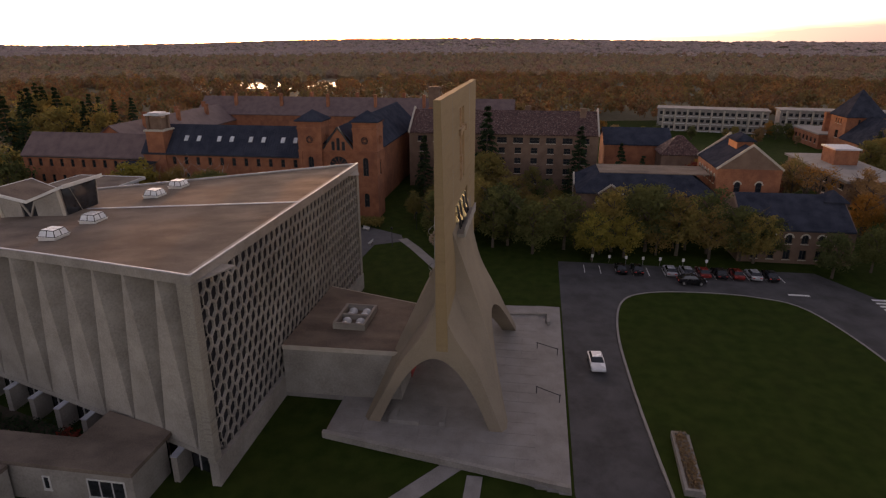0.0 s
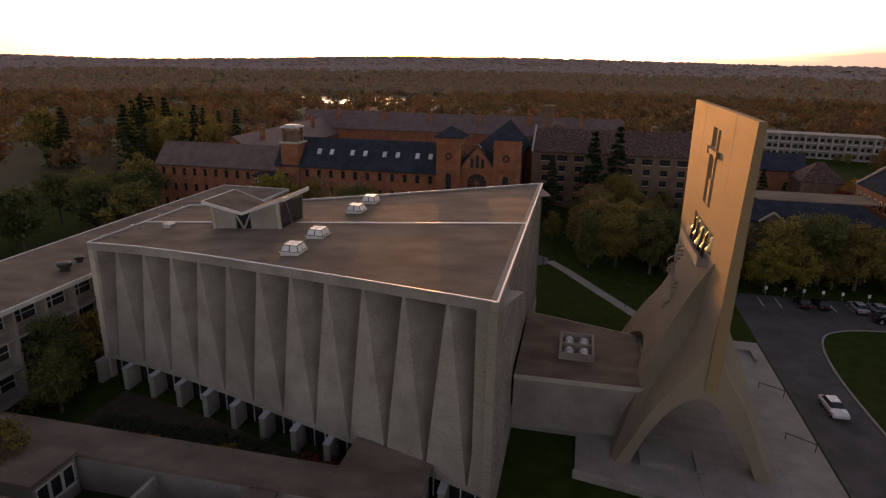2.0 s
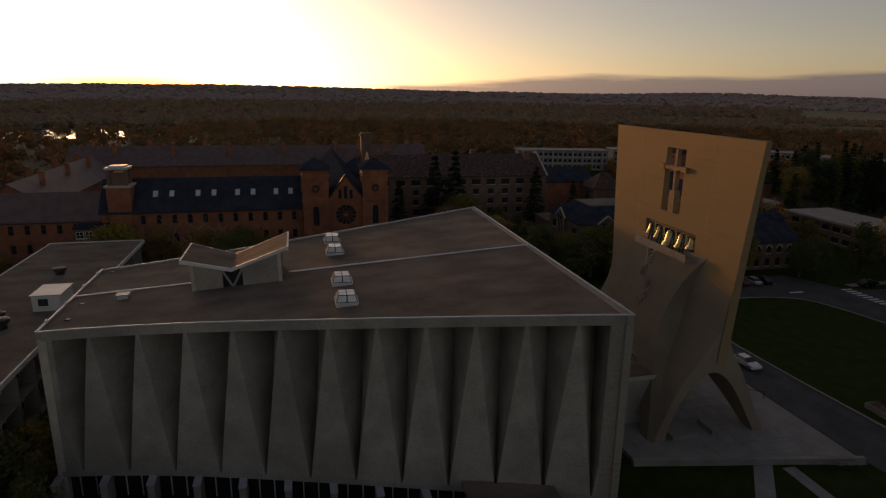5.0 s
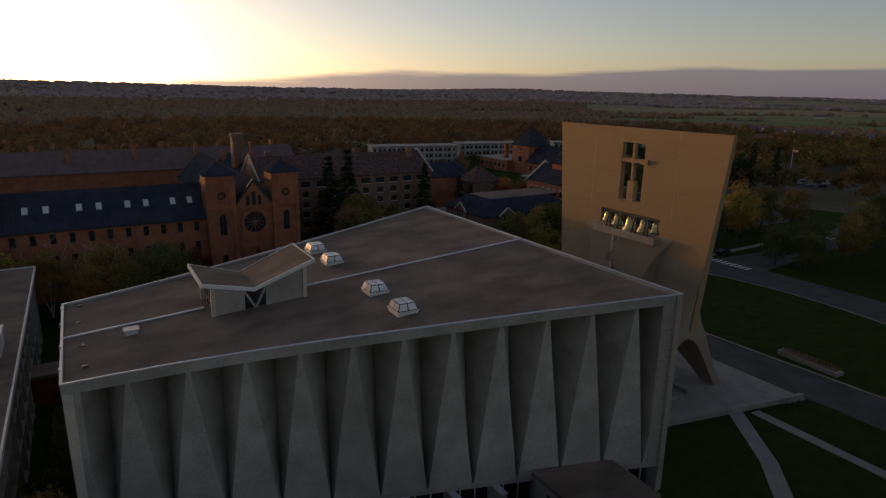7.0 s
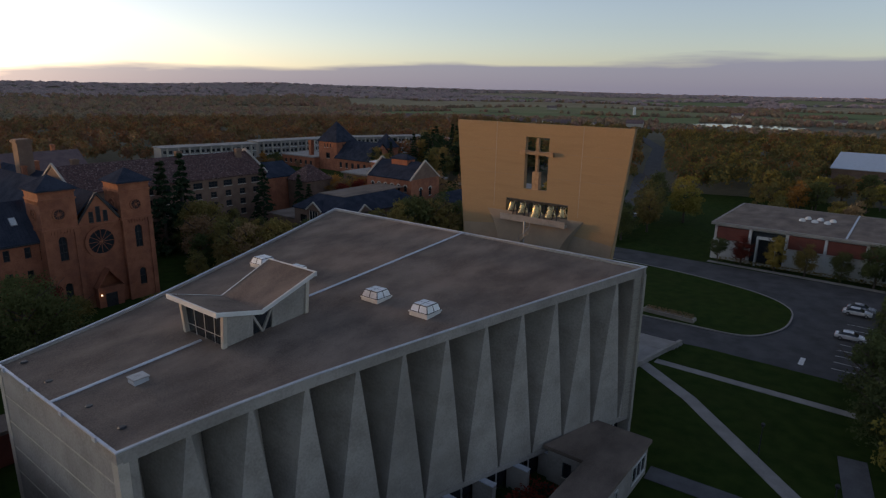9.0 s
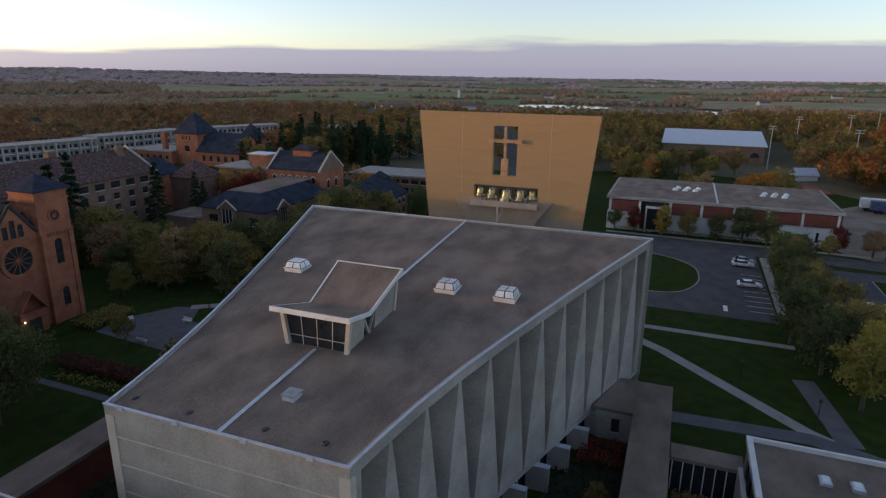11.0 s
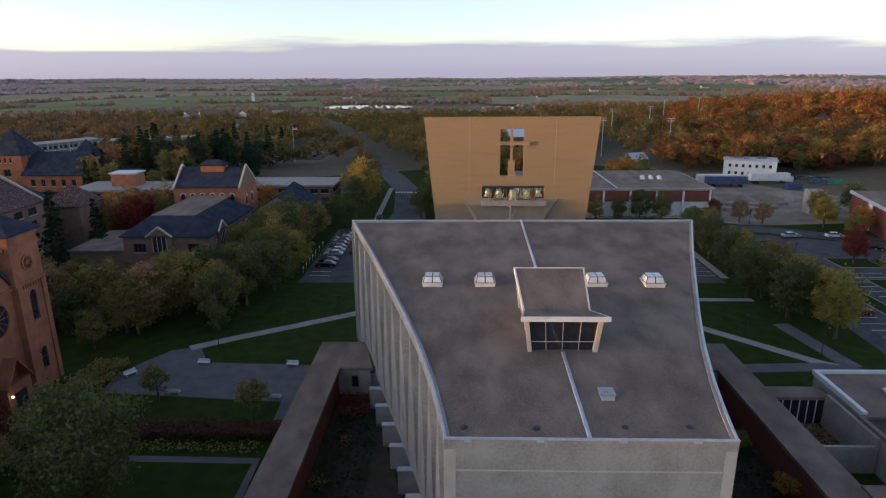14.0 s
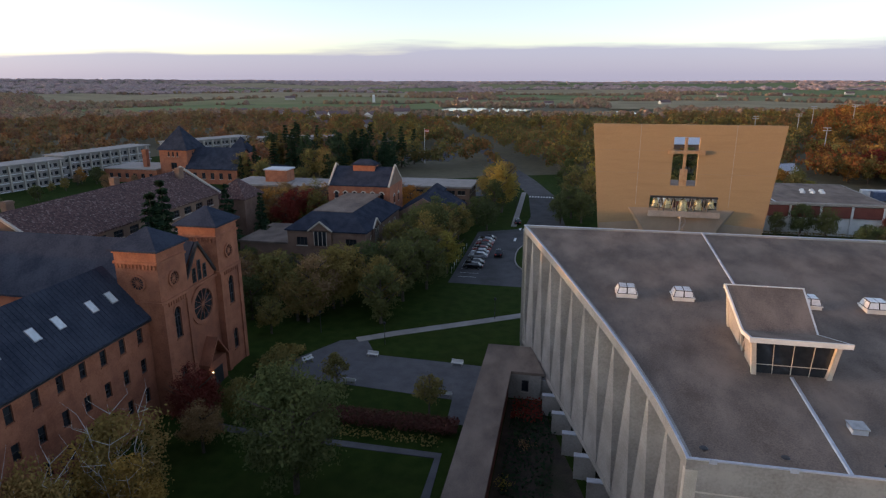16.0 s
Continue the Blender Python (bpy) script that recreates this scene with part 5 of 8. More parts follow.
# ---- narthex block between church and banner ----
annex = thing("narthex", "low flat-roofed concrete narthex joining the church", "building", pose(0, 0, 0))
AX = [(8.8, -18.3), (8.5, -4.8), (-4.2, -4.7), (-8.5, -18.3)]
part("wall", prism(AX, 0, 6.1), M["concrete"], annex)
part("fascia", prism([(9.0, -18.3), (8.7, -4.6), (-4.4, -4.5), (-8.8, -18.3)], 6.1, 6.55), M["stone"], annex)
part("roof", prism([(8.8, -18.3), (8.5, -4.8), (-4.2, -4.7), (-8.5, -18.3)], 6.56, 6.6), M["roofing"], annex)
well = part("light_well", boxes((-1.6, 4.2, -13.9, -13.6, 6.6, 7.4), (-1.6, 4.2, -10.3, -10.0, 6.6, 7.4), (-1.6, -1.3, -13.6, -10.3, 6.6, 7.4), (3.9, 4.2, -13.6, -10.3, 6.6, 7.4), (1.15, 1.45, -13.6, -10.3, 6.6, 7.3)), M["concrete"], annex, "concrete roof light well")
for x in (-0.1, 2.7):
    bm = bmesh.new()
    for dx in (-0.62, 0.62):
        for dy in (-0.85, 0.85):
            lathe(bm, [(0.6, 0), (0.55, 0.25), (0.4, 0.45), (0.2, 0.56), (0, 0.6)], 12, (x + dx, -11.95 + dy, 6.62))
    for f in bm.faces:
        f.smooth = True
    part("dome", bm, M["skyglass"], well, "pale plastic roof domes")
part("door", boxes((0.5, 3.5, -4.68, -4.6, 0.5, 3.6)), M["red"], annex, "dark red entrance door")
# ---- cloister walks and low buildings beside the church ----


def cloister(side):
    t = thing("cloister_walk", "long flat-roofed brick and concrete cloister walk", "building", pose(0, 0, 0))
    s = side

    def P(*pts):
        q = [(s * x, y) for x, y in pts]
        return q if s > 0 else q[::-1]
    x0, x1 = 24.9, 28.3
    part("roof", prism(P((x0 - 0.3, -75), (x1 + 0.3, -75), (x1 + 0.3, -23.8), (x0 - 0.3, -23.8)), 3.7, 4.1), M["roofing"], t, "stained concrete slab roof")
    part("roof", prism(P((20.2, -31.8), (x0 - 0.3, -31.8), (x0 - 0.3, -23.8), (22.4, -23.8)), 3.7, 4.1), M["roofing"], t, "stained concrete slab roof")
    part("outer_wall", prism(P((x1 - 0.3, -75), (x1, -75), (x1, -24), (x1 - 0.3, -24)), 0, 3.7), M["concrete"], t)
    part("inner_wall", prism(P((x0, -75), (x0 + 0.3, -75), (x0 + 0.3, -31.5), (x0, -31.5)), 0, 3.7), M["darkbrick"], t)
    part("end_wall", prism(P((20.6, -31.5), (x0, -31.5), (x0, -31.2), (20.6, -31.2)), 0, 3.7), M["concrete"], t)
    part("north_wall", prism(P((23.2, -24.3), (x1 - 0.3, -24.3), (x1 - 0.3, -24), (23.2, -24)), 0, 3.7), M["concrete"], t)
    a, b = ((20.6, -31.55), (24.9, -31.55))
    if s < 0:
        a, b = (-24.9, -31.55), (-20.6, -31.55)
    window(t, a, b, 2.2, 1.2, 0.9, 1.6, (1, 1), depth=-0.04)
    if s > 0:
        window(t, (28.3, -75), (28.3, -24), 75 - 26.6, 1.0, 3.6, 1.9, (3, 1), "white", depth=-0.06)
        window(t, (28.3, -75), (28.3, -24), 75 - 32.4, 1.3, 0.7, 1.4, (1, 1), "white", depth=-0.06)
        blk = part("side_room", boxes((28.6, 33.2, -63.5, -55.5, 0, 3.9)), M["concrete"], t)
        part("roof", boxes((28.4, 33.5, -63.8, -55.2, 3.9, 4.3)), M["roofing"], blk)
        for k in range(3):
            window(t, (33.2, -55.5), (28.6, -55.5), 0.9 + k * 1.35, 1.4, 1.25, 2.0, (1, 1), "white", depth=-0.06)
    return t


cloister(1)
cloister(-1)
# court wall and link to the school block
link = thing("link_passage", "flat-roofed link between cloister and school", "building", pose(0, 0, 0))
part("roof", boxes((28.7, 35.4, -38.2, -35.6, 3.4, 3.8)), M["roofing"], link)
part("glazing", boxes((28.7, 35.4, -38.0, -37.9, 0, 3.4)), M["glass"], link)
for i in range(7):
    part("mullion", boxes((28.9 + i * 1.0, 29.0 + i * 1.0, -38.08, -38.0, 0, 3.4)), M["white"], link)
part("wall", boxes((28.7, 35.4, -35.9, -35.7, 0, 3.4)), M["concrete"], link)
part("court_wall", boxes((34.8, 35.2, -47.5, -38.2, 0, 4.2), (28.7, 34.8, -47.5, -47.1, 0, 3.2)), M["concrete"], link)

school = thing("school_block", "flat-roofed concrete block with a broad white parapet", "building", pose(0, 0, 0))
SB = rect(36, 50.4, -43.4, -33.4)
walled(school, SB, 0, 4.4, M["concrete"], [(2, 5, 0.8, 1.8, 2.6, (2, 1), 1, False), (3, 3, 0.8, 1.8, 2.6, (2, 1), 1, False)])
part("roof", boxes((36.35, 50.3, -43.38, -33.56, 4.35, 4.45)), M["roofing"], school)
part("parapet", boxes((35.8, 50.6, -33.55, -33.2, 4.3, 4.9), (35.8, 36.35, -43.4, -33.55, 4.3, 4.9), (50.3, 50.6, -43.4, -33.55, 4.3, 4.9)), M["white"], school, "broad white parapet")
for x in (42.0, 44.6):
    rl = part("roof_light", boxes((x - 0.5, x + 0.5, -38.9, -37.6, 4.4, 4.75)), M["flashing"], school)
    part("dome", boxes((x - 0.42, x + 0.42, -38.8, -37.7, 4.755, 4.95, 0.12)), M["skyglass"], rl)
studio = thing("studio_block", "low dark-roofed block with blue saw-tooth roof lights", "building", pose(0, 0, 0))
part("wall", boxes((35.3, 56, -68, -43.5, 0, 4.2)), M["concrete"], studio)
part("roof", boxes((35.5, 55.8, -67.8, -43.6, 4.205, 4.3)), M["tarroof"], studio, "black tar roof")
part("parapet", boxes((35.2, 35.7, -68, -43.4, 4.2, 4.6), (35.7, 56, -43.9, -43.4, 4.2, 4.6)), M["roofing"], studio)


def tooth(x, y):
    bm = bmesh.new()
    v = [bm.verts.new(p) for p in ((0, 0, 0), (3.6, -0.5, 0), (3.4, 2.4, 0), (-0.2, 2.2, 0), (0.2, 2.1, 1.9), (0.0, 0.2, 0.5), (3.5, -0.3, 0.25))]
    for q in ((0, 1, 6, 5), (1, 2, 6), (2, 4, 6), (2, 3, 4), (3, 0, 5, 4), (4, 5, 6)):
        bm.faces.new([v[k] for k in q])
    bmesh.ops.recalc_face_normals(bm, faces=bm.faces[:])
    part("roof_light", bm, M["bluemetal"], studio, "blue wedge-shaped roof light", pose(x, y, 4.3))


for j in range(5):
    for i in range(4):
        tooth(38.5 + i * 4.3 + (j % 2) * 1.1, -47.5 - j * 4.2)

# ---- monastery wing to the south ----
wing = thing("monastery_wing", "long flat-roofed concrete residence wing with window bands", "building", pose(0, 0, 0))
part("roof", boxes((-50, 44, -88, -73.0, 11.1, 11.5)), M["roofing"], wing, "dark gravel roof")
part("coping", boxes((-50.1, 44.1, -73.0, -72.8, 11.05, 11.6), (-50.1, 44.1, -88.2, -88, 11.05, 11.6), (-50.3, -50, -88, -73.0, 11.05, 11.6)), M["white"], wing)
part("wall", boxes((-49.5, 43.5, -87.6, -74.8, 0, 11.1)), M["concrete"], wing)
for i in range(22):
    x = -48 + i * 4.3
    part("fin", boxes((x - 0.16, x + 0.16, -74.8, -73.2, 0, 11.1)), M["concrete"], wing)
for k in range(3):
    z = 0.7 + k * 3.6
    part("balcony", boxes((-49.5, 43.5, -74.75, -73.3, z - 0.35, z - 0.1)), M["concrete"], wing)
    for i in range(21):
        x = -47.84 + i * 4.3
        w = part("window", boxes((x, x + 3.98, -74.79, -74.7, z + 0.9, z + 2.5)), M["glass"], wing)
        part("glazing_bar", boxes((x, x + 0.1, -74.7, -74.62, z + 0.9, z + 2.5), (x + 1.95, x + 2.05, -74.7, -74.62, z + 0.9, z + 2.5), (x, x + 3.98, -74.7, -74.64, z + 1.7, z + 1.78)), M["white"], w)
for x, y, r, h in ((-8, -79, 1.0, 1.3), (-11.5, -80.5, 0.7, 0.9), (-30, -80, 0.9, 1.1), (5, -77, 0.9, 1.2), (1.5, -78, 0.6, 0.8)):
    bm = bmesh.new()
    lathe(bm, [(r * 0.7, 0), (r * 0.7, h * 0.5), (r, h * 0.55), (r, h * 0.9), (r * 0.5, h), (0, h)], 14)
    solid("roof_vent", bm, M["darkmetal"], "round dark metal fan on the flat roof", "roof fan", pose(x, y, 11.5), group="roof fans")
hut = thing("roof_hut", "small white plant room on the flat roof", "plant room", pose(-15.5, -76, 11.5))
part("wall", boxes((-2.2, 2.2, -1.6, 1.6, 0, 2.0)), M["white"], hut)
part("roof", boxes((-2.35, 2.35, -1.75, 1.75, 2.005, 2.12)), M["flashing"], hut)
part("louvre", boxes((2.205, 2.25, -0.9, 0.2, 0.7, 1.6)), M["darkmetal"], hut)

# ---- red brick twin-towered front and its wings ----
BX, BY, BZ = -1.65, 1.25, -0.9
front = thing("brick_church", "red brick twin-towered church front with blue metal roofs", "church", pose(BX, BY, BZ))


def brick_tower(y):
    x0, x1, y0, y1 = -69.9, -64.2, y - 2.75, y + 2.75
    walled(front, rect(x0, x1, y0, y1), 0, 22.8, M["brick"], [(1, 1, 10.6, 1.3, 4.2, (2, 3), 1, True), (1, 1, 3.4, 1.2, 3.2, (1, 2), 1, True), (0, 1, 10.6, 1.2, 3.6, (1, 2), 1, True), (2, 1, 10.6, 1.2, 3.6, (1, 2), 1, True)], "tower_wall", trim="brick")
    for z, h in ((15.9, 0.35), (21.0, 0.3), (22.3, 0.5)):
        part("string_course", boxes((x0 - 0.16, x1 + 0.16, y0 - 0.16, y1 + 0.16, z, z + h)), M["brick"], front)
    for i in range(11):
        for fx, fy in ((x1 + 0.02, y0 + 0.3 + i * 0.49), ):
            part("corbel", boxes((fx, fx + 0.14, fy - 0.1, fy + 0.1, 15.3, 15.9)), M["brick"], front)
            part("corbel", boxes((x0 + 0.3 + i * 0.5, x0 + 0.5 + i * 0.5, y0 - 0.16, y0 - 0.02, 20.4, 21.0)), M["brick"], front)
    for q in ((x1, x1 + 0.2, y0, y0 + 0.8), (x1, x1 + 0.2, y1 - 0.8, y1)):
        part("pilaster", boxes((*q, 0, 15.85)), M["brick"], front)
    part("roof", hip_roof(x0, x1, y0, y1, 22.85, 25.0, 2.7, 0.5), M["metalroof"], front, "blue standing-seam pyramid roof")
    # round window near the top of each visible face
    for px, py, rz in ((x1, y, 90), ((x0 + x1) / 2, y0, 0), ((x0 + x1) / 2, y1, 180)):
        rose(px, py, 18.6, rz, 0.85)


def rose(x, y, z, rz, r):
    bm = bmesh.new()
    n = 20
    for i in range(n):
        q0, q1 = 2 * math.pi * i / n, 2 * math.pi * (i + 1) / n
        ring = [[bm.verts.new((rr * math.cos(q), yy, rr * math.sin(q))) for q in (q0, q1)] for rr, yy in ((r, 0.03), (r, -0.22), (r * 1.28, -0.22), (r * 1.28, 0.03))]
        for a, b in zip(ring, ring[1:]):
            bm.faces.new((a[0], a[1], b[1], b[0]))
    for i in range(6):
        q = math.pi * i / 6
        tube(bm, (-r * math.cos(q), -0.1, -r * math.sin(q)), (r * math.cos(q), -0.1, r * math.sin(q)), 0.05, 0.05, 4)
    bmesh.ops.recalc_face_normals(bm, faces=bm.faces[:])
    w = part("round_window", bm, M["brick"], front, "round window with spokes", pose(x, y, z, 0, 0, rz))
    bm = bmesh.new()
    bm.faces.new([bm.verts.new((r * math.cos(2 * math.pi * i / n), -0.03, r * math.sin(2 * math.pi * i / n))) for i in range(n)])
    bmesh.ops.recalc_face_normals(bm, faces=bm.faces[:])
    part("pane", bm, M["glass"], w)


brick_tower(-43.05)
brick_tower(-30.25)
part("front_wall", boxes((-69.5, -64.9, -40.3, -33.0, 0, 16.4)), M["brick"], front)
for end in (0, 1):
    part("gable", gable_wall(-69.5, -64.9, -40.3, -33.0, 16.4, 21.0, 'x', 0.6, ends=(end,)), M["brick"], front)
part("nave_roof", gable_roof(-125, -65.4, -43.0, -30.2, 14.6, 21.2, 'x', 0.2), M["metalroof"], front, "blue metal nave roof")
part("nave_wall", boxes((-125, -69.9, -42.6, -30.6, 0, 14.6)), M["brick"], front)
for s in (-1, 1):
    bm = bmesh.new()
    tube(bm, (-64.8, -36.65 + s * 3.6, 16.5), (-64.8, -36.65, 21.4), 0.25, 0.25, 4)
    part("gable_coping", bm, M["darkmetal"], front)
rose(-64.9, -36.65, 12.7, 90, 2.2)
for w, h in ((-1.2, 2.0), (0, 2.8), (1.2, 2.0)):
    window(front, (-64.9, -40.3), (-64.9, -33.0), 3.65 + w, 16.2, 0.75, h, (1, 2), "brick", depth=-0.06, arch=True)
part("string_course", boxes((-64.95, -64.6, -40.2, -33.1, 15.6, 15.95)), M["brick"], front)
portal = part("portal", boxes((-64.9, -63.6, -38.8, -34.4, 0, 4.6)), M["brick"], front)
part("gable", gable_roof(-64.9, -63.4, -38.8, -34.4, 4.6, 7.6, 'x', 0.2), M["brick"], portal)
part("door", boxes((-63.6, -63.52, -37.6, -35.6, 0.1, 3.4)), M["darkmetal"], portal)
lampo = thing("porch_lamp", "small lit lamp beside the church door", "lamp", pose(-63.3 + BX, -38.4 + BY, 3.2 + BZ))
M["lampglow"] = bpy.data.materials.new("lamp_glow")
M["lampglow"].use_nodes = True
M["lampglow"].node_tree.nodes["Principled BSDF"].inputs["Emission Color"].default_value = (1.0, 0.75, 0.4, 1)
M["lampglow"].node_tree.nodes["Principled BSDF"].inputs["Emission Strength"].default_value = 1.5
part("globe", boxes((-0.1, 0.1, -0.1, 0.1, 0.05, 0.28)), M["lampglow"], lampo)
part("bracket", boxes((-0.3, -0.15, -0.05, 0.05, 0.1, 0.2)), M["darkmetal"], lampo)


def skylight_row(parent, xs, slope, yy):
    for y in yy:
        x, z = xs
        bm = boxes((-0.8, 0.8, -0.5, 0.5, 0.0, 0.12))
        w = part("roof_window", bm, M["steel"], parent, "", pose(x, y, z, 0, slope, 0))
        part("pane", boxes((-0.7, 0.7, -0.42, 0.42, 0.122, 0.14)), M["skyglass"], w)


def brick_wing(name, label, y0, y1, x0, x1, eave, ridge, roofmat, bays):
    t = thing(name, label, "building", pose(BX, BY, BZ))
    rows = [(1, bays, z, 0.95, 1.85, (1, 2), 0.3, False) for z in (eave - 2.75, eave - 6.7, eave - 10.6)]
    walled(t, rect(x0, x1, y0, y1), 0, eave, M["brick"], rows, trim="brick")
    for end in (0, 1):
        part("gable", gable_wall(x0, x1, y0, y1, eave, ridge, 'y', ends=(end,)), M["brick"], t)
    part("roof", gable_roof(x0, x1, y0, y1, eave, ridge, 'y', 0.35), M[roofmat], t)
    part("gutter", boxes((x1 + 0.3, x1 + 0.48, y0, y1, eave - 0.5, eave - 0.32)), M["darkmetal"], t)
    part("corbel_band", boxes((x1, x1 + 0.12, y0, y1, eave - 0.65, eave - 0.45)), M["brick"], t)
    return t


w1 = brick_wing("brick_wing", "long red brick wing with steep blue metal roof and skylights", -86, -45.9, -77.5, -66.3, 14.4, 20.2, "metalroof", 13)
skylight_row(w1, (-69.0, 17.5), 46, (-48.3, -51.4, -56.2, -59.4, -64.2, -67.4, -72.6, -75.8))
# standing seams on the near slope
for i in range(64):
    y = -85.9 + i * 0.62
    bm = bmesh.new()
    tube(bm, (-66.0, y, 14.42), (-71.85, y, 20.5), 0.045, 0.045, 4)
    part("seam", bm, M["metalroof"], w1)
w2 = brick_wing("brick_wing", "long red brick wing with a faded purple slate roof", -119, -86.2, -76.3, -66.3, 13.0, 17.7, "purpleroof", 11)
gate = thing("cupola_tower", "square brick stair tower with a louvred cupola", "tower", pose(-68.2 + BX, -82.2 + BY, BZ))
part("wall", boxes((-2.2, 2.2, -2.2, 2.2, 0, 19.4)), M["brick"], gate)
part("cornice", boxes((-2.5, 2.5, -2.5, 2.5, 19.4, 19.8)), M["stone"], gate)
for sx in (-1, 1):
    for sy in (-1, 1):
        part("belfry_post", boxes((sx * 1.6 - 0.3, sx * 1.6 + 0.3, sy * 1.6 - 0.3, sy * 1.6 + 0.3, 19.8, 23.0)), M["brownbrick"], gate)
part("belfry", boxes((-1.4, 1.4, -1.4, 1.4, 19.8, 22.4)), M["brownbrick"], gate)
part("cap", boxes((-2.1, 2.1, -2.1, 2.1, 23.0, 23.4), (-1.5, 1.5, -1.5, 1.5, 23.4, 23.7)), M["flashing"], gate)
porch = thing("glazed_porch", "projecting flat-roofed brick bay with white windows", "bay", pose(-64.3 + BX, -86.5 + BY, BZ))
part("wall", boxes((-2, 2, -3.4, 3.4, 0, 11.9)), M["brownbrick"], porch)
part("roof", boxes((-2.3, 2.3, -3.7, 3.7, 11.9, 12.3)), M["slate"], porch)
for i in range(4):
    window(porch, (2.0, -3.4), (2.0, 3.4), 0.9 + i * 1.65, 10.0, 1.4, 1.4, (2, 2), "white", depth=-0.06)
# far wings round the courtyard
for nm, x0, x1, y0, y1, e, r, ax, rm in (("quadrangle_wing", -168, -152, -118, 0, 13, 18.5, 'y', "purpleroof"), ("quadrangle_wing", -154, -92, -118, -103, 11, 16, 'x', "purpleroof"), ("quadrangle_wing", -152, -118, -30, -14, 12, 17, 'x', "metalroof")):
    t = thing(nm, "older red brick quadrangle wing with chimneys", "building", pose(0, 0, 0), "quadrangle wings")
    part("wall", boxes((x0, x1, y0, y1, 0, e)), M["brick"], t)
    for end in (0, 1):
        part("gable", gable_wall(x0, x1, y0, y1, e, r, ax, ends=(end,)), M["brick"], t)
    part("roof", gable_roof(x0, x1, y0, y1, e, r, ax), M[rm], t)
    L = (y1 - y0) if ax == 'y' else (x1 - x0)
    for i in range(int(L / 9)):
        f = 5 + i * 9
        cx, cy = ((x0 + x1) / 2 + (4 if i % 2 else -4), y0 + f) if ax == 'y' else (x0 + f, (y0 + y1) / 2 + (3 if i % 2 else -3))
        part("chimney", boxes((cx - 0.6, cx + 0.6, cy - 0.5, cy + 0.5, e + 1, r + 1.7), (cx - 0.75, cx + 0.75, cy - 0.65, cy + 0.65, r + 1.3, r + 1.55)), M["brick"], t)
stack = thing("boiler_stack", "broad dark brick chimney above the quadrangle roofs", "chimney", pose(-131, -24, 0))
part("shaft", boxes((-1.6, 1.6, -1.6, 1.6, 0, 25), (-1.9, 1.9, -1.9, 1.9, 24.2, 24.7)), M["brownbrick"], stack)

# ---- large residence hall ----
hall = thing("residence_hall", "five-storey brown brick hall with a mottled tile roof", "building", pose(0, 0, 0))
HX0, HX1, HY0, HY1 = -118.5, -100, -26, 25
hr = [(1, 11, 1.6 + k * 2.75, 1.7, 1.5, (2, 2), 1.5, False) for k in range(4)] + [(1, 11, 12.6, 2.6, 1.5, (3, 2), 1.5, False)]
hr += [(2, 3, 1.6 + k * 2.75, 1.4, 1.5, (2, 2), 2, False) for k in range(5)]
walled(hall, rect(HX0, HX1, HY0, HY1), 0, 15, M["brownbrick"], hr)
for end in (0, 1):
    part("gable", gable_wall(HX0, HX1, HY0, HY1, 15, 20.3, 'y', ends=(end,)), M["brownbrick"], hall)
part("roof", gable_roof(HX0, HX1, HY0 + 0.6, HY1 - 0.6, 15, 20, 'y', 0.5), M["tileroof"], hall, "mottled brown and rose tile roof")
for y in (HY0, HY1):
    bm = bmesh.new()
    for s in (-1, 1):
        tube(bm, (-109.25 + s * 9.9, y, 15.0), (-109.25, y, 20.9), 0.3, 0.3, 4)
    part("gable_coping", bm, M["stone"], hall, "pale stone gable coping")
for y, x in ((-20, -112), (6, -112), (21, -107)):
    part("chimney", boxes((x - 0.6, x + 0.6, y - 0.8, y + 0.8, 17, 21.3), (x - 0.72, x + 0.72, y - 0.92, y + 0.92, 20.8, 21.1)), M["brownbrick"], hall)
ext = thing("hall_extension", "brick extension with blue metal roof and brick chimneys", "building", pose(0, 0, 0))
part("wall", boxes((-128, -112, 28, 46, 0, 11)), M["brick"], ext)
part("roof", gable_roof(-128, -112, 28, 46, 11, 14.5, 'y'), M["metalroof"], ext)
for end in (0, 1):
    part("gable", gable_wall(-128, -112, 28, 46, 11, 14.5, 'y', ends=(end,)), M["brick"], ext)
ext2 = thing("hall_extension", "brick house with a red tile roof", "building", pose(0, 0, 0))
part("wall", boxes((-112, -103, 42, 52, 0, 10)), M["brownbrick"], ext2)
part("roof", hip_roof(-112, -103, 42, 52, 10, 14.5, 4.3), M["tileroof"], ext2)

# ---- library group with slate roofs ----
lib = thing("library", "brown brick library with dark slate roofs and stone gables", "building", pose(0, 0, 0))
LX0, LX1, LY0, LY1 = -79.5, -61.2, 18, 45.5
walled(lib, rect(LX0, LX1, LY0, LY1), 0, 8.8, M["brownbrick"], [(0, 3, 5.2, 2.6, 1.9, (3, 1), 0.5, False), (0, 4, 1.2, 1.6, 1.8, (2, 1), 0.5, False), (1, 5, 4.2, 1.5, 2.8, (2, 2), 2, True), (1, 5, 0.8, 1.2, 1.6, (2, 1), 2, False)])
part("roof", hip_roof(LX0, LX1, LY0, LY1, 8.8, 12.1, 4.3), M["slate"], lib, "dark blue slate roof with a flat top")
part("deck", boxes((LX0 + 4.4, LX1 - 4.4, LY0 + 4.4, LY1 - 0.5, 12.1, 12.25)), M["roofing"], lib)


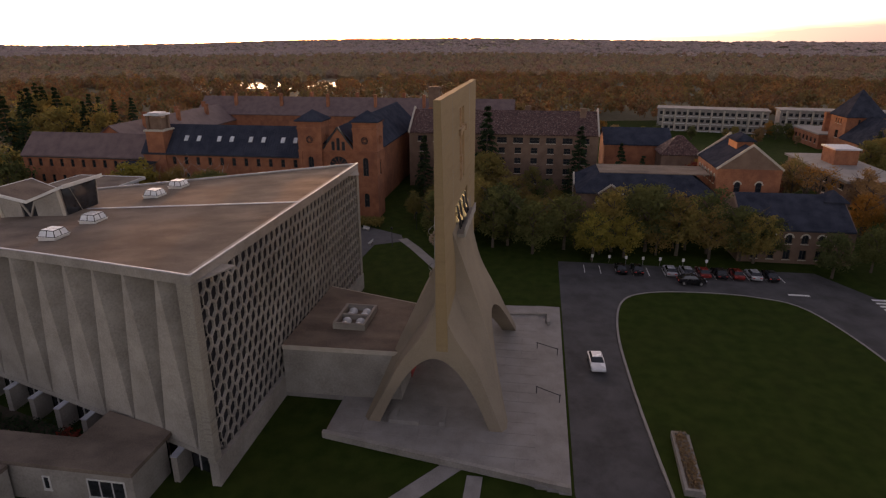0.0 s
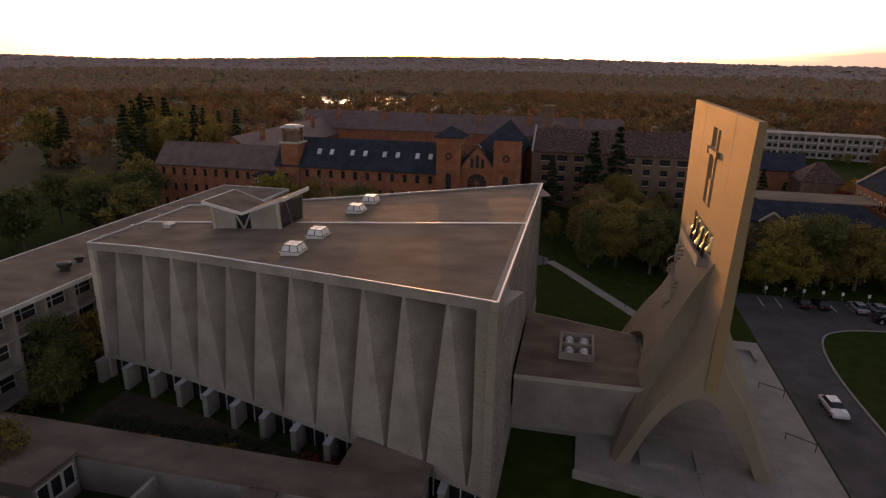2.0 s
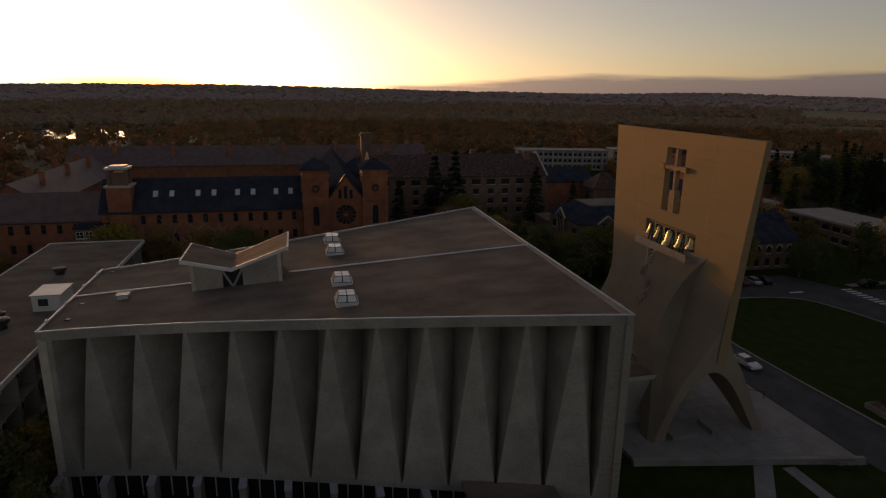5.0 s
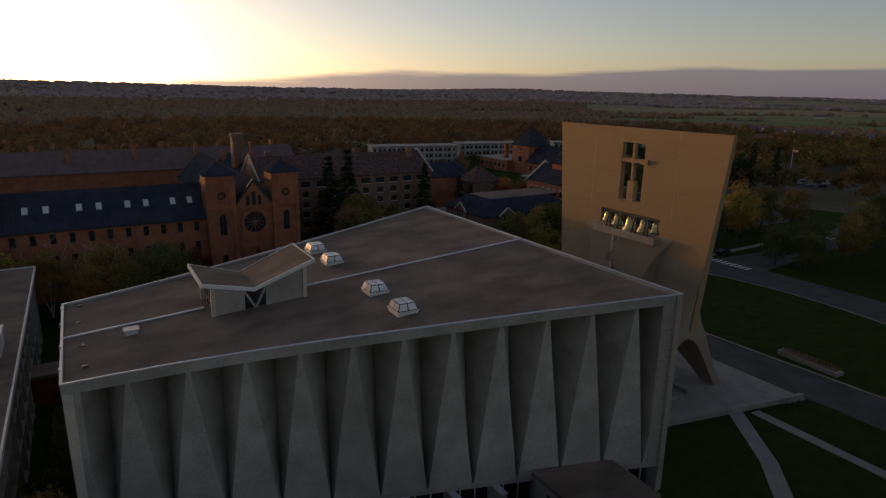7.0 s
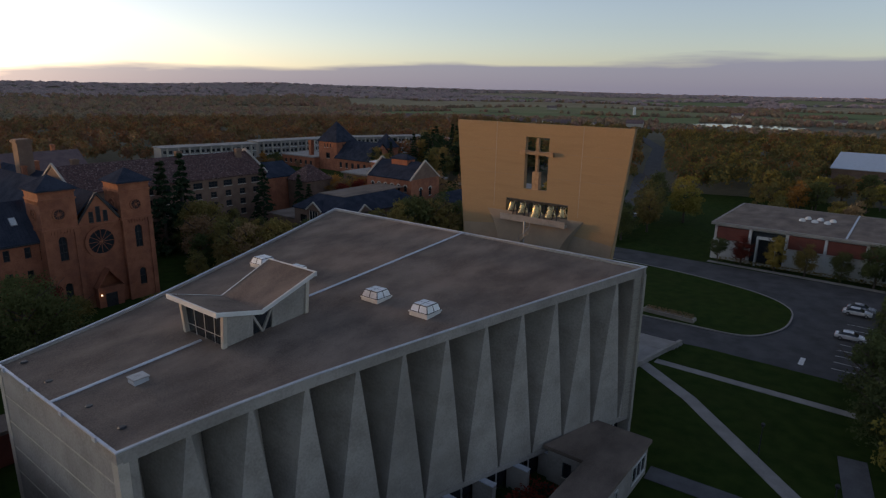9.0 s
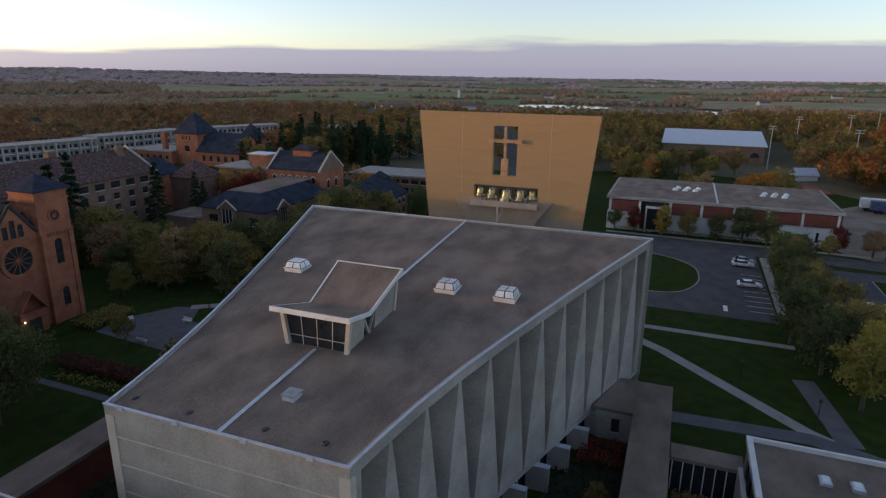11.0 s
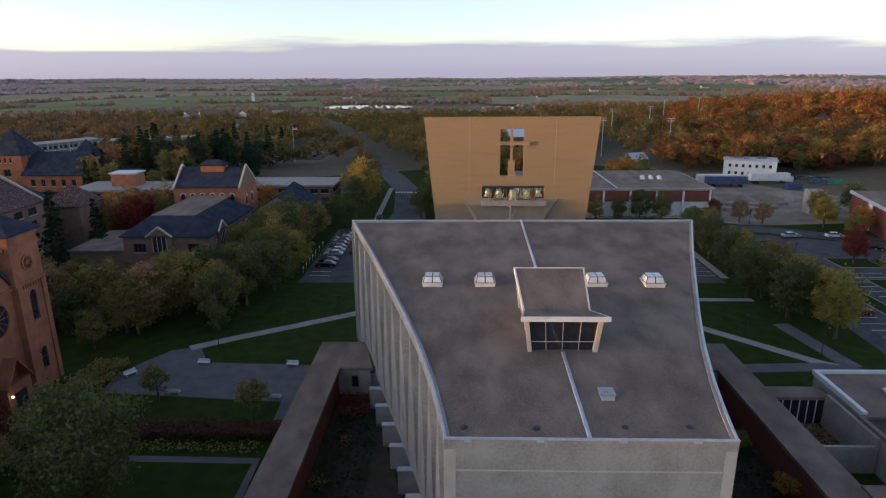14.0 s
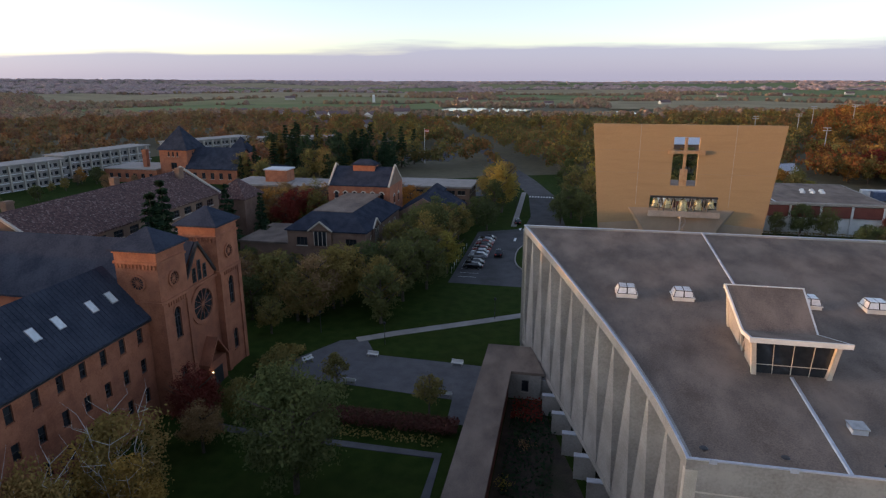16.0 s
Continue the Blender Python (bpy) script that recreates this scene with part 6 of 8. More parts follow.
def dormer(parent, x, y, z, w, h, rz):
    bm = bmesh.new()
    box(bm, -w / 2, w / 2, -0.5, 2.5, 0, h)
    d = part("gable_dormer", bm, M["brownbrick"], parent, "", pose(x, y, z, 0, 0, rz))
    for end in (0, 1):
        part("gable", gable_wall(-w / 2, w / 2, -0.5, 2.5, h, h + w * 0.36, 'y', 0.4, ends=(end,)), M["brownbrick"], d)
    bm = bmesh.new()
    for s in (-1, 1):
        tube(bm, (s * (w / 2 + 0.25), -0.6, h - 0.1), (0, -0.6, h + w * 0.36 + 0.2), 0.22, 0.22, 4)
    part("coping", bm, M["stone"], d, "pale stone gable edge")
    part("roof", gable_roof(-w / 2, w / 2, -0.4, 5.0, h, h + w * 0.36, 'y', 0.15), M["slate"], d)
    part("window", boxes((-w * 0.28, w * 0.28, -0.56, -0.5, 0.2, h - 0.2)), M["glass"], d)
    part("tracery", boxes(*[(-w * 0.28 + i * w * 0.187 - 0.06, -w * 0.28 + i * w * 0.187 + 0.06, -0.62, -0.56, 0.2, h - 0.2) for i in range(4)]), M["stone"], d)


dormer(lib, -71.5, 18, 5.2, 5.2, 3.6, 0)
dormer(lib, -61.2, 24.5, 5.2, 4.6, 3.6, 90)
great = thing("great_hall", "tall brick block with gabled parapets beside the library", "building", pose(0, 0, 0))
GX0, GX1, GY0, GY1 = -80.5, -63.6, 45.7, 58
walled(great, rect(GX0, GX1, GY0, GY1), 0, 14, M["brick"], [(0, 6, 10.6, 1.1, 1.8, (1, 2), 1, True), (1, 2, 9, 1.2, 2.4, (1, 2), 2, True)])
for end in (0, 1):
    part("gable", gable_wall(GX0, GX1, GY0, GY1, 14, 18.6, 'x', 0.5, ends=(end,)), M["brownbrick"], great)
part("roof", gable_roof(GX0 + 0.7, GX1 - 0.7, GY0, GY1, 14, 18, 'x', 0.25), M["slate"], great)
for x in (GX0 + 0.2, GX1 - 0.2):
    bm = bmesh.new()
    for s in (-1, 1):
        tube(bm, (x, 51.85 + s * 6.5, 13.9), (x, 51.85, 18.9), 0.28, 0.28, 4)
    part("coping", bm, M["stone"], great, "pale stone gable edge")
part("roof_monitor", boxes((-75, -69, 50.2, 53.5, 17.2, 19.0)), M["brick"], great)
part("monitor_roof", hip_roof(-75, -69, 50.2, 53.5, 19.0, 20.2, 1.5, 0.4), M["slate"], great)
lowg = thing("slate_wing", "low brick wing with a broad dark slate roof", "building", pose(0, 0, 0))
walled(lowg, rect(-63, -47, 46.5, 66), 0, 6.4, M["brownbrick"], [(1, 6, 3.8, 1.2, 1.7, (2, 1), 1.5, True), (1, 6, 0.8, 1.2, 1.8, (2, 1), 1.5, False), (0, 4, 3.6, 1.2, 1.7, (2, 1), 1.5, True)])
for end in (0, 1):
    part("gable", gable_wall(-63, -47, 46.5, 66, 6.4, 11.2, 'y', 0.4, ends=(end,)), M["brownbrick"], lowg)
part("roof", gable_roof(-63, -47, 47.2, 65.3, 6.4, 11, 'y', 0.4), M["slate"], lowg)
part("turret", boxes((-57, -53, 62.5, 66, 6, 10.4)), M["brownbrick"], lowg)
part("turret_roof", hip_roof(-57, -53, 62.5, 66, 10.4, 12.2, 1.7, 0.4), M["slate"], lowg)
low2 = thing("flat_wing", "low flat-roofed brick wing west of the library", "building", pose(0, 0, 0))
part("wall", boxes((-92, -79.6, 19, 36, 0, 5)), M["brownbrick"], low2)
part("roof", boxes((-92.3, -79.6, 18.7, 36.3, 5, 5.4)), M["roofing"], low2)
for nm, x0, x1, y0, y1, z in (("office_block", -131, -92, 84, 98, 6.5), ("office_block", -80, -50, 92, 106, 6.5)):
    t = thing(nm, "long low flat-roofed brick block with a pale roof edge", "building", pose(0, 0, 0), "low office blocks")
    walled(t, rect(x0, x1, y0, y1), 0, z - 0.6, M["brownbrick"], [(0, 8, 3.6, 2.6, 1.4, (2, 1), 1, False), (0, 8, 0.8, 2.6, 1.4, (2, 1), 1, False), (1, 3, 3.6, 2.6, 1.4, (2, 1), 1, False)])
    part("roof", boxes((x0 - 0.8, x1 + 0.8, y0 - 0.8, y1 + 0.8, z - 0.6, z)), M["paving"], t)
pent = thing("roof_room", "small brick roof room with a pale cap", "building", pose(-117, 92, 6.5))
part("wall", boxes((-4, 4, -3, 3, 0, 4)), M["brick"], pent)
part("cap", boxes((-4.4, 4.4, -3.4, 3.4, 4, 4.4)), M["flashing"], pent)

# ---- red brick tower church to the north-west ----
tc = thing("tower_church", "red brick hall with a square tower and dark pyramid roof", "building", pose(-174, 121, 0))
walled(tc, rect(-6.1, 6.1, -6.1, 6.1), 0, 13.4, M["brick"], [(0, 3, 10.6, 0.8, 1.8, (1, 1), 3.2, False), (1, 3, 10.6, 0.8, 1.8, (1, 1), 3.2, False), (0, 1, 5.6, 2.6, 2.6, (2, 1), 1, False)], "tower_wall")
part("tower_roof", hip_roof(-6.1, 6.1, -6.1, 6.1, 13.4, 22.3, 6.0, 0.6), M["slate"], tc, "dark slate pyramid roof")
walled(tc, rect(6.1, 28, -7, 9), 0, 6.4, M["brick"], [(0, 5, 2.2, 1.6, 2.4, (2, 1), 1.5, False), (1, 3, 2.2, 1.4, 2.4, (2, 1), 1.5, False)])
part("nave_roof", gable_roof(6.1, 28, -7, 9, 6.4, 13.6, 'x', 0.5), M["slate"], tc, "steep dark slate roof")
part("gable", gable_wall(6.1, 28, -7, 9, 6.4, 13.4, 'x', ends=(1,)), M["brick"], tc)
part("turret_wall", boxes((15.5, 23.5, 9.2, 17, 0, 11)), M["brick"], tc)
part("turret_roof", hip_roof(15.5, 23.5, 9.2, 17, 11, 17.2, 3.9, 0.5), M["slate"], tc, "dark slate pyramid roof")
walled(tc, rect(28.2, 42, -4, 10), 0, 5.6, M["brick"], [(0, 4, 2.2, 1.4, 1.8, (2, 1), 1, False)])
part("flat_roof", boxes((28.1, 42.4, -4.4, 10.4, 5.6, 6.1)), M["slate"], tc)
walled(tc, rect(-30, -6.2, -9, 8), 0, 5.4, M["brick"], [(0, 6, 2.0, 1.6, 1.8, (2, 1), 1, False)])
part("flat_roof", boxes((-30.4, -6.2, -9.4, 8.4, 5.4, 5.9)), M["paving"], tc)
for cx, cy, h in ((30, -1, 12.0), (-14, -4, 13.0)):
    part("chimney", boxes((cx - 0.9, cx + 0.9, cy - 0.9, cy + 0.9, 5.0, h), (cx - 1.1, cx + 1.1, cy - 1.1, cy + 1.1, h - 0.8, h - 0.4)), M["brick"], tc)


# ---- pale apartment blocks ----
def apartments(x, y, rz, bays):
    t = thing("apartment_block", "pale flat-roofed three-storey apartment block with balconies", "building", pose(x, y, 0, 0, 0, rz), "apartment blocks")
    L = bays * 5.0
    rows = [(0, bays * 2, 1.0 + k * 3.1, 1.5, 1.4, (2, 1), 0.5, False) for k in range(3)]
    walled(t, rect(0, L, 0, 11), 0, 9.6, M["paving"], rows)
    part("roof", boxes((-0.5, L + 0.5, -0.7, 11.5, 9.6, 10.1)), M["paving"], t)
    for i in range(bays):
        part("bay", boxes((i * 5 + 2.2, i * 5 + 2.8, -1.0, 0.0, 0, 9.6)), M["stone"], t)
        for k in range(3):
            part("balcony", boxes((i * 5 + 2.9, i * 5 + 6.8 if i < bays - 1 else i * 5 + 4.8, -1.0, 0, 0.3 + k * 3.1, 0.5 + k * 3.1)), M["white"], t)


apartments(-226, 62, 78, 9)
apartments(-224, 113, 80, 9)
apartments(-212, 168, 62, 9)
apartments(-180, 196, 25, 8)

# ---- flat arts building to the north-east ----
arts = thing("arts_building", "flat-roofed white arts building with brown brick panels", "building", pose(0, 0, 0))
AX0, AX1, AY0, AY1 = 9.5, 64, 71, 103
part("wall", boxes((AX0, AX1, AY0 + 0.6, AY1, 0, 4.6)), M["white"], arts)
part("upper_wall", boxes((AX0 + 0.3, AX1 - 0.3, AY0 + 0.9, AY1 - 0.3, 4.6, 8.4)), M["white"], arts)
for i in range(7):
    x = AX0 + 1.0 + i * 7.6
    if i == 1:
        part("entrance_glazing", boxes((x, x + 6.9, AY0 + 0.5, AY0 + 0.6, 0.6, 8.0)), M["glass"], arts)
        part("entrance_frame", boxes((x + 1.2, x + 1.6, AY0 - 0.6, AY0 + 0.5, 0, 6.4), (x + 5.2, x + 5.6, AY0 - 0.6, AY0 + 0.5, 0, 6.4), (x + 1.2, x + 5.6, AY0 - 0.6, AY0 + 0.5, 6.4, 6.9)), M["white"], arts)
    else:
        part("brick_panel", boxes((x, x + 6.9, AY0 + 0.3, AY0 + 0.89, 5.0, 8.0)), M["darkbrick"], arts, "dark brown brick panel")
    part("pier", boxes((x + 6.95, x + 7.5, AY0 + 0.2, AY0 + 0.9, 0, 8.4)), M["white"], arts)
    if i in (4, 6):
        part("window", boxes((x + 3.0, x + 3.6, AY0 + 0.55, AY0 + 0.598, 1.0, 3.6)), M["glass"], arts)
for i in range(4):
    y = AY0 + 1 + i * 7.8
    part("brick_panel", boxes((AX1 - 0.28, AX1 + 0.2, y, y + 7.0, 5.0, 8.0)), M["darkbrick"], arts, "dark brown brick panel")
part("roof", boxes((AX0 - 0.4, AX1 + 0.4, AY0 - 0.2, AY1 + 0.4, 8.4, 9.0)), M["concrete"], arts)
part("roof_deck", boxes((AX0 + 0.2, AX1 - 0.2, AY0 + 0.4, AY1 - 0.2, 9.0, 9.05)), M["roofing"], arts)
part("roof_strip", boxes((36.2, 36.6, AY0, AY1, 9.055, 9.13)), M["flashing"], arts)
for cx in (26, 48):
    for i in range(3):
        for j in range(2):
            bm = bmesh.new()
            lathe(bm, [(0.75, 0), (0.7, 0.3), (0.5, 0.55), (0.2, 0.68), (0, 0.7)], 12, (cx + i * 2.6 + j * 0.8, 86 + j * 3.4, 9.05))
            for f in bm.faces:
                f.smooth = True
            part("dome", bm, M["white"], arts, "white roof dome")
# brick building to the east
eb = thing("brick_hall", "flat-roofed maroon brick hall with white piers", "building", pose(102.5, 66, 0, 0, 0, -14))
part("wall", boxes((0, 34, -40, 6, 0, 7.2)), M["darkbrick"], eb)
part("roof", boxes((-0.6, 34.6, -40.6, 6.6, 7.2, 7.9)), M["flashing"], eb)
part("roof_deck", boxes((-0.2, 34.2, -40.2, 6.2, 7.9, 7.95)), M["roofing"], eb)
for y in (-9.5, -26):
    part("pier", boxes((-0.35, 0.1, y, y + 2.2, 0, 7.2)), M["white"], eb)
wb = thing("service_building", "two-storey cream service building with square windows", "building", pose(98, 146, 0, 0, 0, -22))
walled(wb, rect(0, 19, 0, 10), 0, 6.6, M["white"], [(0, 7, 1.0, 1.0, 1.2, (2, 1), 1, False), (0, 7, 4.0, 1.0, 1.2, (2, 1), 1, False)])
part("roof", boxes((-0.4, 19.4, -0.4, 10.4, 6.6, 7.1)), M["flashing"], wb)
wh = thing("warehouse", "pale industrial building end", "building", pose(150, 112, 0, 0, 0, -20))
part("wall", boxes((0, 24, 0, 16, 0, 8)), M["white"], wh)
part("roof", boxes((-0.4, 24.4, -0.4, 16.4, 8, 8.5)), M["flashing"], wh)

# ---- field house, track, yard ----
fh = thing("field_house", "brick field house with a low pale metal vault roof", "building", pose(18, 220, 0))
part("wall", boxes((0, 44, 0, 66, 0, 8.6)), M["brownbrick"], fh)
part("roof", gable_roof(0, 44, 0, 66, 8.6, 12.6, 'x', 0.8), M["flashing"], fh, "pale metal low-pitched roof")
for end in (0, 1):
    part("gable", gable_wall(0, 44, 0, 66, 8.6, 12.5, 'x', ends=(end,)), M["brownbrick"], fh)
for i in range(6):
    bm = bmesh.new()
    x = 5 + i * 7
    bm.faces.new([bm.verts.new((x + 2 * math.cos(math.pi * k / 8), -0.06, 3.5 + 2.4 * math.sin(math.pi * k / 8))) for k in range(9)])
    part("arched_window", bm, M["glass"], fh)
solid("running_track", strip([(58, 250), (67, 180), (74, 152)], 9, -0.2, 0.05), M["trackred"], "red running track lanes", "running track", kind="structure")
solid("running_track", strip([(76, 256), (84, 200)], 5, -0.2, 0.05), M["trackred"], "red running track lanes", "running track", kind="structure")
shed = thing("field_shed", "small shed with a pale pitched roof beside the track", "shed", pose(70, 178, 0, 0, 0, 20))
part("wall", boxes((0, 8, 0, 6, 0, 2.5)), M["white"], shed)
part("roof", gable_roof(0, 8, 0, 6, 2.5, 4.8, 'x'), M["flashing"], shed)
for x, y in ((62, 205), (92, 196), (80, 262), (128, 320), (150, 318), (104, 270)):
    lp = thing("floodlight_mast", "tall field floodlight mast", "light mast", pose(x, y, rise(x, y)), "field floodlights")
    part("pole", tube(bmesh.new(), (0, 0, 0), (0, 0, 19), 0.28, 0.16), M["steel"], lp)
    part("lamp_bar", boxes((-1.6, 1.6, -0.2, 0.2, 17.6, 17.9), (-1.6, 1.6, -0.2, 0.2, 18.7, 19.0)), M["steel"], lp)
solid("yard", prism(smooth_loop([(64, 69), (90, 64), (128, 74), (150, 105), (140, 138), (98, 142), (72, 120)]), -0.3, 0.02), M["dirt"], "bare gravel and earth construction yard", "yard", kind="structure")
for x, y, rz, body in ((80, 125, -3, "white"), (82, 121.5, -4, "bluemetal"), (101, 128, 0, "white")):
    tr = thing("trailer", "long box trailer parked in the yard", "trailer", pose(x, y, 0.02, 0, 0, rz), "yard trailers")
    part("box", boxes((0, 14.5, 0, 2.6, 1.1, 3.9)), M[body], tr)
    for wx in (1.6, 2.9, 12.5):
        for wy in (0.2, 2.4):
            bm = bmesh.new()
            tube(bm, (wx, wy - 0.15, 0.5), (wx, wy + 0.15, 0.5), 0.5, 0.5, 10)
            part("wheel", bm, M["tyre"], tr)


def heap(x, y, r, h):
    bm = bmesh.new()
    for j in range(6):
        rr = r * (1 - j / 5)
        zz = h * (1 - (1 - j / 5) ** 1.6)
        ring = [bm.verts.new((rr * (1 + 0.2 * noise.noise((i, j, x))) * math.cos(2 * math.pi * i / 18), rr * math.sin(2 * math.pi * i / 18), h * (1 - (1 - j / 5)) ** 1.2 + 0.02)) for i in range(18)]
        if j:
            for i in range(18):
                bm.faces.new((prev[i], prev[(i + 1) % 18], ring[(i + 1) % 18], ring[i]))
        prev = ring
    bmesh.ops.recalc_face_normals(bm, faces=bm.faces[:])
    solid("earth_mound", bm, M["dirt"], "mound of dug earth in the yard", "earth mound", pose(x, y, 0), group="earth mounds")


heap(84, 96, 6, 2.4)
heap(93, 101, 7, 2.6)
heap(104, 106, 5, 1.8)
silo = thing("concrete_core", "raw concrete stair core under construction", "building", pose(97, 78, 0))
part("shaft", boxes((-2.2, 2.2, -2.2, 2.2, 0, 7.0)), M["concrete"], silo)
cr = thing("excavator", "yellow crawler excavator with raised arm", "excavator", pose(100, 75, 0.02, 0, 0, 120))
M["leafbox"] = mat("green_container_paint", (0.03, 0.16, 0.11), (0.05, 0.22, 0.15), 0.55, 1, 10, 0.05)
M["yellow"] = mat("machine_yellow", (0.5, 0.3, 0.02), (0.62, 0.38, 0.03), 0.5, 1, 10, 0.05)
part("tracks", boxes((-1.8, 1.8, -1.5, -0.9, 0, 0.9), (-1.8, 1.8, 0.9, 1.5, 0, 0.9)), M["tyre"], cr)
part("cab", boxes((-1.6, 1.6, -1.3, 1.3, 0.95, 2.0), (0.2, 1.5, -1.2, 0.1, 2.0, 3.1)), M["yellow"], cr)
bm = bmesh.new()
tube(bm, (1.4, 0.4, 1.8), (4.4, 0.4, 5.6), 0.35, 0.28, 6)
tube(bm, (4.4, 0.4, 5.6), (6.8, 0.4, 3.4), 0.26, 0.2, 6)
part("boom", bm, M["yellow"], cr)
part("bucket", boxes((6.4, 7.3, 0.0, 0.9, 2.5, 3.4)), M["darkmetal"], cr)
for x, y, s in ((78, 90, 1), (88, 84, 0.8), (94, 90, 0.7), (105, 92, 0.9), (74, 82, 0.8)):
    solid("material_stack", boxes((-2.5 * s, 2.5 * s, -0.8, 0.8, 0, 0.5), (-2.2 * s, 2.0 * s, -0.6, 0.6, 0.5, 0.9)), M["paving"], "stack of building slabs in the yard", "slab stack", pose(x, y, 0.02, 0, 0, 30 * s), group="building material")
for x, y, rz, look_ in ((126, 128, -18, "bluemetal"), (131, 127, -18, "leafbox"), (111, 117, 10, "bluemetal"), (116, 133, -20, "white")):
    ct = thing("skip_container", "open steel waste container standing in the yard", "container", pose(x, y, 0.02, 0, 0, rz), "yard containers")
    part("body", boxes((-3, 3, -1.2, -1.05, 0.2, 1.9), (-3, 3, 1.05, 1.2, 0.2, 1.9), (-3, -2.85, -1.05, 1.05, 0.2, 1.9), (2.85, 3, -1.05, 1.05, 0.2, 1.9), (-3, 3, -1.2, 1.2, 0.1, 0.2)), M[look_], ct)
    for wx in (-2.4, 2.4):
        part("skid", boxes((wx - 0.15, wx + 0.15, -1.1, 1.1, 0, 0.1)), M["darkmetal"], ct)
for x, y, rz, n in ((80, 84, 20, 5), (86, 90, -30, 4), (99, 96, 50, 5), (106, 84, 15, 4)):
    pile = thing("pipe_stack", "stack of pale concrete pipes on the ground", "pipe stack", pose(x, y, 0.02, 0, 0, rz), "yard pipes")
    for k in range(n):
        bm = bmesh.new()
        tube(bm, (-2.4, (k - n / 2) * 0.62, 0.31), (2.4, (k - n / 2) * 0.62, 0.31), 0.3, 0.3, 10)
        part("pipe", bm, M["paving"], pile)
# far farm buildings
HOUSES = [(330, 1500, 0, 1.3), (520, 1650, 10, 1.2), (-60, 1080, 0, 1.1), (-303, 525, 20, 1.1), (-318, 545, 70, 0.9), (-252, 503, 35, 1.2), (-270, 525, 0, 0.8), (-292, 552, 60, 0.9), (-354, 572, 10, 1.0), (-230, 543, 80, 0.9), (-213, 608, 15, 1.1), (-222, 382, 30, 0.9), (-190, 404, 70, 0.8), (-245, 420, 10, 0.9), (-160, 470, 40, 0.8), (-120, 500, 30, 0.9), (-400, 640, 0, 1.0), (-470, 700, 30, 1.0), (-560, 620, 60, 1.0), (-640, 420, 10, 1.1), (-700, 380, 40, 1.0), (-520, 330, 20, 0.9), (150, 1120, 20, 1.2), (-250, 1250, 0, 1.3), (-620, 1180, 30, 1.3), (700, 1750, 0, 1.3)]
for x, y, rz, s in HOUSES:
    t = thing("farm_building", "far white house with a grey pitched roof", "house", pose(x, y, rise(x, y) - 0.5, 0, 0, rz), "far houses")
    part("wall", boxes((-8 * s, 8 * s, -5 * s, 5 * s, 0, 5 * s)), M["stone"], t)
    for end in (0, 1):
        part("gable", gable_wall(-8 * s, 8 * s, -5 * s, 5 * s, 5 * s, 8 * s, 'x', ends=(end,)), M["white"], t)
    part("roof", gable_roof(-8 * s, 8 * s, -5 * s, 5 * s, 5 * s, 8 * s, 'x'), M["purpleroof"], t)
st = thing("farm_silo", "far pale cylindrical farm silo", "silo", pose(-425, 1165, rise(-425, 1165)))
bm = bmesh.new()
lathe(bm, [(2.8, 0), (2.8, 15), (2.2, 16.4), (1.1, 17.2), (0, 17.4)], 16)
part("shell", bm, M["white"], st)
# ---- trees ----
rng = np.random.default_rng(7)


def leaf_mesh(name, centres, normals, sizes):
    """Many small leaf sprays: bent four-cornered blades at the given places."""
    n = len(centres)
    nrm = normals / np.maximum(np.linalg.norm(normals, axis=1, keepdims=True), 1e-6)
    ref = rng.normal(size=(n, 3))
    u = np.cross(nrm, ref)
    u /= np.maximum(np.linalg.norm(u, axis=1, keepdims=True), 1e-6)
    w = np.cross(nrm, u)
    s = sizes[:, None]
    k = rng.uniform(0.7, 1.2, (4, n, 1))
    bend = nrm * s * 0.25
    v = np.stack([centres + u * s * k[0] - bend, centres + w * s * 0.62 * k[1], centres - u * s * k[2] - bend, centres - w * s * 0.62 * k[3]], axis=1).reshape(-1, 3)
    me = bpy.data.meshes.new(name)
    me.vertices.add(4 * n)
    me.vertices.foreach_set("co", v.ravel())
    me.loops.add(4 * n)
    me.loops.foreach_set("vertex_index", np.arange(4 * n))
    me.polygons.add(n)
    me.polygons.foreach_set("loop_start", np.arange(n) * 4)
    me.update(calc_edges=True)
    me.validate()
    return me


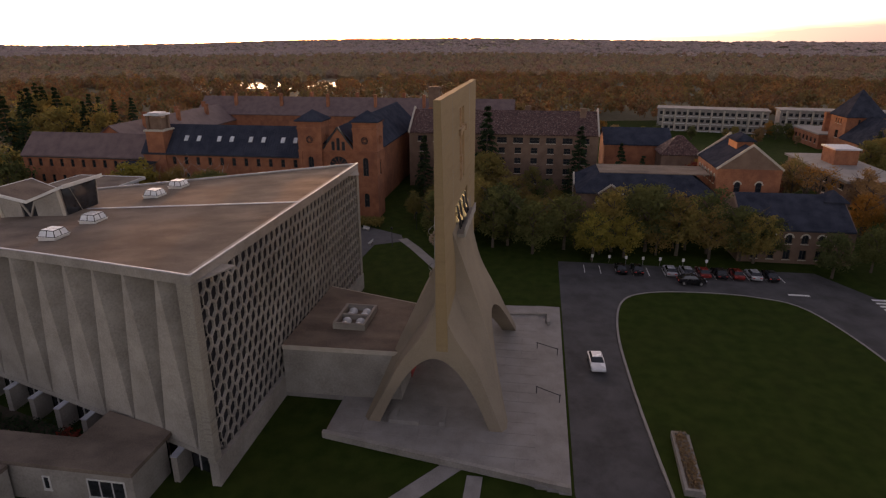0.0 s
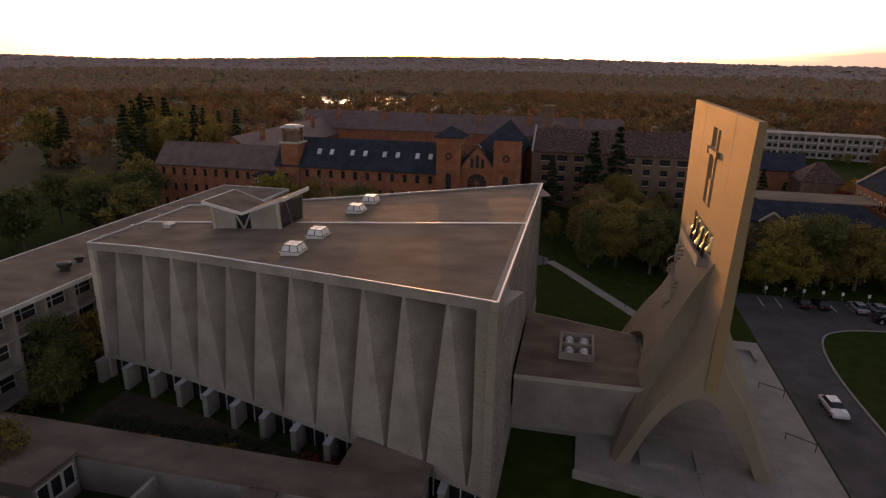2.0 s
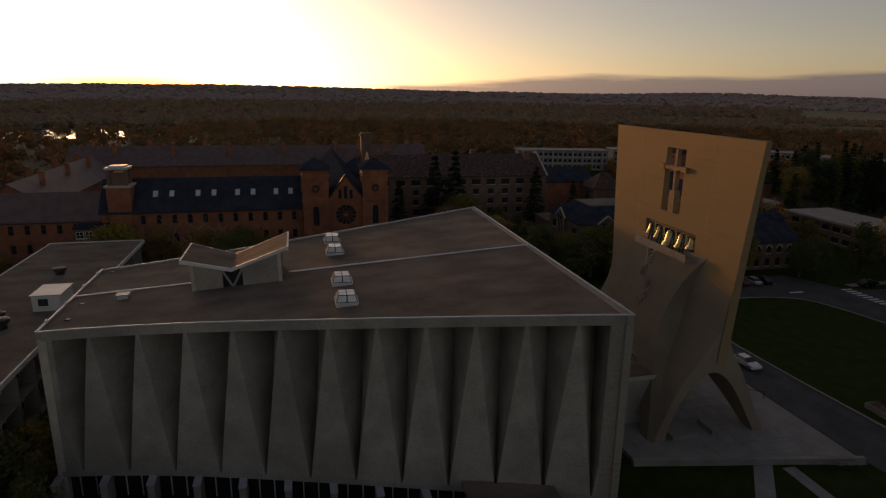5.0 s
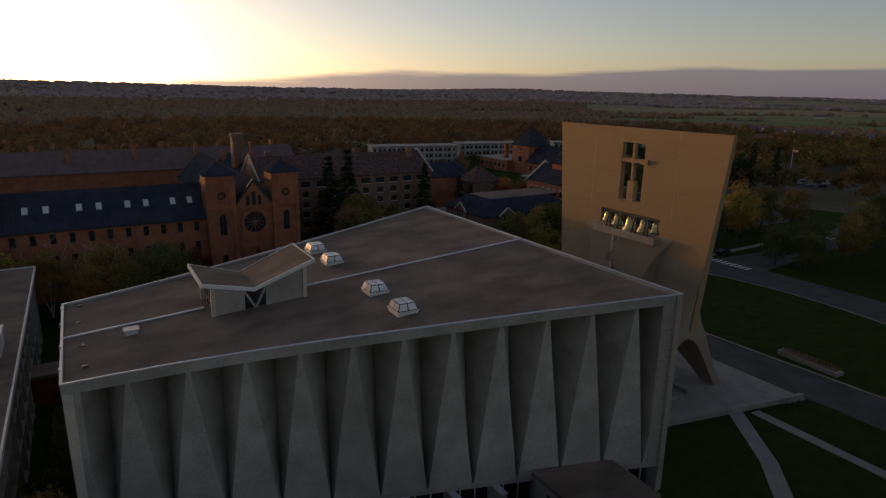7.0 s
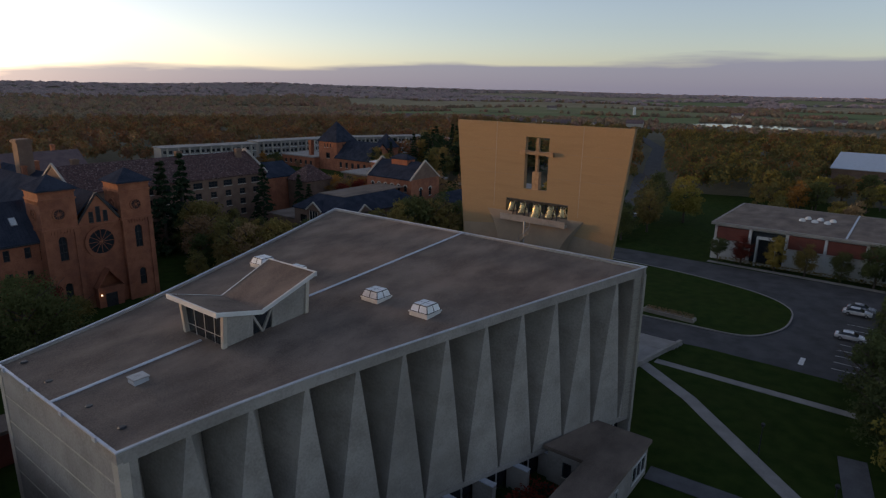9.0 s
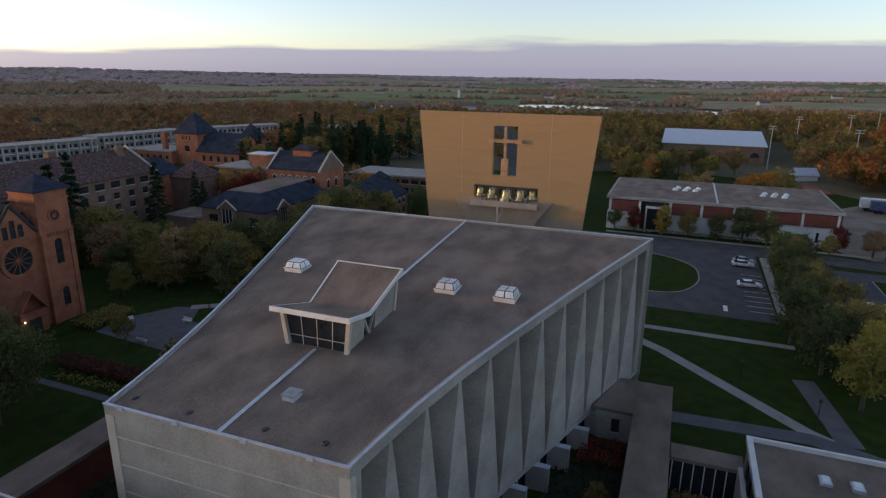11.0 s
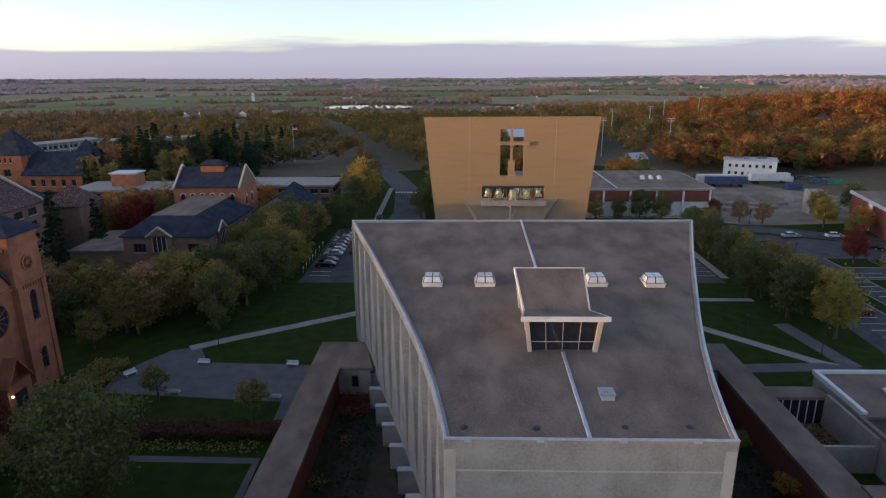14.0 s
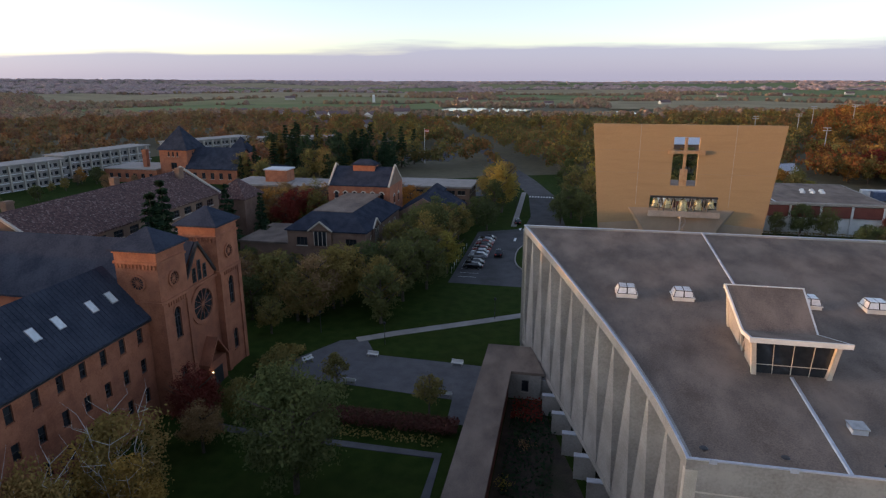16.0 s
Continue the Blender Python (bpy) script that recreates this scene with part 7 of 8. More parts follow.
def crown_points(kind, count):
    """Leaf places and outward directions for a tree ten metres high."""
    P, N = [], []
    if kind == "conifer":
        tiers = 15
        for j in range(tiers):
            f = j / (tiers - 1)
            z, r = 1.2 + 8.6 * f, 2.3 * (1 - f) ** 0.85 + 0.12
            boughs = max(int(11 * (1 - f)) + 4, 4)
            for b in range(boughs):
                q = rng.uniform(0, 2 * math.pi)
                L = r * rng.uniform(0.7, 1.12)
                m = max(int(count / tiers / boughs), 4)
                t = rng.uniform(0.15, 1, m) ** 0.7
                side = rng.normal(0, 0.16, m)
                x, y = np.cos(q) * t * L - np.sin(q) * side, np.sin(q) * t * L + np.cos(q) * side
                zz = z - t * L * 0.28 + rng.normal(0, 0.1, m)
                P.append(np.stack([x, y, zz], 1))
                N.append(np.stack([x * 0.4, y * 0.4, np.ones(m)], 1) + rng.normal(0, 0.35, (m, 3)))
    else:
        low, rx, clumps, cr = {"birch": (1.0, 3.3, 60, 0.85), "round": (-0.2, 3.5, 62, 0.95), "tall": (-0.2, 2.8, 60, 0.85), "wide": (0.9, 4.6, 80, 1.0), "thin": (2.4, 3.3, 30, 0.8), "small": (1.9, 3.6, 30, 1.1), "plain": (0.9, 3.4, 36, 1.1), "fine": (0.8, 3.4, 60, 0.9), "broad": (0.6, 4.5, 90, 0.95)}[kind]
        cz, rz = (10 + low) / 2, (10 - low) / 2
        m = int(count / clumps)
        for c in range(clumps):
            d = rng.normal(size=3)
            d /= np.linalg.norm(d)
            rad = rng.uniform(0.45, 0.88)
            squash = 1 - 0.25 * max(d[2], 0)
            ctr = np.array([d[0] * rx * rad * squash, d[1] * rx * rad * squash, cz + d[2] * (rz - 0.5) * rad])
            dirs = rng.normal(size=(m, 3))
            dirs /= np.linalg.norm(dirs, axis=1, keepdims=True)
            dirs[:, 2] = np.abs(dirs[:, 2]) * np.where(rng.random(m) < 0.75, 1, -1)
            r = cr * rng.uniform(0.55, 1.3) * rng.uniform(0.25, 1.2, (m, 1)) ** 0.6
            P.append(ctr + dirs * r * np.array([1.15, 1.15, 0.75]) + rng.normal(0, 0.16, (m, 3)))
            N.append(dirs + rng.normal(0, 0.55, (m, 3)))
    return np.concatenate(P), np.concatenate(N)


def wood_of(kind):
    bm = bmesh.new()
    if kind == "conifer":
        tube(bm, (0, 0, -0.2), (0, 0, 9.6), 0.2, 0.03, 7)
        return bm
    if kind == "birch":
        for i in range(4):
            q = i * 1.57 + 0.4
            a = Vector((0, 0, -0.2))
            for k in range(6):
                b = a + Vector((math.cos(q) * 0.34, math.sin(q) * 0.34, 1.5)) + Vector(rng.normal(0, 0.2, 3))
                tube(bm, a, b, 0.09 - 0.013 * k, 0.077 - 0.013 * k, 6)
                if k > 1:
                    for side in (-1, 1):
                        e = a.lerp(b, 0.6) + Vector((math.cos(q + side * 1.1), math.sin(q + side * 1.1), rng.uniform(0.5, 1.0))) * rng.uniform(0.9, 1.7)
                        tube(bm, a.lerp(b, 0.6), e, 0.026, 0.013, 4)
                        tube(bm, e, e + Vector((rng.normal(0, 0.5), rng.normal(0, 0.5), 0.8)), 0.013, 0.005, 4)
                a = b
        return bm
    tube(bm, (0, 0, -0.2), (0.05, 0.03, 2.6), 0.26, 0.19, 8)
    tube(bm, (0.05, 0.03, 2.6), (0.1, -0.1, 7.8), 0.18, 0.04, 7)
    for i in range(9):
        q = i * 2.4
        z = 2.2 + i * 0.5
        L = rng.uniform(1.6, 2.8)
        a = Vector((0.06, 0.0, z))
        b = a + Vector((math.cos(q) * L, math.sin(q) * L, L * 0.8))
        tube(bm, a, b, 0.1, 0.045, 5)
        for s in (-0.6, 0.6):
            tube(bm, a.lerp(b, 0.6), b + Vector((math.cos(q + s) * 0.9, math.sin(q + s) * 0.9, 0.7)), 0.045, 0.015, 4)
    return bm


TREES = {}


def tree_mesh(kind, variant):
    key = (kind, variant)
    if key not in TREES:
        count, size = {"round": (4600, 0.19), "tall": (4400, 0.185), "wide": (6400, 0.19), "thin": (900, 0.16), "birch": (8000, 0.13), "conifer": (2300, 0.24), "small": (1500, 0.3), "plain": (1900, 0.29), "fine": (9000, 0.13), "broad": (15000, 0.125)}[kind]
        p, n = crown_points(kind, count)
        crown = leaf_mesh("crown", p, n, rng.uniform(0.6, 1.3, len(p)) * size)
        crown.materials.append(M["leaf_green"])
        TREES[key] = (mesh_of(wood_of(kind), "trunk", M["birchbark" if kind == "birch" else "bark"]), crown)
    return TREES[key]


GROWN = 1.2
LOOKS = {"leaf_green": "green", "leaf_olive": "olive-green", "leaf_yellow": "yellow", "leaf_orange": "orange", "leaf_red": "deep red", "leaf_gold": "golden-brown", "leaf_pine": "dark green", "leaf_bare": "thin brown"}


def tree(x, y, h, kind="round", leaf="leaf_green", group=""):
    v = rng.integers(0, 3)
    trunk, crown = tree_mesh(kind, int(v))
    h *= GROWN
    s = h / 10
    noun = "conifer" if kind == "conifer" else "tree"
    size = "young" if h < 6 else ("tall" if h > 12.5 else "broad")
    t = thing(noun, f"{size} {noun} with {LOOKS[leaf]} foliage standing on grass", "tree", Matrix.LocRotScale((x, y, max(rise(x, y), 0) if math.hypot(x, y) < 300 else rise(x, y)), Euler((0, 0, rng.uniform(0, 6.28))), (s * rng.uniform(0.9, 1.12), s * rng.uniform(0.9, 1.12), s)), group)
    part("trunk", trunk, None, t)
    c = part("crown", crown, None, t)
    c.material_slots[0].link = 'OBJECT'
    c.material_slots[0].material = M[leaf]


D = "leaf_gold"
G, O, Y, R, A, P_, B = "leaf_green", "leaf_olive", "leaf_yellow", "leaf_red", "leaf_orange", "leaf_pine", "leaf_bare"
# beside the brick church and the cloister court
for row in ((-44.5, -55.5, 13.2, "broad", G), (-58, -63, 11.5, "birch", D), (-55.5, -66, 8.5, "birch", D), (-59, -72, 11, "birch", D), (-61, -66, 9, "thin", D), (-60.5, -48, 8.5, "fine", R), (-56.5, -44.5, 6, "fine", O), (-58, -51, 6, "fine", B),
            (-57, -80, 13.5, "round", Y), (-50, -86, 9, "round", O), (-58, -92, 8, "round", B), (-58, -100, 7, "round", O),
            (-34.4, -37.7, 5.2, "small", O), (-48.3, -33.8, 4.8, "small", O), (-62, -12, 8, "round", O), (-66, -18, 6, "round", O),
            (-60, -5, 10, "round", O), (-55, 2, 11, "round", G), (-61, 8, 6.5, "round", O), (-51, -5, 9.5, "wide", O), (-50, 4, 11, "tall", G), (-45.5, 9, 10, "round", G), (-55, 12, 8.5, "round", O),
            (-66, 2, 8, "tall", B), (-49, 15, 11, "round", G), (-43.5, 20, 8.5, "round", Y), (-70, -8, 11, "round", O), (-74, 2, 8, "tall", O), (-77, -10, 11, "round", B), (-82, 4, 7.5, "round", O), (-86, 12, 6, "round", G), (-88, -4, 12, "round", O), (-92, 8, 7.5, "tall", O),
            (-49, 24, 11.5, "round", O), (-50, 30.5, 12, "wide", G), (-48.5, 36, 11, "round", O), (-50.5, 42, 11.5, "round", G), (-47.5, 47, 10, "round", G), (-46, 26, 8, "round", Y), (-55, 34, 10, "round", G), (-56, 24, 10, "round", O),
            (-40, 60, 8, "round", G), (-44, 68, 8, "round", G), (-40, 76, 11, "tall", G), (-38.5, 84, 15, "tall", Y), (-42, 92, 13, "round", O), (-43, 102, 13, "round", G), (-40, 112, 12, "round", O),
            (-20, 72, 9, "round", G), (-17, 80, 10, "round", G), (-14, 74, 9, "round", G), (-12, 88, 11, "round", O), (-16, 100, 12, "round", O), (-18, 112, 13, "tall", G), (-8, 108, 13, "round", Y),
            (-95, 36, 9, "conifer", P_), (-92, 30, 12, "conifer", P_), (-95, 20, 15, "conifer", P_), (-92, -10, 18, "conifer", P_), (-94, -4, 19, "conifer", P_), (-90, -20, 13, "conifer", P_),
            (-98, 60, 9, "round", R), (-92, 66, 8, "round", R), (-100, 52, 9, "round", B), (-90, 74, 10, "thin", B), (-72, 80, 10, "thin", B), (-104, 66, 9, "round", A), (-112, 60, 9, "round", A), (-84, 84, 10, "round", B), (-66, 76, 9, "round", A), (-60, 80, 8, "round", O)):
    tree(*row, "campus trees")
# between the car parks and along the arts building
for row in ((48, 31, 9.5, "round", G), (45.5, 6, 10, "tall", G), (52, 1.5, 9.5, "round", O), (51, -13, 10.5, "round", Y), (47.5, 20, 9, "round", G), (49.5, 40, 9, "round", G), (53, 12, 9.5, "round", O), (50, 23, 8.5, "round", O), (48, -4, 9.5, "round", G), (53, -6, 9, "tall", Y), (50, 47, 8, "round", O), (49, 14, 9, "round", G),
            (12, 68.3, 5.5, "small", G), (17, 68.8, 6.5, "round", R), (24, 68.6, 7.5, "tall", Y), (30.2, 68, 7, "tall", O), (36.8, 68.4, 6.5, "tall", G), (42.8, 68.6, 9, "round", G), (48, 66, 8, "round", G), (63, 67.5, 6.5, "round", R), (70, 66, 6.5, "round", B), (76, 65, 6, "round", B),
            (78, 27, 8, "round", R), (78.5, 11, 10, "wide", O), (90, 60, 8, "round", Y), (96, 54, 7.5, "round", A), (92, 50, 6, "round", Y), (99, 44, 7, "round", A), (101, 36, 8, "round", Y), (98, 26, 8, "round", O), (104, 28, 8, "round", Y), (94, 70, 8, "round", O), (108, 78, 9, "round", G), (60, 60, 5, "small", O),
            (46.5, -61, 9, "conifer", O), (18, -67.5, 7, "round", G), (14, -71.4, 8.6, "round", G), (8, -71.2, 7.5, "round", O), (2, -71, 6, "round", G), (30, -62, 7, "round", O), (12, -71, 4, "small", G), (23.5, -52, 3, "small", A), (22.5, -44, 2.6, "small", O)):
    tree(*row, "car park trees")

for i in range(30):
    x, y = rng.uniform(-90, -44), rng.uniform(-14, 17)
    if x + 0.5 * y < -46 and not (x < -62 and y < -20):
        tree(x, y, rng.uniform(7.5, 11) * (0.5 if x < -56 and y > -2 else 1), ("round", "tall", "wide")[i % 3], (O, G, O, B, G, O)[i % 6], "campus trees")
for i in range(16):
    tree(49.5 + rng.normal(0, 2.2), rng.uniform(-12, 46), rng.uniform(7, 9.5), ("round", "tall")[i % 2], (G, O, G, Y)[i % 4], "car park trees")
for i in range(14):
    tree(-46 - rng.uniform(0, 8), rng.uniform(16, 52), rng.uniform(6.5, 9.5), "round", (G, O, G)[i % 3], "campus trees")
for i in range(16):
    tree(rng.uniform(-112, -84), rng.uniform(48, 80), rng.uniform(7, 11), ("round", "thin")[i % 2], (A, B, R, O, B)[i % 5], "trees before the tower church")
for i in range(24):
    y = rng.uniform(30, 165)
    tree(-204 + rng.normal(0, 7) + max(y - 120, 0) * 0.35, y, rng.uniform(3.5, 6.5), "plain", (O, G, A, B, O, G)[i % 6], "trees before the apartments")
for i in range(12):
    tree(rng.uniform(-150, -95), rng.uniform(100, 135), rng.uniform(9, 14), "conifer" if i % 2 else "round", P_ if i % 2 else O, "trees behind the office blocks")
for i in range(38):
    x, y = rng.uniform(4, 62), rng.uniform(112, 205)
    if x < 50 or y < 150:
        tree(x, y, rng.uniform(7, 11), "plain", (O, A, Y, G, B, O)[i % 6], "trees behind the arts building")
for i in range(34):
    x, y = rng.uniform(93, 165), rng.uniform(146, 205)
    tree(x, y, rng.uniform(7, 10.5), "plain", (A, Y, A, O, G, A, R)[i % 7], "trees behind the yard")
# the maple wood's edge behind the yard and the track
for i in range(70):
    x = rng.uniform(88, 190)
    y = 158 + max(0, 120 - x) * 0.2 + rng.uniform(0, 38)
    tree(x, y, rng.uniform(9, 13), "round", (A, O, A, Y, R, A, G)[i % 7], "maple wood edge")
# dark pines behind the office blocks
for i in range(46):
    x, y = rng.uniform(-160, -92), rng.uniform(132, 190)
    tree(x, y, rng.uniform(12, 16.5), "conifer" if i % 3 else "tall", P_ if i % 4 else O, "pines behind the office blocks")
# south of the residence wing
for i in range(34):
    a = rng.uniform(0, 1)
    x, y = -78 + 92 * a + rng.normal(0, 4), -98 - rng.uniform(0, 34)
    if math.hypot(x + 5, y + 105) > 26:
        tree(x, y, rng.uniform(9, 13), "plain", (G, G, O, G)[i % 4], "trees south of the wing")
for i in range(26):
    x, y = -110 - rng.uniform(0, 60), -140 - rng.uniform(0, 60)
    tree(x, y, rng.uniform(14, 19), "conifer" if i % 3 else "plain", P_ if i % 3 else O, "tall trees behind the wing")


# ---- woods ----
def inside_campus(x, y):
    return ((x + 55) / 165) ** 2 + ((y - 20) / 150) ** 2 < 1 or (9 < x < 160 and -60 < y < 150) or (130 < x < 175 and 90 < y < 140) or (15 < x < 70 and 150 < y < 290) or (52 < x < 74 and 150 < y < 262) or (-248 < x < -176 and 30 < y < 205)


def clear_field(x, y):
    """Open farmland and water that stay free of trees."""
    if -260 < x < 110 and 735 < y < 940:
        return True
    r, q = math.hypot(x, y), math.degrees(math.atan2(y, x)) % 360
    return any(r0 * ragged(q, k) < r < r1 * ragged(q, k + 0.5) and a0 < q < a1 for k, (r0, r1, a0, a1, look_) in enumerate(FIELDS))


def stand(count, r0, r1, a0, a1, height, power):
    """Places and heights of the crowns of one stand, clear of buildings, roads, fields and water."""
    made = tries = 0
    while made < count and tries < count * 12:
        tries += 1
        q = math.radians(rng.uniform(a0, a1))
        r = r0 + (r1 - r0) * rng.uniform(0, 1) ** power
        x, y = r * math.cos(q), r * math.sin(q)
        if inside_campus(x, y) or clear_field(x, y):
            continue
        if abs(x - (-52 - (y - 205) * 0.34)) < 9 and 120 < y < 460:
            continue
        if -120 < x < -74 and 196 < y < 236:
            continue
        if abs(x + 520) < 85 and abs(y + 225) < 100:
            continue
        if any((x - hx) ** 2 + (y - hy) ** 2 < (15 * hs) ** 2 or abs(x - hx * (y / hy)) < 9 * hs and 0.88 * hy < y < hy for hx, hy, hrz, hs in HOUSES):
            continue
        made += 1
        yield x, y, rise(x, y), height * rng.uniform(0.65, 1.2) * (0.55 if -240 < x < 70 and 430 < y < 790 else 1)


def wood(name, label, count, r0, r1, a0, a1, blades, blade, height, material, power=1.0):
    """One stand of woodland: crowns of leaf sprays gathered in uneven clumps."""
    C, N, S = [], [], []
    for x, y, z, h in stand(count, r0, r1, a0, a1, height, power):
        w = h * rng.uniform(0.3, 0.44)
        tufts = rng.normal(size=(9, 3))
        tufts /= np.linalg.norm(tufts, axis=1, keepdims=True)
        tufts[:, 2] = np.abs(tufts[:, 2]) * 1.1 - 0.25
        which = rng.integers(0, 9, blades)
        d = rng.normal(size=(blades, 3))
        d /= np.linalg.norm(d, axis=1, keepdims=True)
        d[:, 2] = np.abs(d[:, 2]) * np.where(rng.random(blades) < 0.8, 1, -0.6)
        off = tufts[which] * rng.uniform(0.5, 0.72, (blades, 1)) + d * rng.uniform(0.3, 0.46, (blades, 1))
        C.append(np.array([x, y, z + h * 0.52]) + off * np.array([w, w, h * 0.47]))
        N.append(d + rng.normal(0, 0.4, (blades, 3)))
        S.append(rng.uniform(0.6, 1.3, blades) * blade)
    me = leaf_mesh(name, np.concatenate(C), np.concatenate(N), np.concatenate(S))
    me.materials.append(M[material])
    tagged(new(name, me), label, "woodland", "", "stuff")


def canopy(name, label, count, r0, r1, a0, a1, height, material, power=1.0, wide=0.5):
    """Far woodland: a lumpy closed crown to each tree, leaning and uneven."""
    V, F = [], []
    rings, sides = 4, 7
    base = 0
    for x, y, z, h in stand(count, r0, r1, a0, a1, height, power):
        w = h * wide * rng.uniform(0.75, 1.3)
        lean = rng.normal(0, 0.12, 2) * w
        turn = rng.uniform(0, 6.28)
        for j in range(rings):
            f = j / rings
            rr = w * (1.0, 1.08, 0.86, 0.48)[j]
            for i in range(sides):
                q = turn + 6.2832 * (i + 0.5 * (j % 2)) / sides
                k = rng.uniform(0.72, 1.22)
                V.append((x + lean[0] * f + rr * k * math.cos(q), y + lean[1] * f + rr * k * math.sin(q), z + h * (0.1, 0.45, 0.72, 0.92)[j] + rng.normal(0, 0.06) * h))
        V.append((x + lean[0], y + lean[1], z + h * rng.uniform(0.96, 1.1)))
        for j in range(rings - 1):
            for i in range(sides):
                a, b = base + j * sides + i, base + j * sides + (i + 1) % sides
                F.append((a, b, b + sides, a + sides))
        for i in range(sides):
            F.append((base + (rings - 1) * sides + i, base + (rings - 1) * sides + (i + 1) % sides, base + rings * sides))
        base += rings * sides + 1
    me = bpy.data.meshes.new(name)
    me.from_pydata(V, [], F)
    me.materials.append(M[material])
    tagged(new(name, me), label, "woodland", "", "stuff")


wood("woodland", "dense orange and red autumn maple wood", 1900, 150, 620, 15, 68, 150, 0.72, 13, "wood_orange", 0.8)
wood("woodland", "mixed green and yellow autumn wood beyond the road", 1400, 145, 520, 68, 125, 130, 0.78, 12, "wood_dark", 0.8)
wood("woodland", "brownish autumn wood behind the apartment blocks", 1500, 190, 600, 122, 185, 90, 0.95, 12, "wood_mixed", 0.8)
wood("woodland", "dark wood behind the quadrangle", 1300, 190, 600, 180, 262, 80, 1.0, 13, "wood_mixed", 0.8)
wood("woodland", "wood south and east of the campus", 500, 170, 640, 262, 375, 40, 1.7, 12, "wood_mixed", 0.9)
canopy("far_woodland", "far autumn woodland running to the western horizon", 9000, 580, 2000, 135, 246, 11, "canopy_brown", 0.85)
canopy("far_woodland", "broken belts of far woodland between fields", 6500, 540, 2000, 45, 136, 8.0, "canopy_brown", 0.8)
canopy("far_woodland", "far autumn woodland east and south", 1600, 600, 2000, 220, 420, 12, "canopy_brown", 0.8, 0.7)
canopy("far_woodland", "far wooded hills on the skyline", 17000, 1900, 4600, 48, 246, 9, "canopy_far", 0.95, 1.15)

# ---- cars ----


def car_meshes():
    bm = bmesh.new()
    prof = [(-2.25, 0.35), (-2.3, 0.75), (-2.1, 0.92), (-1.2, 0.98), (1.0, 0.98), (2.05, 0.82), (2.28, 0.6), (2.25, 0.33)]
    A = [bm.verts.new((x, -0.88, z)) for x, z in prof]
    B = [bm.verts.new((x, 0.88, z)) for x, z in prof]
    bm.faces.new(A)
    bm.faces.new(B[::-1])
    for i in range(len(prof)):
        bm.faces.new((A[i], B[i], B[(i + 1) % len(prof)], A[(i + 1) % len(prof)]))
    bmesh.ops.recalc_face_normals(bm, faces=bm.faces[:])
    bmesh.ops.bevel(bm, geom=bm.edges[:], offset=0.07, segments=2, affect='EDGES')
    body = mesh_of(bm, "body", M["white"])
    bm = bmesh.new()
    lo = [(-1.75, -0.8), (1.05, -0.8), (1.05, 0.8), (-1.75, 0.8)]
    hi = [(-1.2, -0.62), (0.35, -0.62), (0.35, 0.62), (-1.2, 0.62)]
    L = [bm.verts.new((x, y, 0.95)) for x, y in lo]
    H_ = [bm.verts.new((x, y, 1.4)) for x, y in hi]
    for i in range(4):
        bm.faces.new((L[i], L[(i + 1) % 4], H_[(i + 1) % 4], H_[i]))
    bm.faces.new(H_)
    glass = mesh_of(bm, "window", M["glass"])
    roof = mesh_of(boxes((-1.18, 0.33, -0.6, 0.6, 1.402, 1.47, 0.08)), "roof", M["white"])
    bm = bmesh.new()
    tube(bm, (0, -0.11, 0), (0, 0.11, 0), 0.33, 0.33, 14)
    wheel = mesh_of(bm, "wheel", M["tyre"])
    bm = bmesh.new()
    tube(bm, (0, -0.13, 0), (0, 0.13, 0), 0.2, 0.2, 10)
    rim = mesh_of(bm, "rim", M["steel"])
    lamp = mesh_of(boxes((-0.04, 0.04, -0.2, 0.2, -0.07, 0.07)), "lamp", M["skyglass"])
    tail = mesh_of(boxes((-0.04, 0.04, -0.2, 0.2, -0.07, 0.07)), "lamp", M["red"])
    return body, glass, roof, wheel, rim, lamp, tail


CAR = car_meshes()
PAINTS = {n: mat(n + "_car_paint", c, tuple(v * 1.15 for v in c), 0.28, 1, 20, 0.01, metal=0.2, spec=0.6) for n, c in (("white", (0.68, 0.68, 0.68)), ("silver", (0.36, 0.37, 0.38)), ("black", (0.012, 0.012, 0.014)), ("grey", (0.09, 0.095, 0.1)), ("red", (0.22, 0.025, 0.02)), ("blue", (0.02, 0.05, 0.28)))}


def car(x, y, rz, paint, label, z=0.03, s=1.0):
    t = thing("car", label, "car", Matrix.LocRotScale((x, y, z), Euler((0, 0, radians(rz))), (1, 1, s)), "cars")
    body, glass, roof, wheel, rim, lamp, tail = CAR
    for nm, me in (("body", body), ("roof", roof)):
        o = part(nm, me, None, t)
        o.material_slots[0].link = 'OBJECT'
        o.material_slots[0].material = PAINTS[paint]
    part("cabin_glass", glass, None, t)
    for wx in (-1.4, 1.4):
        for wy in (-0.82, 0.82):
            w = part("wheel", wheel, None, t, "", pose(wx, wy, 0.33))
            part("rim", rim, None, w)
    for wy in (-0.6, 0.6):
        part("headlight", lamp, None, t, "", pose(2.24, wy, 0.66))
        part("tail_light", tail, None, t, "", pose(-2.27, wy, 0.74))


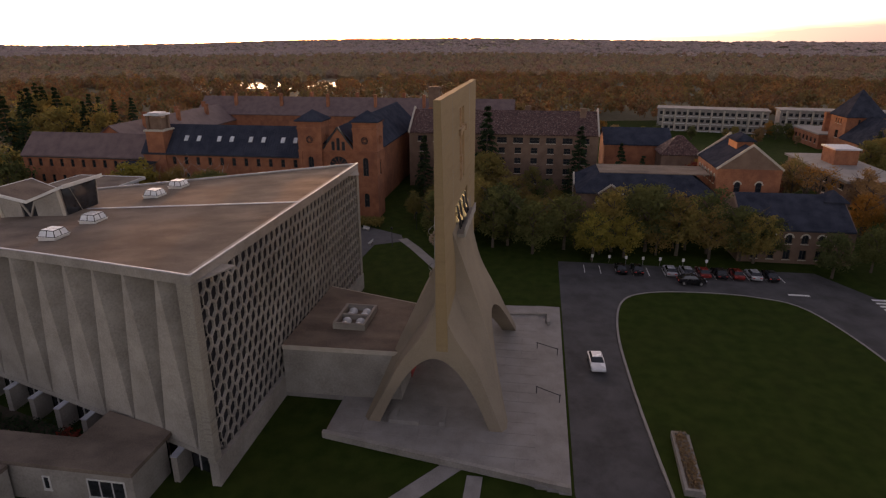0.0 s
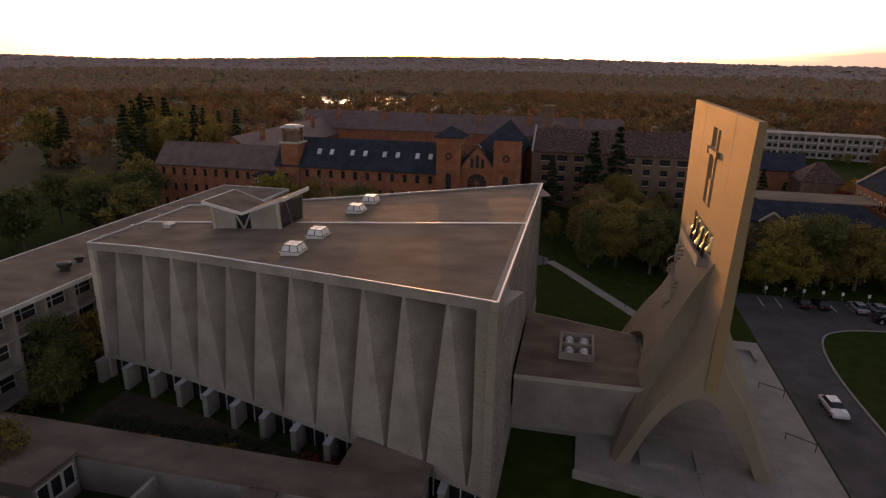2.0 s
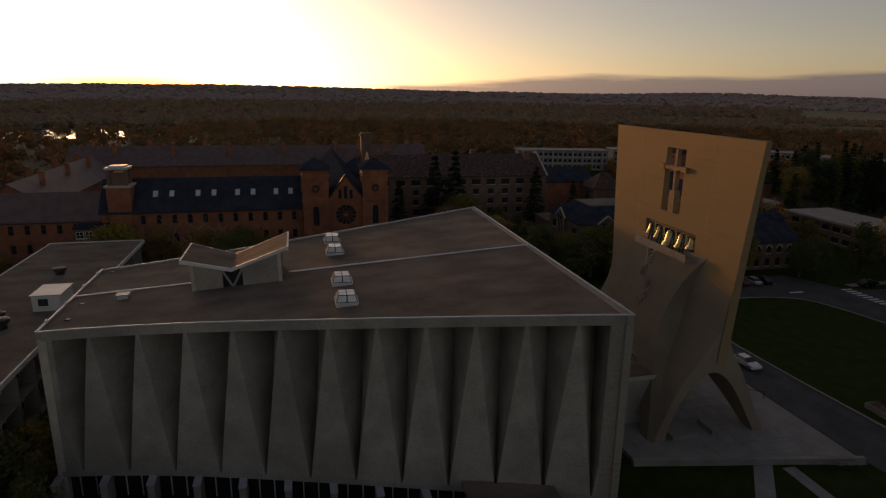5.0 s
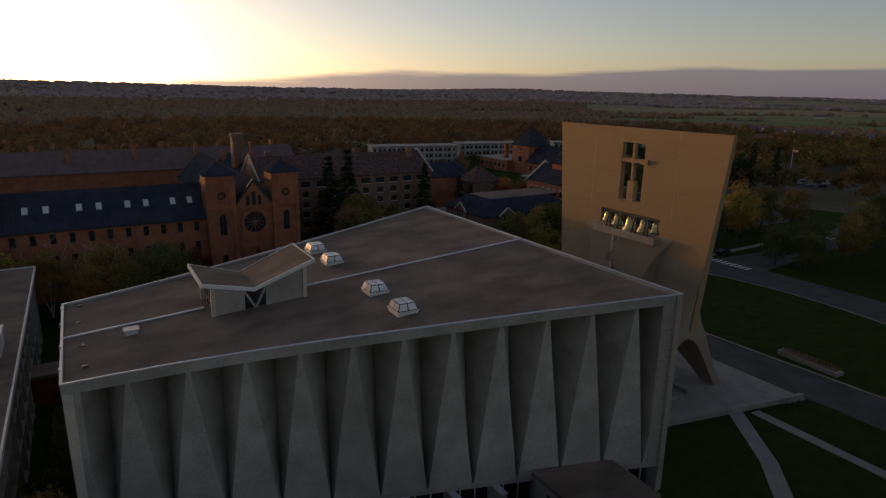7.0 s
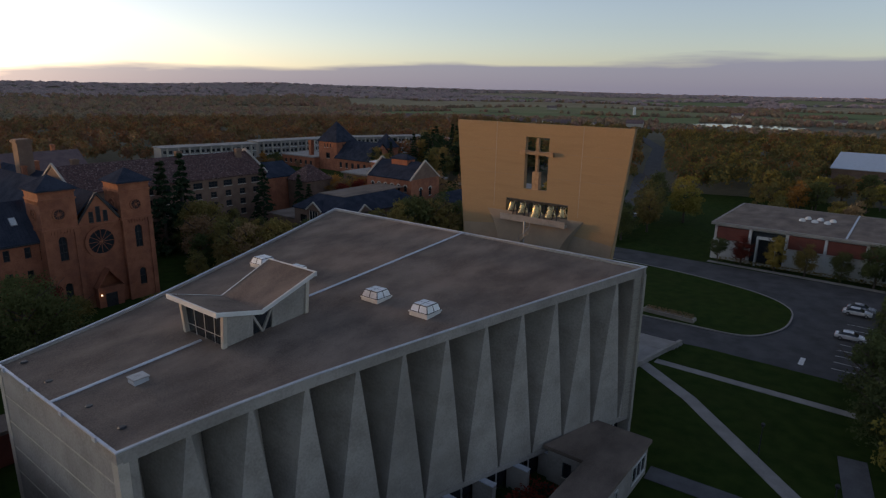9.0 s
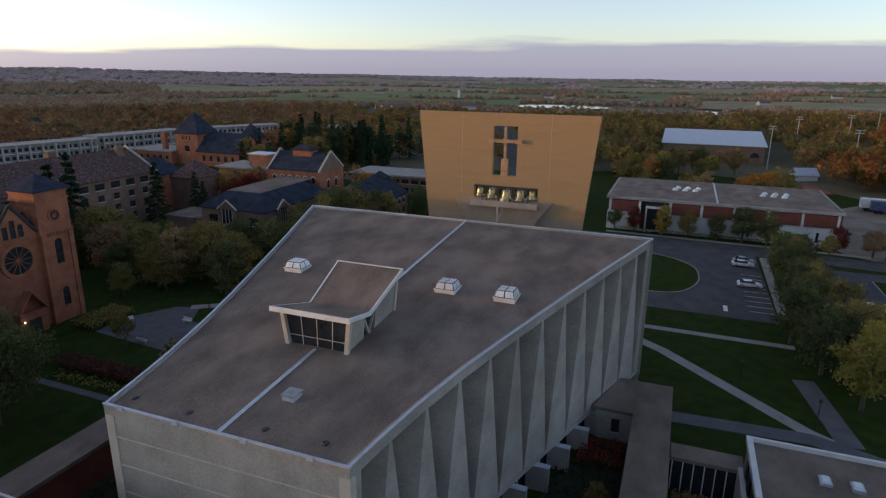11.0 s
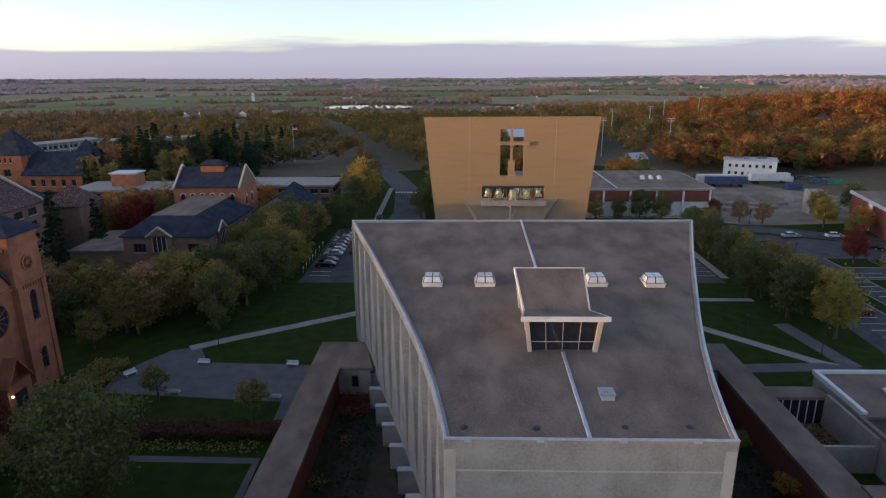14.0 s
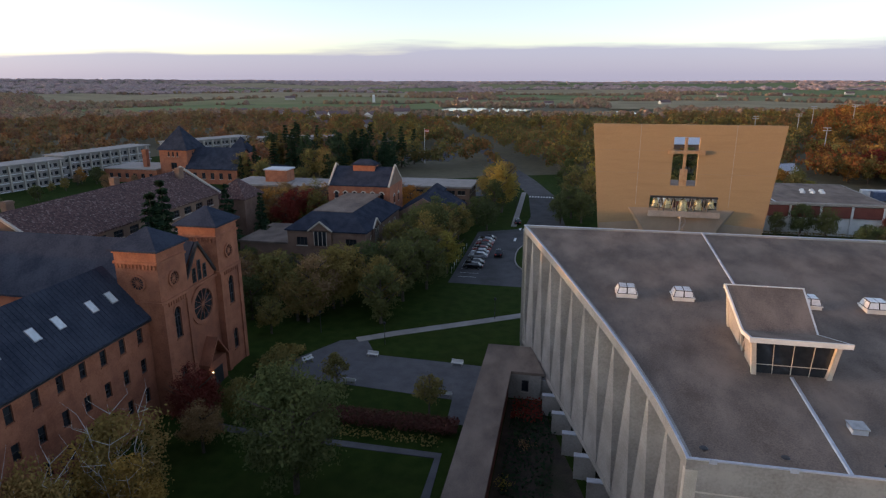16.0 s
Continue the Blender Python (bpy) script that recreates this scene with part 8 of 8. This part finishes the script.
car(-3.5, 17.6, 3, "white", "white sedan driving along the campus road")
car(-33.8, 35.6, 92, "black", "black pickup standing in the parking aisle", s=1.2)
for y, p in ((24.6, "black"), (27.4, "black"), (33.0, "silver"), (35.8, "silver"), (38.5, "red"), (41.2, "black"), (44.0, "red"), (46.8, "silver"), (49.5, "black")):
    car(-38.4, y, 180 + rng.uniform(-2, 2), p, f"{p} car parked nose-in beside the trees")
for x, y, rz, p in ((41.8, 32.8, 0, "white"), (41.6, 47.2, 0, "white"), (42.0, 50.1, 0, "silver"), (76, 49.6, 4, "silver"), (87, 49.4, -2, "white"), (89.5, 39.5, -40, "black"), (92.5, 36.8, -40, "black"), (73, 0.8, 2, "blue"), (61.3, -2.5, 0, "red"), (61, 27, 0, "white")):
    car(x, y, rz, p, f"{p} car parked in the open lot")
for i in range(5):
    car(122 + i * 2.9, 138 - i * 0.6, 80, ("black", "grey", "silver", "black", "grey")[i], "car parked at the edge of the yard")
car(-32.2, 70, 95, "black", "black car waiting at the crosswalk")
for i in range(12):
    car(-55 - i * 3.0, 118 + (i % 2) * 6, 85, ("silver", "black", "white", "grey")[i % 4], "car parked in the far lot")
solid("road", prism(rect(-96, -48, 110, 136), -0.3, 0.03), M["asphalt"], "far asphalt car park behind the library", "parking lot", kind="structure")
solid("road", prism(rect(-116, -78, 200, 232), -1.5, max(rise(-97, 216), 0) + 0.06), M["asphalt"], "grey asphalt far car park among trees", "car park", kind="structure")
for i in range(14):
    car(-113 + (i % 7) * 5, 207 + (i // 7) * 13, 80, ("silver", "black", "white", "grey", "silver")[i % 5], "car parked in the far lot", max(rise(-97, 216), 0) + 0.06)
# islands in the open lot
for x0, x1, y0, y1 in ((74, 82, 8, 16), (65.6, 68.6, -24, 46), (83, 85.5, -20, 30), (74, 84, 24, 31)):
    solid("island", boxes((x0, x1, y0, y1, -0.2, 0.16)), M["grass"], "grassed island with kerb in the parking lot", "traffic island", kind="structure")
    solid("kerb", strip([(x0, y0), (x1, y0), (x1, y1), (x0, y1), (x0, y0)], 0.2, -0.1, 0.2), M["paving"], "pale kerb round a grass island", "kerb", kind="structure")

# dark tar-filled cracks in the open lot
bm = bmesh.new()
for i in range(80):
    p = Vector((rng.uniform(57, 100), rng.uniform(-28, 46)))
    q = rng.choice([0.1, 1.6, 3.2, 4.8]) + rng.normal(0, 0.3)
    pts = [p]
    for k in range(7):
        q += rng.normal(0, 0.3)
        pts.append(pts[-1] + Vector((math.cos(q), math.sin(q))) * 1.7)
    strip([(v.x, v.y) for v in pts], 0.13, 0.02, 0.031, bm)
crack = solid("tar_crack", bm, M["tyre"], "dark tar-filled cracks across the parking lot", "road marking", kind="stuff")

# ---- benches, lamps, signs, hedges ----
for x, y, rz in ((-46.6, -23.2, -4), (-33.3, -23.6, -4), (-55.7, -26.7, 60), (-47.2, -31.9, 180), (-33.2, -33.0, 180)):
    b = thing("bench", "pale concrete garden bench on the paved court", "bench", pose(x, y, 0.045, 0, 0, rz), "court benches")
    part("seat", boxes((-0.9, 0.9, -0.25, 0.25, 0.4, 0.5)), M["white"], b)
    part("backrest", boxes((-0.9, 0.9, 0.2, 0.28, 0.5, 0.9)), M["white"], b)
    for sx in (-0.7, 0.7):
        part("leg", boxes((sx - 0.08, sx + 0.08, -0.22, 0.22, 0, 0.4)), M["concrete"], b)
for x, y in ((44.8, -20.2), (37, -12.6), (-46, -18.6), (-58, -16), (-30, -4.2), (58, 62), (72, 64), (-34.5, 90), (66.8, -2), (66.8, 30), (84, 4)):
    lp = thing("street_lamp", "slim dark lamp post beside the path", "lamp post", pose(x, y, 0.02), "path lamps")
    part("post", tube(bmesh.new(), (0, 0, 0), (0, 0, 3.6), 0.08, 0.05), M["darkmetal"], lp)
    bm = bmesh.new()
    lathe(bm, [(0.06, 3.5), (0.2, 3.6), (0.22, 3.85), (0.1, 4.0), (0, 4.02)], 10)
    part("lantern", bm, M["darkmetal"], lp)
for y in (20, 23, 26, 29, 32, 36, 40):
    sg = thing("parking_sign", "small white parking sign on a post", "sign", pose(-42.4, y, 0.02), "parking signs")
    part("post", tube(bmesh.new(), (0, 0, 0), (0, 0, 1.5), 0.04, 0.04), M["steel"], sg)
    part("panel", boxes((0.03, 0.06, -0.22, 0.22, 0.95, 1.55)), M["white"], sg)


def shrub_bank(name, label, x0, x1, y0, y1, h, n, material, size=0.16):
    x, y = rng.uniform(x0, x1, n), rng.uniform(y0, y1, n)
    z = h * rng.uniform(0.1, 1.0, n) ** 0.5
    me = leaf_mesh(name, np.stack([x, y, z], 1), rng.normal(0, 0.6, (n, 3)) + np.array([0, 0, 0.8]), rng.uniform(0.6, 1.3, n) * size)
    me.materials.append(M[material])
    tagged(new(name, me), label, "shrubs", "", "stuff")


shrub_bank("hedge", "dark reddish-brown hedge beside the court", -52, -30, -43.0, -40.0, 1.5, 11000, "hedge", 0.13)
shrub_bank("flower_bed", "low mixed flower border along the hedge", -50, -31.5, -45.2, -43.2, 0.7, 420, "leaf_olive", 0.2)
for sx in (-1, 1):
    gp = [(sx * 24.8, -64), (sx * 24.8, -32), (sx * 20.6, -32), (sx * 14.5, -53), (sx * 12.2, -64)]
    solid("garden_bed", prism(gp if sx > 0 else gp[::-1], -0.2, 0.05), M["mulch"], "dark planted soil between church and cloister", "garden bed", kind="structure")
for sx in (-1, 1):
    for gx, gy in ((23.2, -36.5), (21.9, -43.0), (23.6, -50.5), (21.4, -57.0)):
        bush = thing("flower_bush", "small white and yellow flowering garden bush", "bush", pose(sx * gx, gy, 0.05), "garden bushes")
        pts = rng.normal(size=(140, 3)) * np.array([0.45, 0.45, 0.28]) + np.array([0, 0, 0.55])
        me = leaf_mesh("foliage", pts, rng.normal(size=(140, 3)) + np.array([0, 0, 1.0]), rng.uniform(0.06, 0.14, 140))
        me.materials.append(M["leaf_yellow" if gy < -45 else "leaf_bare"])
        part("foliage", me, None, bush)
        part("stem", tube(bmesh.new(), (0, 0, -0.05), (0, 0, 0.5), 0.05, 0.03), M["bark"], bush)
shrub_bank("garden_border", "loose garden planting under the church wall", 17.5, 24.2, -62, -33, 0.6, 3200, "leaf_pine", 0.2)
shrub_bank("garden_border", "red and yellow shrubs in the cloister garden", 19.5, 24.2, -38, -33, 1.3, 500, "leaf_red", 0.2)
shrub_bank("garden_border", "loose garden planting under the church wall", -24, -18.5, -62, -33, 0.6, 1300, "leaf_pine", 0.24)
shrub_bank("garden_border", "red shrubs in the cloister garden", -24, -20, -38, -33, 1.3, 450, "leaf_red", 0.2)
shrub_bank("garden_border", "planting in the small court", 29.2, 34.2, -46.6, -39, 0.9, 1300, "leaf_bare", 0.2)
shrub_bank("shrub_row", "dark shrubs along the residence wing", -20, 20, -71.2, -69.2, 2.2, 3000, "leaf_green", 0.25)
shrub_bank("flower_bed", "plants in the raised lawn bed", 10.8, 19.2, 24.0, 25.2, 1.3, 500, "leaf_bare", 0.16)
shrub_bank("shrub_row", "shrubs before the brick church", -62, -57, -32, -24, 1.6, 1600, "leaf_olive", 0.22)
shrub_bank("shrub_row", "shrubs along the library", -60, -57, 16, 45, 2.0, 2400, "leaf_green", 0.25)
shrub_bank("shrub_row", "small shrubs along the arts building", 12, 62, 69, 70, 1.2, 1500, "leaf_olive", 0.2)
flag = thing("flag_pole", "flag pole with a red and white flag", "flag", pose(-88, 190, 0))
part("pole", tube(bmesh.new(), (0, 0, 0), (0, 0, 17), 0.15, 0.08), M["white"], flag)
part("flag", boxes((0.1, 2.2, -0.02, 0.02, 15.2, 16.5)), M["red"], flag)
part("stripe", boxes((0.1, 2.2, -0.03, 0.03, 15.5, 15.75), (0.1, 2.2, -0.03, 0.03, 16.0, 16.2)), M["white"], flag)

# ---- paving slabs of the plaza ----


def in_poly(x, y, poly):
    c = False
    for (x0, y0), (x1, y1) in zip(poly, poly[1:] + poly[:1]):
        if (y0 > y) != (y1 > y) and x < (x1 - x0) * (y - y0) / (y1 - y0) + x0:
            c = not c
    return c


slab_mesh = mesh_of(boxes((-0.985, 0.985, -0.985, 0.985, 0, 0.03, 0.01)), "slab", M["paving"])
for i in range(-10, 11):
    for j in range(-9, 6):
        x, y = i * 2.0, j * 2.0 - 0.8
        if all(in_poly(x + a, y + b, PLAZA) for a in (-0.95, 0.95) for b in (-0.95, 0.95)):
            part("paving_slab", slab_mesh, None, plaza, "", pose(x, y, 0.502))

# ---- honeycomb screen ----
HEX_W, HEX_HH, HEX_HS = 1.34, 0.93, 0.42
PITCH = HEX_HH + HEX_HS


def hex_ring(bm=None, at=(0, 0)):
    bm = bm or bmesh.new()
    hw = HEX_W / 2
    outer = [(0, HEX_HH), (-hw, HEX_HS), (-hw, -HEX_HS), (0, -HEX_HH), (hw, -HEX_HS), (hw, HEX_HS)]
    k = 0.84
    O_ = [bm.verts.new((at[0] + x, 0, at[1] + z)) for x, z in outer]
    I_ = [bm.verts.new((at[0] + x * k, 0.0, at[1] + z * k)) for x, z in outer]
    J_ = [bm.verts.new((at[0] + x * k * 0.96, -0.22, at[1] + z * k * 0.96)) for x, z in outer]
    for i in range(6):
        j = (i + 1) % 6
        bm.faces.new((O_[i], O_[j], I_[j], I_[i]))
        bm.faces.new((I_[i], I_[j], J_[j], J_[i]))
    return bm


screen = part("honeycomb_screen", boxes((-23.4, 23.4, ROOF_N - 0.5, ROOF_N + 0.06, 19.75, 20.02)), M["concrete"], church, "concrete honeycomb window screen")
hex_mesh = mesh_of(hex_ring(), "hexagon", M["concrete"])
far = bmesh.new()
count = 0
for r in range(13):
    z = 19.2 - r * PITCH
    n = 35 if r % 2 == 0 else 34
    for c in range(n):
        x = (n - 1) / 2 * HEX_W - c * HEX_W
        if z < 2.9 or (z < 6.0 and abs(x) < 8.0):
            continue
        if x > 0.5 or count >= 300 and x > 0.5:
            part("hexagon", hex_mesh, None, screen, "", pose(x, ROOF_N + 0.0, z))
            count += 1
        else:
            hex_ring(far, (x, z))
fo = part("hexagon", far, M["concrete"], screen, "", pose(0, ROOF_N, 0))
fo["kind"] = "stuff"
